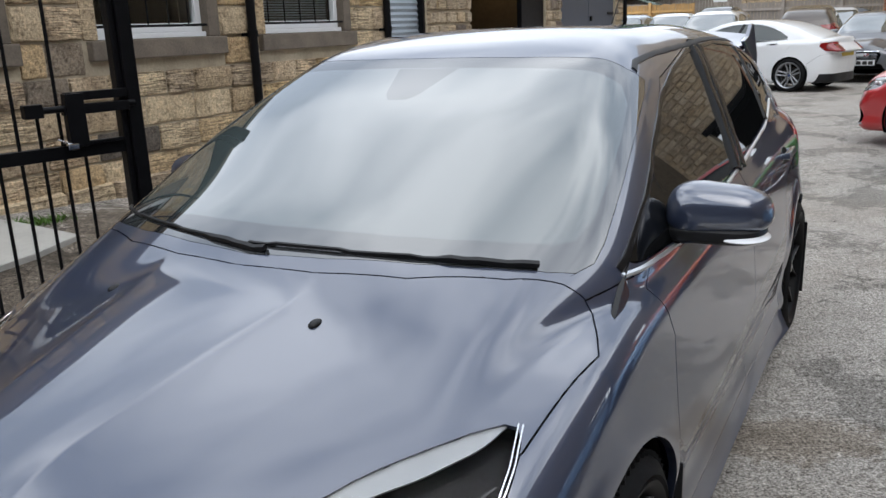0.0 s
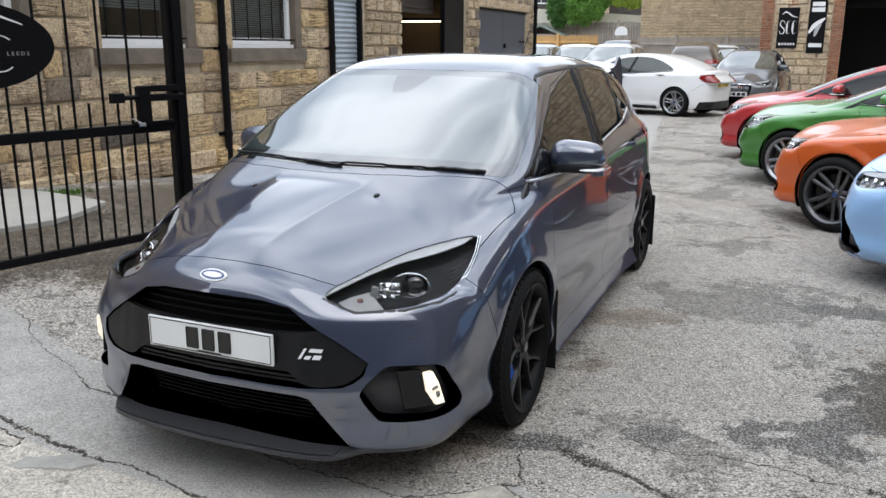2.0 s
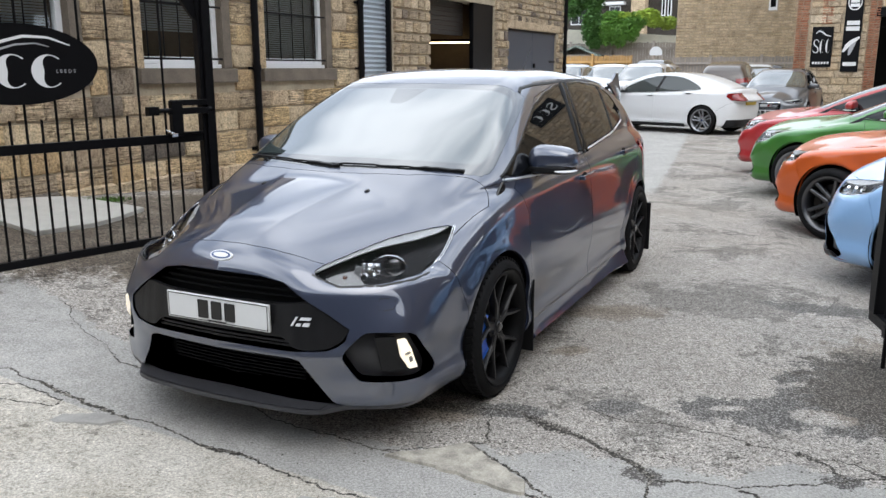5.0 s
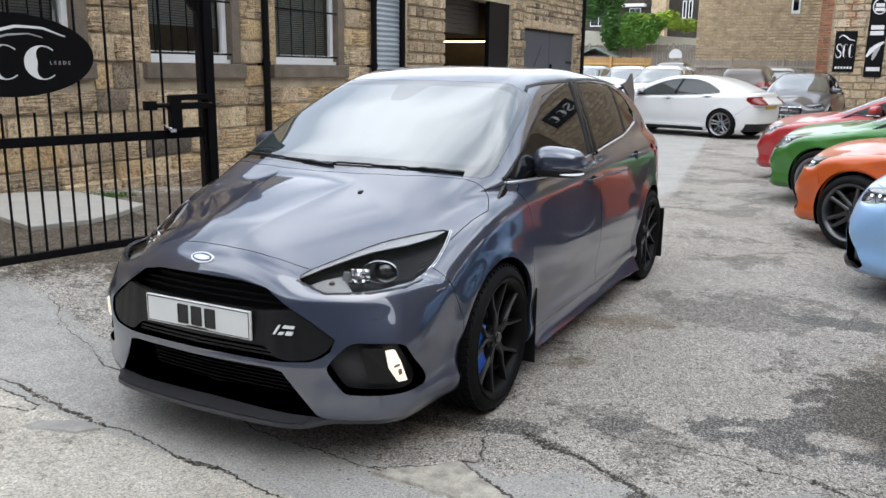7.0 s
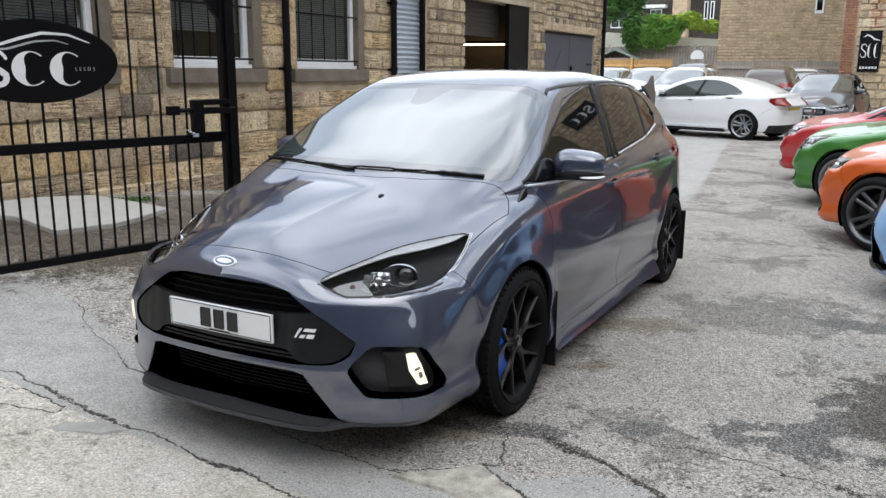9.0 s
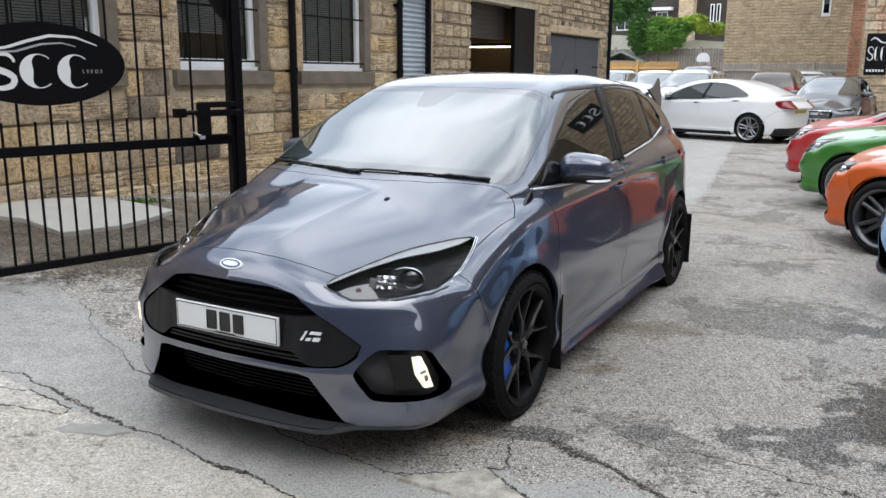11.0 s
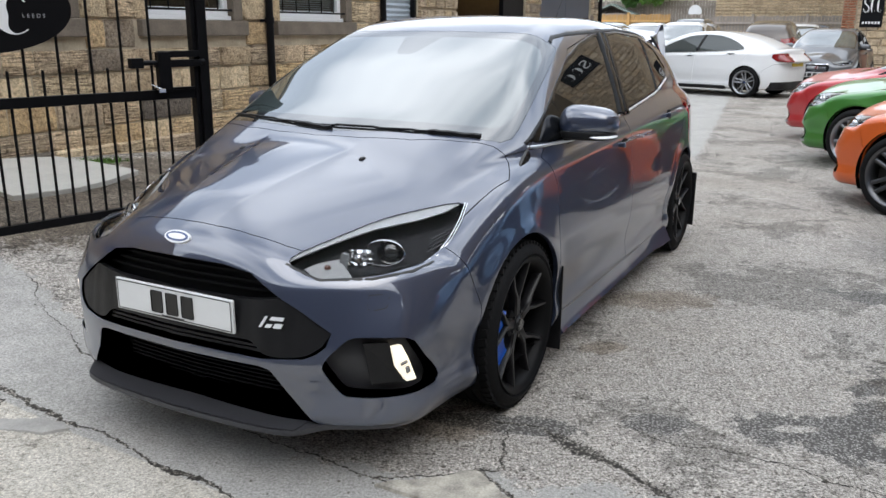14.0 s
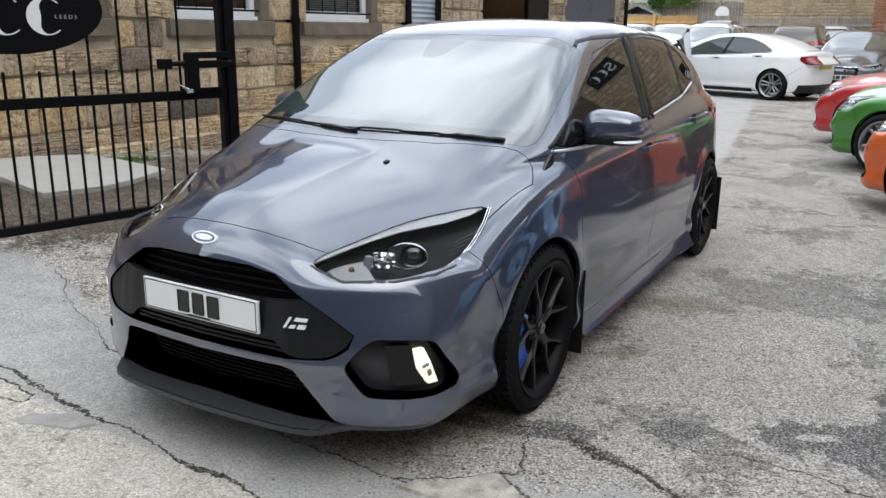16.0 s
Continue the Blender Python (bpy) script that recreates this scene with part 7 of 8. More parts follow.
STAR = variant(
    wheel=0.318, arch=0.338, track=0.775,
    grille=[(-0.01, 0.69), (0.25, 0.68), (0.34, 0.62), (0.3, 0.5), (-0.01, 0.47)],
    intake=[(-0.01, 0.36), (0.34, 0.36), (0.4, 0.24), (-0.01, 0.225)],
    fog=[(0.46, 0.26), (0.5, 0.4), (0.56, 0.43), (0.74, 0.42), (0.79, 0.34), (0.77, 0.25)],
    lamp=[(2.15, 0.42, 0.75), (2.15, 0.44, 0.62), (2.08, 0.56, 0.575), (1.93, 0.71, 0.6), (1.8, 0.785, 0.68), (1.64, 0.745, 0.8), (1.8, 0.655, 0.8), (2.0, 0.53, 0.785)],
    roof=[(2.6, 0.3), (1.75, 0.85), (1.42, 1.02), (1.1, 1.15), (0.7, 1.29), (0.4, 1.375), (0.1, 1.412), (-0.4, 1.425), (-0.9, 1.4), (-1.4, 1.33), (-1.72, 1.26), (-1.9, 1.18), (-2.1, 1.02), (-2.2, 0.8), (-2.6, 0.2)],
    dome=0.01, brow=0.65)
SPORT = variant(
    wheel=0.325, arch=0.35, brow=0.645,
    grille=[(-0.01, 0.62), (0.36, 0.61), (0.42, 0.55), (0.38, 0.44), (-0.01, 0.42)],
    intake=[(-0.01, 0.35), (0.42, 0.35), (0.48, 0.25), (-0.01, 0.235)],
    fog=[(0.56, 0.24), (0.6, 0.42), (0.66, 0.5), (0.7, 0.5), (0.76, 0.38), (0.84, 0.24), (0.8, 0.2), (0.6, 0.2)],
    lamp=[(2.14, 0.42, 0.70), (2.12, 0.46, 0.63), (2.02, 0.62, 0.615), (1.9, 0.735, 0.64), (1.75, 0.81, 0.69), (1.6, 0.745, 0.775), (1.78, 0.665, 0.76), (1.98, 0.53, 0.735)])
COUPE = variant(
    wheel=0.325, arch=0.345,
    roof=[(2.6, 0.3), (1.75, 0.82), (1.3, 1.0), (1.0, 1.12), (0.6, 1.27), (0.3, 1.355), (0.0, 1.395), (-0.4, 1.4), (-0.8, 1.365), (-1.2, 1.27), (-1.5, 1.16), (-1.75, 1.06), (-1.95, 0.98), (-2.15, 0.85), (-2.6, 0.2)],
    top=[(2.5, 0.52), (2.35, 0.64), (2.24, 0.745), (2.16, 0.79), (2.0, 0.835), (1.8, 0.88), (1.56, 0.925), (1.3, 0.965), (0.9, 0.975), (0.5, 0.985), (0, 0.995), (-0.7, 1.02), (-1.3, 1.045), (-1.7, 1.05), (-2.0, 1.04), (-2.3, 1.0)],
    glass=[(0.95, 0.905), (0.76, 1.03), (0.5, 1.15), (0.25, 1.25), (0.0, 1.305), (-0.3, 1.32), (-0.6, 1.3), (-0.85, 1.24), (-1.05, 1.15), (-1.2, 1.06), (-1.22, 1.02), (-0.8, 0.985), (-0.2, 0.95), (0.4, 0.925)],
    screen=[(1.34, 0), (1.31, 0.3), (1.23, 0.55), (1.14, 0.675), (1.07, 0.71), (0.8, 0.665), (0.42, 0.585), (0.16, 0.525), (0.16, 0.45), (0.23, 0.25), (0.26, 0)],
    tail_lamp=[(-1.86, 0.93), (-1.84, 0.865), (-1.95, 0.775), (-2.3, 0.75), (-2.3, 0.9), (-2.04, 0.945)],
    fog=[], inner=None, dome=0.006, brow=0.64)
SALOON = variant(top=COUPE["top"], lamp=PREMIUM["lamp"], grille=[(-0.01, 0.66), (0.3, 0.66), (0.36, 0.6), (0.28, 0.36), (-0.01, 0.34)], fog=[(0.5, 0.28), (0.53, 0.4), (0.76, 0.4), (0.78, 0.28)], dome=0.006, brow=0.64)

parked = "cars parked in the yard"
blue_car, blue_field = build_car("parked_car", SPORT, "blue_paint", nose_in(SPORT, 1.15, 2.69, 30), "pale blue hatchback with black and red bumper trim", rim="rim_black", glass="glass_wind", group=parked, squash=(0.92, 0.94, 0.15))
orange_car, orange_field = build_car("parked_car", PREMIUM, "orange_paint", nose_in(PREMIUM, 3.2, 2.12, 31), "glossy orange hatchback with grey split-spoke wheels", rim="rim_grey", glass="glass_wind", group=parked, squash=(0.72, 0.93, 0.5))
green_car, green_field = build_car("parked_car", STAR, "green_paint", nose_in(STAR, 5.45, 1.72, 28), "metallic green hatchback parked nose out", glass="glass_wind", group=parked, squash=(0.84, 0.95, 0.4))
red_car, red_field = build_car("parked_car", STAR, "red_paint", nose_in(STAR, 7.5, 1.34, 27), "bright red hatchback parked nose out", glass="glass_wind", group=parked, squash=(0.84, 0.95, 0.4))
white_car, white_field = build_car("parked_car", COUPE, "white_paint", nose_in(COUPE, 14.8, -0.85, 18, False), "white two-door coupe parked across the yard", group=parked, glass="glass_wind")


def facing_camera(x, y, dx, dy):
    return Matrix.Translation((x, y, 0)) @ Matrix.Rotation(math.atan2(dy, dx), 4, "Z")


saloon_car, saloon_field = build_car("parked_car", SALOON, "grey_paint", facing_camera(9.6, 19.9, -0.54, -0.84), "dark grey saloon with chrome-edged grille", group=parked, glass="glass_wind")
far_cars = [
    (6.6, 22.6, -0.42, -0.9, "white_paint", SALOON, 1.1, "white saloon in the back row"),
    (6.2, 25.6, -0.4, -0.9, "white_paint", HATCH, 1.1, "white hatchback near the facade"),
    (8.6, 29.0, -0.45, -0.89, "dark_paint", HATCH, 1.22, "dark tall hatchback by the fence"),
    (8.0, 26.2, -0.42, -0.9, "silver_paint", SALOON, 1.1, "pale silver saloon in the back row"),
    (9.5, 23.6, 0.44, 0.9, "brown_paint", HATCH, 1.14, "dark brown estate seen from behind"),
    (11.6, 26.8, -0.45, -0.89, "white_paint", SALOON, 1.1, "white saloon by the fence"),
    (12.6, 28.0, 0.8, -0.5, "dark_paint", SALOON, 1.1, "black car by the weathered fence"),
    (4.6, 24.6, -0.45, -0.9, "silver_paint", SALOON, 1.1, "silver car at the end of the facade"),
]
for x, y, dx, dy, colour, sp, zs, lab in far_cars:
    build_car("parked_car", sp, colour, facing_camera(x, y, dx, dy) @ Matrix.Diagonal((1, 1, zs, 1)), lab, detail=0, group=parked, glass="glass_wind")

# trims that set single cars apart
def shorter(ob, squash):
    for v in ob.data.vertices:
        if v.co.x > 1.7:
            v.co.x = 1.7 + (v.co.x - 1.7) * squash[0]
        if v.co.z > 0.62:
            v.co.z = 0.62 + (v.co.z - 0.62) * squash[1]


def trim(car, field, squash, name, y0, y1, z0, z1, mat, proud=0.01, slope=0.0, label=""):
    """A strip on the nose, on both sides of the car; slope lifts its outer end."""
    for q in (1, -1):
        ob = strip_on(name, q * y0, q * y1, lambda y: (z0 + slope * (y - y0), z1 + slope * (y - y0)), mat, -proud, proud + 0.02, car, 14, label, field)
        shorter(ob, squash)


SQ = (0.84, 0.94)
for car, field in ((green_car, green_field), (red_car, red_field)):
    trim(car, field, SQ, "chin_strip", 0.0, 0.44, 0.2, 0.222, "rim_silver", 0.014, 0.0, "silver chin strip")
    trim(car, field, SQ, "chin_strip", 0.44, 0.76, 0.2, 0.222, "rim_silver", 0.014, 0.1, "silver chin strip")
    trim(car, field, SQ, "grille_bar", 0.05, 0.3, 0.57, 0.592, "rim_silver", -0.012)
    ob = strip_on("grille_badge", -0.05, 0.05, lambda y: (0.55, 0.64), "chrome", -0.004, 0.03, car, 8, "round silver badge", field)
    shorter(ob, SQ)
trim(orange_car, orange_field, (0.72, 0.91), "bumper_trim", 0.5, 0.53, 0.24, 0.44, "rim_silver", 0.008)
trim(orange_car, orange_field, (0.72, 0.91), "grille_frame", 0.03, 0.05, 0.48, 0.65, "chrome", 0.004)
trim(orange_car, orange_field, (0.72, 0.91), "grille_frame", 0.225, 0.24, 0.48, 0.65, "chrome", 0.004)
SB = (0.92, 0.94)
trim(blue_car, blue_field, SB, "splitter", 0.0, 0.76, 0.2, 0.238, "black_plastic", 0.016, 0.0, "black front splitter")
trim(blue_car, blue_field, SB, "red_lip", 0.0, 0.76, 0.19, 0.199, "red_trim", 0.014, 0.0, "thin red line under the splitter")

# the coupe's dark rear apron and plate
bm = bmesh.new()
prev = None
for i in range(25):
    y = -0.72 + 1.44 * i / 24
    p, nn = onto(white_field, (-3.0, y, 0.34), (1, 0, 0))
    ring = [bm.verts.new((p.x + o, y, z)) for o, z in ((0.1, 0.17), (-0.02, 0.19), (-0.02, 0.33), (0.02, 0.38), (0.12, 0.38))]
    if prev:
        for j in range(5):
            bm.faces.new((prev[j], prev[(j + 1) % 5], ring[(j + 1) % 5], ring[j]))
    else:
        bm.faces.new(ring)
    prev = ring
bm.faces.new(prev)
bmesh.ops.recalc_face_normals(bm, faces=bm.faces[:])
part("rear_apron", bm, "black_plastic", white_car, "black rear apron", smooth=True)
M["plate_yellow"] = material("yellow_acrylic", (0.7, 0.5, 0.08), rough=0.25)
p, nn = onto(white_field, (-3.0, 0, 0.72), (1, 0, 0))
part("number_plate", boxes((p.x - 0.012, p.x + 0.02, -0.26, 0.26, 0.665, 0.775)), "plate_yellow", white_car, "yellow plate with dark bars", bevel=0.004)
for q in (1, -1):
    part("side_sill", boxes((-0.9, 0.9, q * 0.81 - 0.04, q * 0.81 + 0.04, 0.16, 0.235)), "black_plastic", white_car, bevel=0.01)

# the grey saloon's plate, grille bars and badge bar
p, nn = onto(saloon_field, (3.0, 0, 0.42), (-1, 0, 0))
pl = part("number_plate", boxes((p.x - 0.01, p.x + 0.012, -0.26, 0.26, 0.37, 0.48)), "plate", saloon_car, "white plate with dark bars", bevel=0.004)
for y in (-0.16, -0.05, 0.07, 0.18):
    part("plate_bar", boxes((p.x + 0.0122, p.x + 0.014, y - 0.045, y + 0.045, 0.388, 0.462)), "plate_black", pl)
for z in (0.5, 0.53, 0.56, 0.59, 0.62):
    strip_on("grille_slat", -0.28, 0.28, lambda y, z=z: (z - 0.004, z + 0.004), "rim_silver", 0.02, 0.02, saloon_car, 10, "", saloon_field)
strip_on("grille_frame", -0.32, 0.32, lambda y: (0.655, 0.672), "chrome", -0.004, 0.02, saloon_car, 14, "", saloon_field)
strip_on("grille_badge", -0.13, 0.13, lambda y: (0.56, 0.62), "chrome", -0.002, 0.02, saloon_car, 10, "silver badge bar", saloon_field)

# ---- the building across the yard, with its signs ----
RC = Vector((11.91, 24.66, 0))
RB = Matrix((NX, -AX, Vector((0, 0, 1)))).transposed().to_4x4()
RB.translation = RC                                   # local x along the front, y towards the yard
# carried up to 11.5 m, out of view, so that side windows reflect stone
rb = tagged(part("wall_right", boxes((0.02, 2.42, -0.5, -0.02, -0.2, 11.5), (2.42, 6.0, -0.5, -0.02, 3.3, 11.5), (6.0, 12.0, -0.5, -0.02, -0.2, 11.5), (0.02, 0.4, -9, -0.5, -0.2, 11.5), m=RB), "mortar"), "sandstone and red brick building front", "wall", kind="structure")
# black sheets stand for the shade inside the opening
part("doorway", boxes((2.3, 6.1, -2.6, -2.5, -0.1, 3.4), (2.42, 6.0, -0.45, -0.35, 2.75, 3.3), m=RB), "mesh_black", rb)
part("lintel", boxes((2.3, 6.1, -0.3, 0.02, 3.05, 3.32), m=RB), "iron", rb)


def course_blocks(parent, name, mat, x0, x1, z0, z1, hs, ws, m, proud=0.03, holes=(), seed=1, one_mesh=False):
    """Coursed stones with recessed joints, each a piece of its own (or joined where they are far)."""
    r = random.Random(seed)
    z, verts, faces = z0, [], []
    while z < z1 - 0.05:
        h = min(r.uniform(*hs), z1 - z)
        x = x0 - r.uniform(0, 0.1)
        while x < x1:
            w = r.uniform(*ws)
            a, b = max(x, x0), min(x + w, x1)
            x += w
            for ha, hb, hz0, hz1 in holes:
                if z + h > hz0 + 0.02 and z < hz1 - 0.02:
                    if a >= ha and b <= hb:
                        a = b
                    elif a < ha < b:
                        b = ha if ha - a > hb - ha or b <= hb else b
                        b = min(b, ha)
                    elif a < hb < b:
                        a = hb
            if b - a < 0.04:
                continue
            yield a, b, z, z + h
        z += h


def stone_mesh(seed):
    """A unit stone, one metre each way, with worn edges and an uneven face."""
    r = random.Random(seed)
    us, vs = (0, 0.02, 0.3, 0.62, 0.98, 1), (0, 0.04, 0.45, 0.96, 1)
    verts, faces = [], []
    for v in vs:
        for u in us:
            rim = u in (0, 1) or v in (0, 1)
            verts.append((u - 0.5 + r.uniform(-0.012, 0.012), 0.0 if rim else 0.75 + r.uniform(-0.2, 0.28), v - 0.5 + r.uniform(-0.02, 0.02)))
    n = len(us)
    for j in range(len(vs) - 1):
        for i in range(n - 1):
            a = j * n + i
            faces.append((a, a + n, a + n + 1, a + 1))
    m = bpy.data.meshes.new("stone")
    m.from_pydata(verts, [], faces)
    m.materials.append(M["stone"])
    m.shade_smooth()
    return m


def joined_blocks(name, parent, mat, lots, m, depth, label=""):
    verts, faces = [], []
    r = random.Random(3)
    for a, b, z0, z1 in lots:
        g = 0.009
        i = len(verts)
        y = depth * r.uniform(0.6, 1.2)
        c = min(0.02, (b - a) * 0.2, (z1 - z0) * 0.2)
        verts += [(a + g, 0 - 0.02, z0 + g), (b - g, -0.02, z0 + g), (b - g, -0.02, z1 - g), (a + g, -0.02, z1 - g), (a + g + c, y, z0 + g + c), (b - g - c, y, z0 + g + c), (b - g - c, y, z1 - g - c), (a + g + c, y, z1 - g - c)]
        faces += [(i + 4, i + 7, i + 6, i + 5), (i, i + 4, i + 5, i + 1), (i + 1, i + 5, i + 6, i + 2), (i + 2, i + 6, i + 7, i + 3), (i + 3, i + 7, i + 4, i)]
    ob = link_mesh(name, [m @ Vector(v) for v in verts], faces, mat, parent, label)
    return tagged(ob, kind="stuff")


lots = list(course_blocks(None, "", "", 0.42, 2.1, -0.1, 11.4, (0.2, 0.3), (0.25, 0.55), RB, seed=4)) + list(course_blocks(None, "", "", 6.1, 12, -0.1, 11.4, (0.2, 0.3), (0.25, 0.55), RB, seed=5)) + list(course_blocks(None, "", "", 2.42, 6.1, 3.34, 11.4, (0.2, 0.3), (0.25, 0.55), RB, seed=15))
joined_blocks("stonework", rb, "stone_far", lots, RB, 0.03)
lots = list(course_blocks(None, "", "", 0.02, 0.4, -0.1, 6.4, (0.075, 0.076), (0.2, 0.24), RB, seed=6)) + list(course_blocks(None, "", "", 2.1, 2.42, -0.1, 6.4, (0.075, 0.076), (0.2, 0.24), RB, seed=7)) + list(course_blocks(None, "", "", 0.75, 1.1, 2.85, 6.4, (0.075, 0.076), (0.2, 0.24), RB, seed=8, ))
joined_blocks("brickwork", rb, "brick", lots, RB, 0.034)


def board_sign(x0, x1, z0, z1, label):
    s = empty("wall_sign", RB @ Matrix.Translation(((x0 + x1) / 2, 0.05, (z0 + z1) / 2)), label, "sign")
    part("board", boxes((-(x1 - x0) / 2, (x1 - x0) / 2, -0.015, 0.015, -(z1 - z0) / 2, (z1 - z0) / 2)), "sign_black", s, bevel=0.004)
    return s


s1 = board_sign(0.53, 1.14, 1.52, 2.77, "black wall sign with white emblem shapes")
sign_line(s1, [(0.25, 0.33), (0.1, 0.36), (0.0, 0.45), (-0.1, 0.5), (-0.2, 0.42)], 0.022, "sign_white", 0.017)
sign_line(s1, [(-0.17 + u * 1.15, v * 2.1 + 0.02) for u, v in bend], 0.017, "sign_white", 0.017)
for x in (0.01, 0.18):
    letter_block(s1, x, 0.02, 0.15, 0.42, "sign_white", 0.017, -1)
for k in range(6):
    part("small_bar", boxes((-0.24 + k * 0.085, -0.185 + k * 0.085, 0.0155, 0.018, -0.53, -0.46)), "sign_white", s1)
s2 = board_sign(1.42, 1.92, 1.37, 4.1, "tall black wall banner with white emblem shapes")
bm = bmesh.new()
lathe(bm, [(0.17, 0.016), (0.2, 0.016), (0.2, 0.019), (0.17, 0.019), (0.17, 0.016)], 32)
for v in bm.verts:
    v.co.z = v.co.z * 1.2 + 0.75
part("emblem_ring", bm, "sign_white", s2)
for z, w, h in ((0.79, 0.24, 0.1), (0.66, 0.26, 0.1), (0.13, 0.36, 0.13), (-0.04, 0.38, 0.13), (-1.12, 0.38, 0.12)):
    part("emblem_bar", boxes((-w / 2, w / 2, 0.0155, 0.018, z - h / 2, z + h / 2)), "sign_white", s2)
sign_line(s2, [(-0.22, -0.75), (-0.1, -0.55), (0.05, -0.42), (0.22, -0.3)], 0.07, "sign_white", 0.017)
sign_line(s2, [(-0.05, -0.85), (0.02, -0.6), (0.12, -0.45)], 0.06, "sign_grey", 0.018)

# ---- gable, fences, ivy and houses behind ----
FB = RB.copy()
FB.translation = Vector((10.6, 33.5, 0))
gable = tagged(part("gable_building", boxes((0.12, 9, -6, -0.02, -0.2, 8.5), m=FB), "mortar"), "buff coursed stone gable wall", "building")
holes = [(3.72, 4.1, 3.75, 5.0)]
joined_blocks("stonework", gable, "buff_brick", list(course_blocks(None, "", "", 0.12, 6.5, 0.8, 7.0, (0.11, 0.13), (0.22, 0.5), FB, holes=holes, seed=21)), FB, 0.018)
w = part("window", boxes((3.75, 4.07, -0.01, 0.04, 3.78, 4.95), m=FB), "upvc", gable)
part("pane", boxes((3.81, 4.01, 0.041, 0.045, 3.9, 4.85), m=FB), "glass_dark", w)


def fence(name, m, length, height, mat, label, pitch=0.12, base=0.0):
    f = empty(name, m, label, "fence")
    verts, faces = [], []
    r = random.Random(8)
    k = 0
    while k * pitch < length:
        x, y, h = k * pitch, (0.012 if k % 2 else 0.0), height + r.uniform(-0.02, 0.02)
        i = len(verts)
        for yy in (y, y + 0.016):
            verts += [(x + 0.006, yy, base), (x + pitch - 0.006, yy, base), (x + pitch - 0.006, yy, h), (x + 0.006, yy, h)]
        faces += [(i, i + 1, i + 2, i + 3), (i + 4, i + 7, i + 6, i + 5), (i + 3, i + 2, i + 6, i + 7), (i, i + 3, i + 7, i + 4), (i + 1, i + 5, i + 6, i + 2)]
        k += 1
    tagged(link_mesh("boarding", verts, faces, mat, f), kind="stuff")
    x = 0
    while x < length:
        part("post", boxes((x, x + 0.1, 0.03, 0.13, base, height + 0.08)), mat, f, bevel=0.008)
        x += 1.9
    for z in (base + 0.35, height - 0.25):
        part("rail", boxes((0, length, 0.03, 0.08, z - 0.04, z + 0.04)), mat, f)
    return f


FE = RB.copy()
FE.translation = Vector((9.6, 31.6, 0))
fence("weathered_fence", FE, 7.6, 1.93, "fence_old", "weathered grey timber fence")
FE = RB.copy()
FE.translation = Vector((3.6, 34.4, 0))
fence("timber_fence", FE, 5.45, 2.0, "fence_new", "fresh golden timber fence")
FE = RB.copy()
FE.translation = Vector((5.0, 37.2, 0))
fence("weathered_fence", FE, 8.5, 2.6, "fence_old", "tall weathered board fence on the bank", base=0.0)
FE = RB.copy()
FE.translation = Vector((4.0, 38.4, 0))
bm = boxes((0.0, 9.5, -0.3, 0, 0, 3.1))
for v in bm.verts:
    if v.co.z > 2:
        v.co.z += 0.4 - 0.075 * v.co.x
bmesh.ops.transform(bm, matrix=FE, verts=bm.verts[:])
tagged(part("garden_wall", bm, "render"), "cream rendered garden wall", "wall", kind="structure")
bm = bmesh.new()
lathe(bm, [(0.001, 0.0), (0.27, 0.0), (0.27, 0.04), (0.001, 0.04)], 32)
for v in bm.verts:
    v.co.z = max(v.co.z, -0.1)
bmesh.ops.transform(bm, matrix=Matrix.Translation((9.85, 33.3, 2.13)) @ RB.to_3x3().to_4x4(), verts=bm.verts[:])
dish = tagged(part("round_board", bm, "upvc"), "round white board over the fence", "board")
p = part("pole", boxes((9.82, 9.88, 33.32, 33.38, 0, 2.06)), "fence_old", dish)
shed = empty("garden_shed", RB.copy(), "low shed with pale green roof behind the fence", "shed")
shed.matrix_world = Matrix.Translation((7.2, 36.2, 0)) @ RB.to_3x3().to_4x4()
part("walls", boxes((-0.9, 0.9, -0.8, 0.8, 0, 2.1)), "fence_old", shed)
bm = bmesh.new()
slab(bm, [(-1.1, 2.05), (0.0, 2.5), (1.1, 2.05), (1.05, 2.0), (0.0, 2.43), (-1.05, 2.0)], 2.0)
M["leaf_mid"] = material("green_hedge_leaf", (0.13, 0.28, 0.045), rough=0.5, vary=0.4, scale=2)
M["felt"] = material("pale_green_felt", (0.22, 0.27, 0.24), rough=0.9, vary=0.2, scale=4)
part("roof", bm, "felt", shed)


def leaf_mass(name, mat, centres, count, size, label, category, seed, group=""):
    """Foliage: many small bent leaves round clump centres (place, radii)."""
    r = random.Random(seed)
    verts, faces = [], []
    for _ in range(count):
        (cx, cy, cz_), (rx, ry, rz) = r.choice(centres)
        while True:
            u = Vector((r.uniform(-1, 1), r.uniform(-1, 1), r.uniform(-1, 1)))
            if 0.15 < u.length < 1:
                break
        u = u * (0.6 + 0.4 * r.random())
        p = Vector((cx + u.x * rx, cy + u.y * ry, cz_ + u.z * rz))
        if p.z < 0.05:
            continue
        q = Euler((r.uniform(-0.9, 0.9), r.uniform(-0.9, 0.9), r.uniform(0, 6.28))).to_matrix()
        l_, w_ = size * r.uniform(0.6, 1.3), size * r.uniform(0.35, 0.6)
        i = len(verts)
        verts += [p + q @ Vector(v) for v in ((0, -l_ / 2, 0), (w_ / 2, 0, 0.2 * l_), (0, l_ / 2, 0), (-w_ / 2, 0, 0.2 * l_))]
        faces += [(i, i + 1, i + 2), (i, i + 2, i + 3)]
    return link_mesh(name, verts, faces, mat)


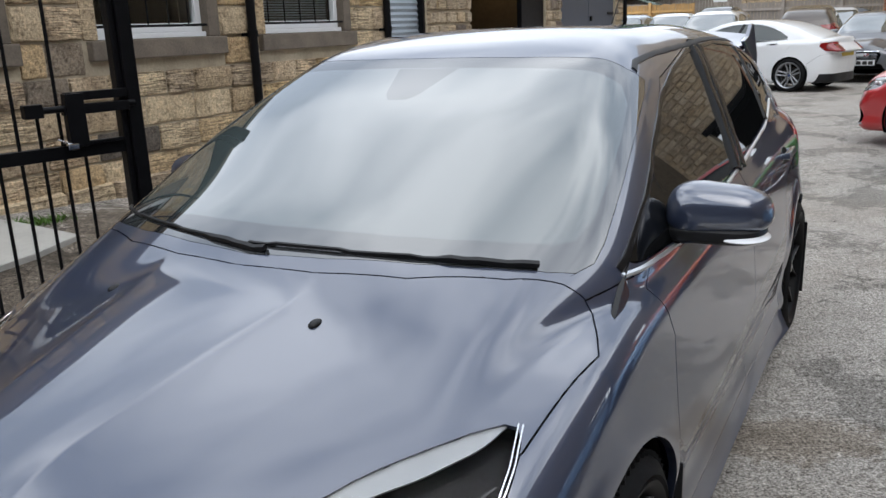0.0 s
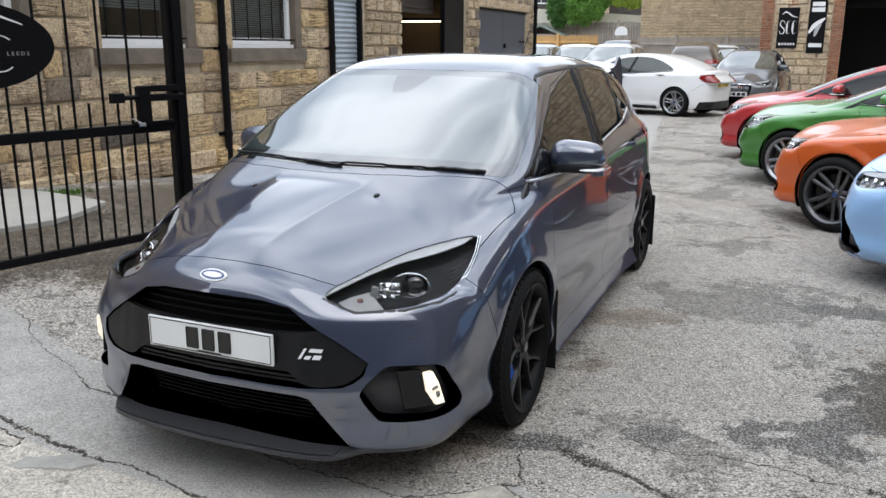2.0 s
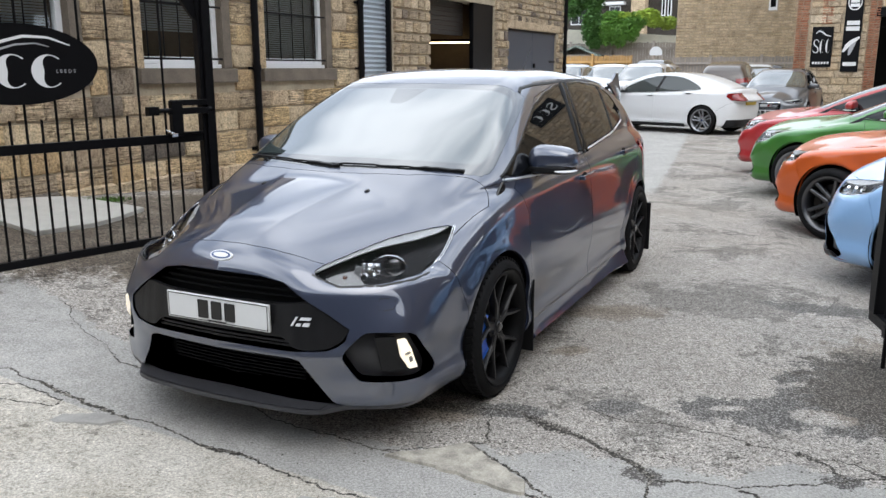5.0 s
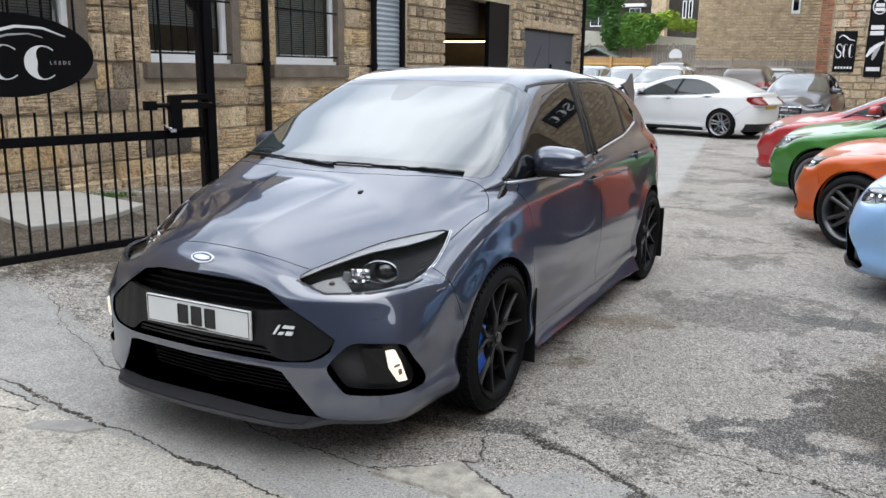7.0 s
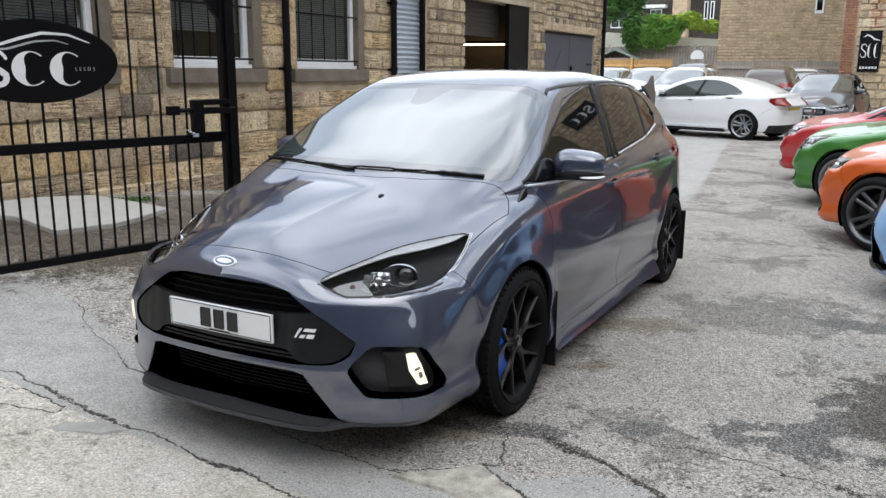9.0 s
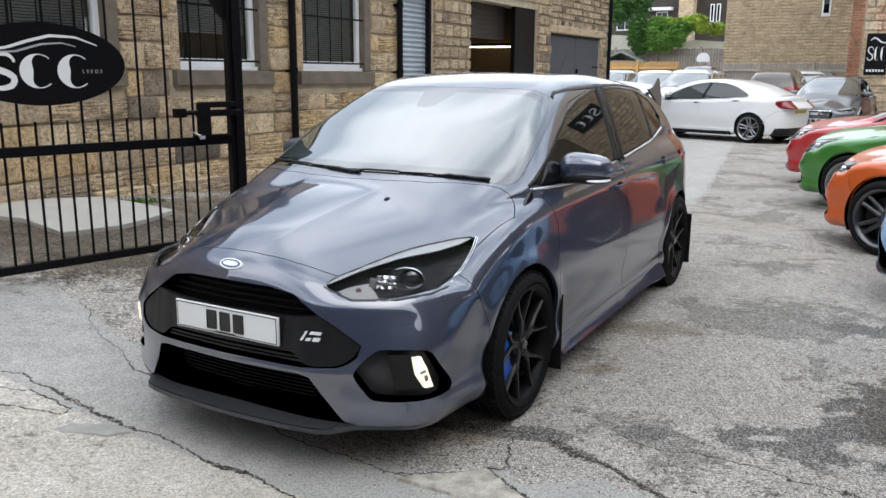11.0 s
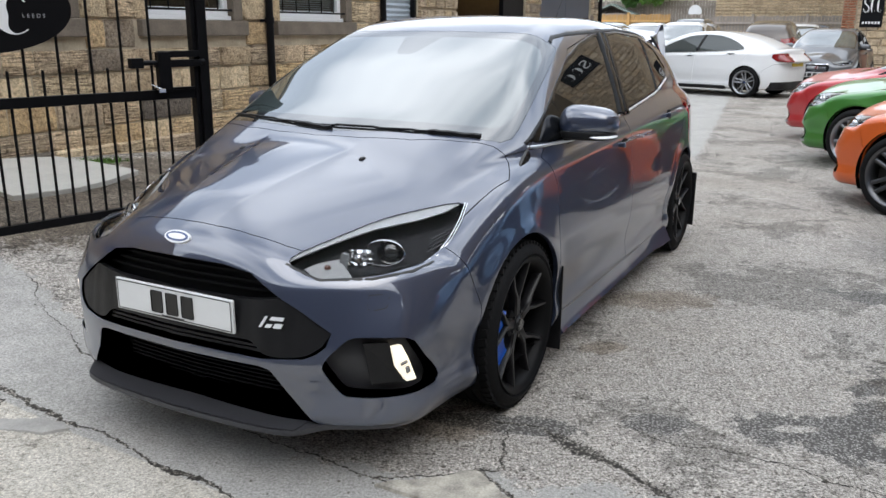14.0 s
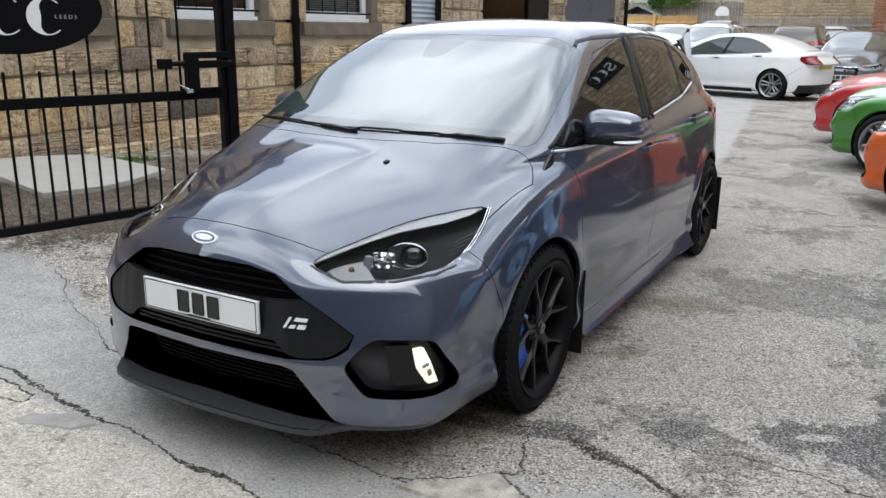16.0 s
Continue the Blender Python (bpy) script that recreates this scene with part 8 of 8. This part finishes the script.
def tree(x, y, h, spread, mat, seed, label):
    t = empty("tree", Matrix.Translation((x, y, 0)), label, "tree")
    r = random.Random(seed)
    bm = bmesh.new()
    rod(bm, (0, 0, 0), (0.1, 0, h * 0.55), 0.16, 10, 0.1)
    for k in range(7):
        a = r.uniform(0, 6.28)
        z = h * r.uniform(0.3, 0.55)
        rod(bm, (0.05, 0, z), (math.cos(a) * spread * 0.6, math.sin(a) * spread * 0.6, z + h * 0.28), 0.06, 6, 0.02)
    part("trunk", bm, "bark", t)
    cs = []
    for k in range(16):
        a, d = r.uniform(0, 6.28), spread * math.sqrt(r.random()) * 0.85
        cs.append(((math.cos(a) * d, math.sin(a) * d, h * r.uniform(0.42, 0.95)), (spread * r.uniform(0.25, 0.45),) * 2 + (spread * r.uniform(0.2, 0.35),)))
    ob = leaf_mass("crown", mat, cs, 5200, 0.16, "", "", seed)
    ob.parent = t


def hedge(name, m, spots, mat, count, label, seed):
    cs = [((x, y, z), (rx, ry, rz)) for x, y, z, rx, ry, rz in spots]
    ob = leaf_mass(name, mat, cs, count, 0.19, "", "", seed)
    ob.matrix_world = m
    return tagged(ob, label, "hedge", kind="stuff")


HM = RB.copy()
HM.translation = Vector((4.0, 37.6, 0))
hedge("ivy", HM, [(3.2, 0.3, 4.5, 0.6, 0.5, 1.0), (4.1, 0.3, 4.6, 0.65, 0.5, 1.1), (4.15, 0.5, 3.3, 0.55, 0.3, 1.0), (4.3, 0.5, 2.7, 0.4, 0.25, 0.4), (2.6, 0.3, 5.2, 0.7, 0.5, 1.0), (3.7, 0.2, 5.6, 1.0, 0.6, 0.9), (2.45, 0.4, 3.0, 0.25, 0.3, 1.2)], "leaf_dark", 14000, "dark ivy hanging over a garden wall", 31)
hedge("hedge", HM, [(4.9, 0.5, 3.1, 0.5, 0.3, 0.7), (5.4, 0.5, 3.0, 0.5, 0.3, 0.65), (5.9, 0.5, 3.15, 0.45, 0.3, 0.6), (6.1, 0.4, 3.5, 0.5, 0.3, 0.4), (5.1, 0.4, 3.65, 0.6, 0.3, 0.35)], "leaf_mid", 9000, "trailing green hedge over the garden fence", 33)
hedge("hedge", HM, [(5.3, 0.3, 3.72, 0.7, 0.35, 0.22), (6.2, 0.3, 3.7, 0.6, 0.35, 0.25), (6.9, 0.2, 3.45, 0.55, 0.35, 0.25), (7.4, 0.1, 3.4, 0.5, 0.3, 0.3), (6.6, 0.2, 3.75, 0.5, 0.3, 0.3), (8.3, 0.0, 3.15, 0.4, 0.3, 0.18)], "leaf_light", 9500, "bright yellow-green hedge top over a garden wall", 32)
hedge("shrub", HM, [(1.6, 3.1, 1.2, 0.5, 0.4, 1.0), (1.9, 3.2, 2.0, 0.4, 0.4, 0.5)], "leaf_dark", 1500, "green shrub beside the facade", 34)
tree(5.2, 40.5, 8.5, 2.6, "leaf_dark", 41, "leafy dark green tree behind the garden wall")


def house(x, y, w, h, label, seed, mat="dark_stone"):
    m = Matrix.Translation((x, y, 0)) @ RB.to_3x3().to_4x4()
    t = empty("house", m, label, "house")
    part("wall", boxes((0, w, -6, 0, 0, h)), mat, t)
    bm = bmesh.new()
    slab(bm, [(-0.3, h), (w / 2, h + 2.4), (w + 0.3, h)], 6.6, Matrix.Translation((0, -3, 0)))
    part("roof", bm, "slate", t)
    for k in range(int(w / 2)):
        for z in (h - 2.2, h - 4.8):
            x0 = 0.7 + k * 2.0
            win = part("window", boxes((x0, x0 + 0.9, -0.05, 0.03, z, z + 1.4)), "upvc", t)
            part("pane", boxes((x0 + 0.06, x0 + 0.42, 0.031, 0.035, z + 0.06, z + 1.34)), "glass_dark", win)
            part("pane", boxes((x0 + 0.48, x0 + 0.84, 0.031, 0.035, z + 0.06, z + 1.34)), "glass_dark", win)
    return t


def far_window(t, x0, x1, z0, z1, sash=2):
    win = part("window", boxes((x0, x1, -0.05, 0.05, z0, z1)), "upvc", t)
    w = (x1 - x0 - 0.08) / sash
    for k in range(sash):
        part("pane", boxes((x0 + 0.06 + k * w, x0 + 0.02 + (k + 1) * w, 0.051, 0.056, z0 + 0.07, z1 - 0.07)), "glass_dark", win)


hs = empty("house", Matrix.Translation((9.5, 58, 0)) @ RB.to_3x3().to_4x4(), "sooty stone houses with white framed windows behind the hedge", "house")
part("wall", boxes((-4, 5.35, -6, 0, 0, 8.6), (6.3, 8.5, -6, -0.6, 0, 8.6)), "dark_stone", hs)
part("wall", boxes((5.35, 6.3, -6, 0.4, 0, 9.5)), "stone_far", hs, "buff stone chimney breast")
bm = bmesh.new()
slab(bm, [(-4.3, 8.6), (2, 11.2), (8.8, 8.6)], 6.6, Matrix.Translation((0, -3, 0)))
part("roof", bm, "slate", hs)
part("bay_roof", boxes((3.3, 4.9, 0.0, 0.7, 5.75, 5.95)), "upvc", hs)
far_window(hs, 3.75, 4.55, 4.5, 5.7)
far_window(hs, 1.0, 2.2, 4.5, 5.8)
far_window(hs, 7.35, 7.6, 4.95, 6.1, 1)
far_window(hs, 7.75, 8.0, 4.95, 6.1, 1)
house(15.0, 66, 7.0, 8.2, "dark terraced house in the distance", 2)

# ---- walls that close the yard beside and behind the view ----
YW = Matrix((AX, NX, Vector((0, 0, 1)))).transposed().to_4x4()
YW.translation = yard(0, 0)
yw = tagged(part("wall_yard", boxes((-4.5, 2.5, 7.8, 8.2, -0.2, 7.5), (2.5, 5.2, 7.8, 8.2, 2.9, 7.5), (5.2, 9.0, 7.8, 8.2, -0.2, 7.5), (9.0, 11.5, 7.8, 8.2, 2.9, 7.5), (11.5, 24.0, 7.8, 8.2, -0.2, 7.5), m=YW), "stone_soot"), "sandstone workshop wall behind the parked cars", "wall", kind="structure")
# the unlit rooms behind both openings, drawn as black sheets
part("doorway", boxes((2.4, 5.3, 9.4, 9.5, -0.1, 3.0), (8.9, 11.6, 9.4, 9.5, -0.1, 3.0), m=YW), "mesh_black", yw)
# out of view: placed where the near car's side windows reflect it
ss = board_sign(5.4, 7.0, 7.2, 8.1, "black sign board with white shapes high on the wall")
sign_line(ss, [(-0.45 + u * 2.4, v * 2.1) for u, v in bend], 0.035, "sign_white", 0.022)
for x in (0.0, 0.45):
    letter_block(ss, x, 0.0, 0.36, 0.42, "sign_white", 0.022, -1)
# never in view: added behind the camera to darken what the bumper reflects
tagged(part("wall_street", boxes((-26, 20, -10.4, -10.0, -0.2, 8.0)), "dark_stone"), "sooty stone terrace across the street", "wall", kind="structure")

# ---- the facade's stones, piece by piece ----
STONES = [stone_mesh(k) for k in range(9)]
HOLES = [(a - 0.13 - (0 if h0 > 0 else -0.13), b + 0.13 - (0 if h0 > 0 else 0.13), h0 - 0.06, h1) for a, b, h0, h1 in OPENINGS] + [(a - 0.1, b + 0.16, 1.33, 1.5) for a, b in WINDOWS]
lots = list(course_blocks(None, "", "", -7.0, 1.97, 0.0, TOP, (0.21, 0.3), (0.28, 0.68), WALL, holes=HOLES, seed=2))
near = sorted(lots, key=lambda q: abs((q[0] + q[1]) / 2 + 2.2) + max(0, q[3] - 2.5) * 3)
for i, (a, b, z0, z1) in enumerate(near[:300]):
    r = random.Random(i)
    ob = new("stone", STONES[i % 9])
    ob.matrix_world = WALL @ Matrix.Translation(((a + b) / 2, -0.02, (z0 + z1) / 2)) @ Matrix.Diagonal(((b - a) - 0.016, 0.036 * r.uniform(0.7, 1.4), (z1 - z0) - 0.016, 1))
    ob.parent = facade
rest = near[300:] + list(course_blocks(None, "", "", -12, -7.0, 0.0, TOP, (0.2, 0.27), (0.3, 0.6), WALL, seed=9))
joined_blocks("stonework", facade, "stone", rest, WALL, 0.025)
rest = list(course_blocks(None, "", "", 1.97, 6.9, 0.0, TOP, (0.15, 0.21), (0.2, 0.36), WALL, holes=HOLES, seed=10)) + list(course_blocks(None, "", "", 6.2, 10.7, 0.0, TOP, (0.12, 0.19), (0.12, 0.3), WALL, holes=HOLES + [(6.8, 10.35, 2.3, 2.5), (0, 6.9, -1, 9)], seed=12))
joined_blocks("rubble_stonework", facade, "stone_grey", rest, WALL, 0.03)
plinth = list(course_blocks(None, "", "", -7.0, 0.84, -0.1, 0.37, (0.22, 0.24), (0.4, 0.8), WALL, seed=14))
joined_blocks("plinth_stonework", facade, "stone", plinth, WALL @ Matrix.Translation((0, 0.012, 0)), 0.062)
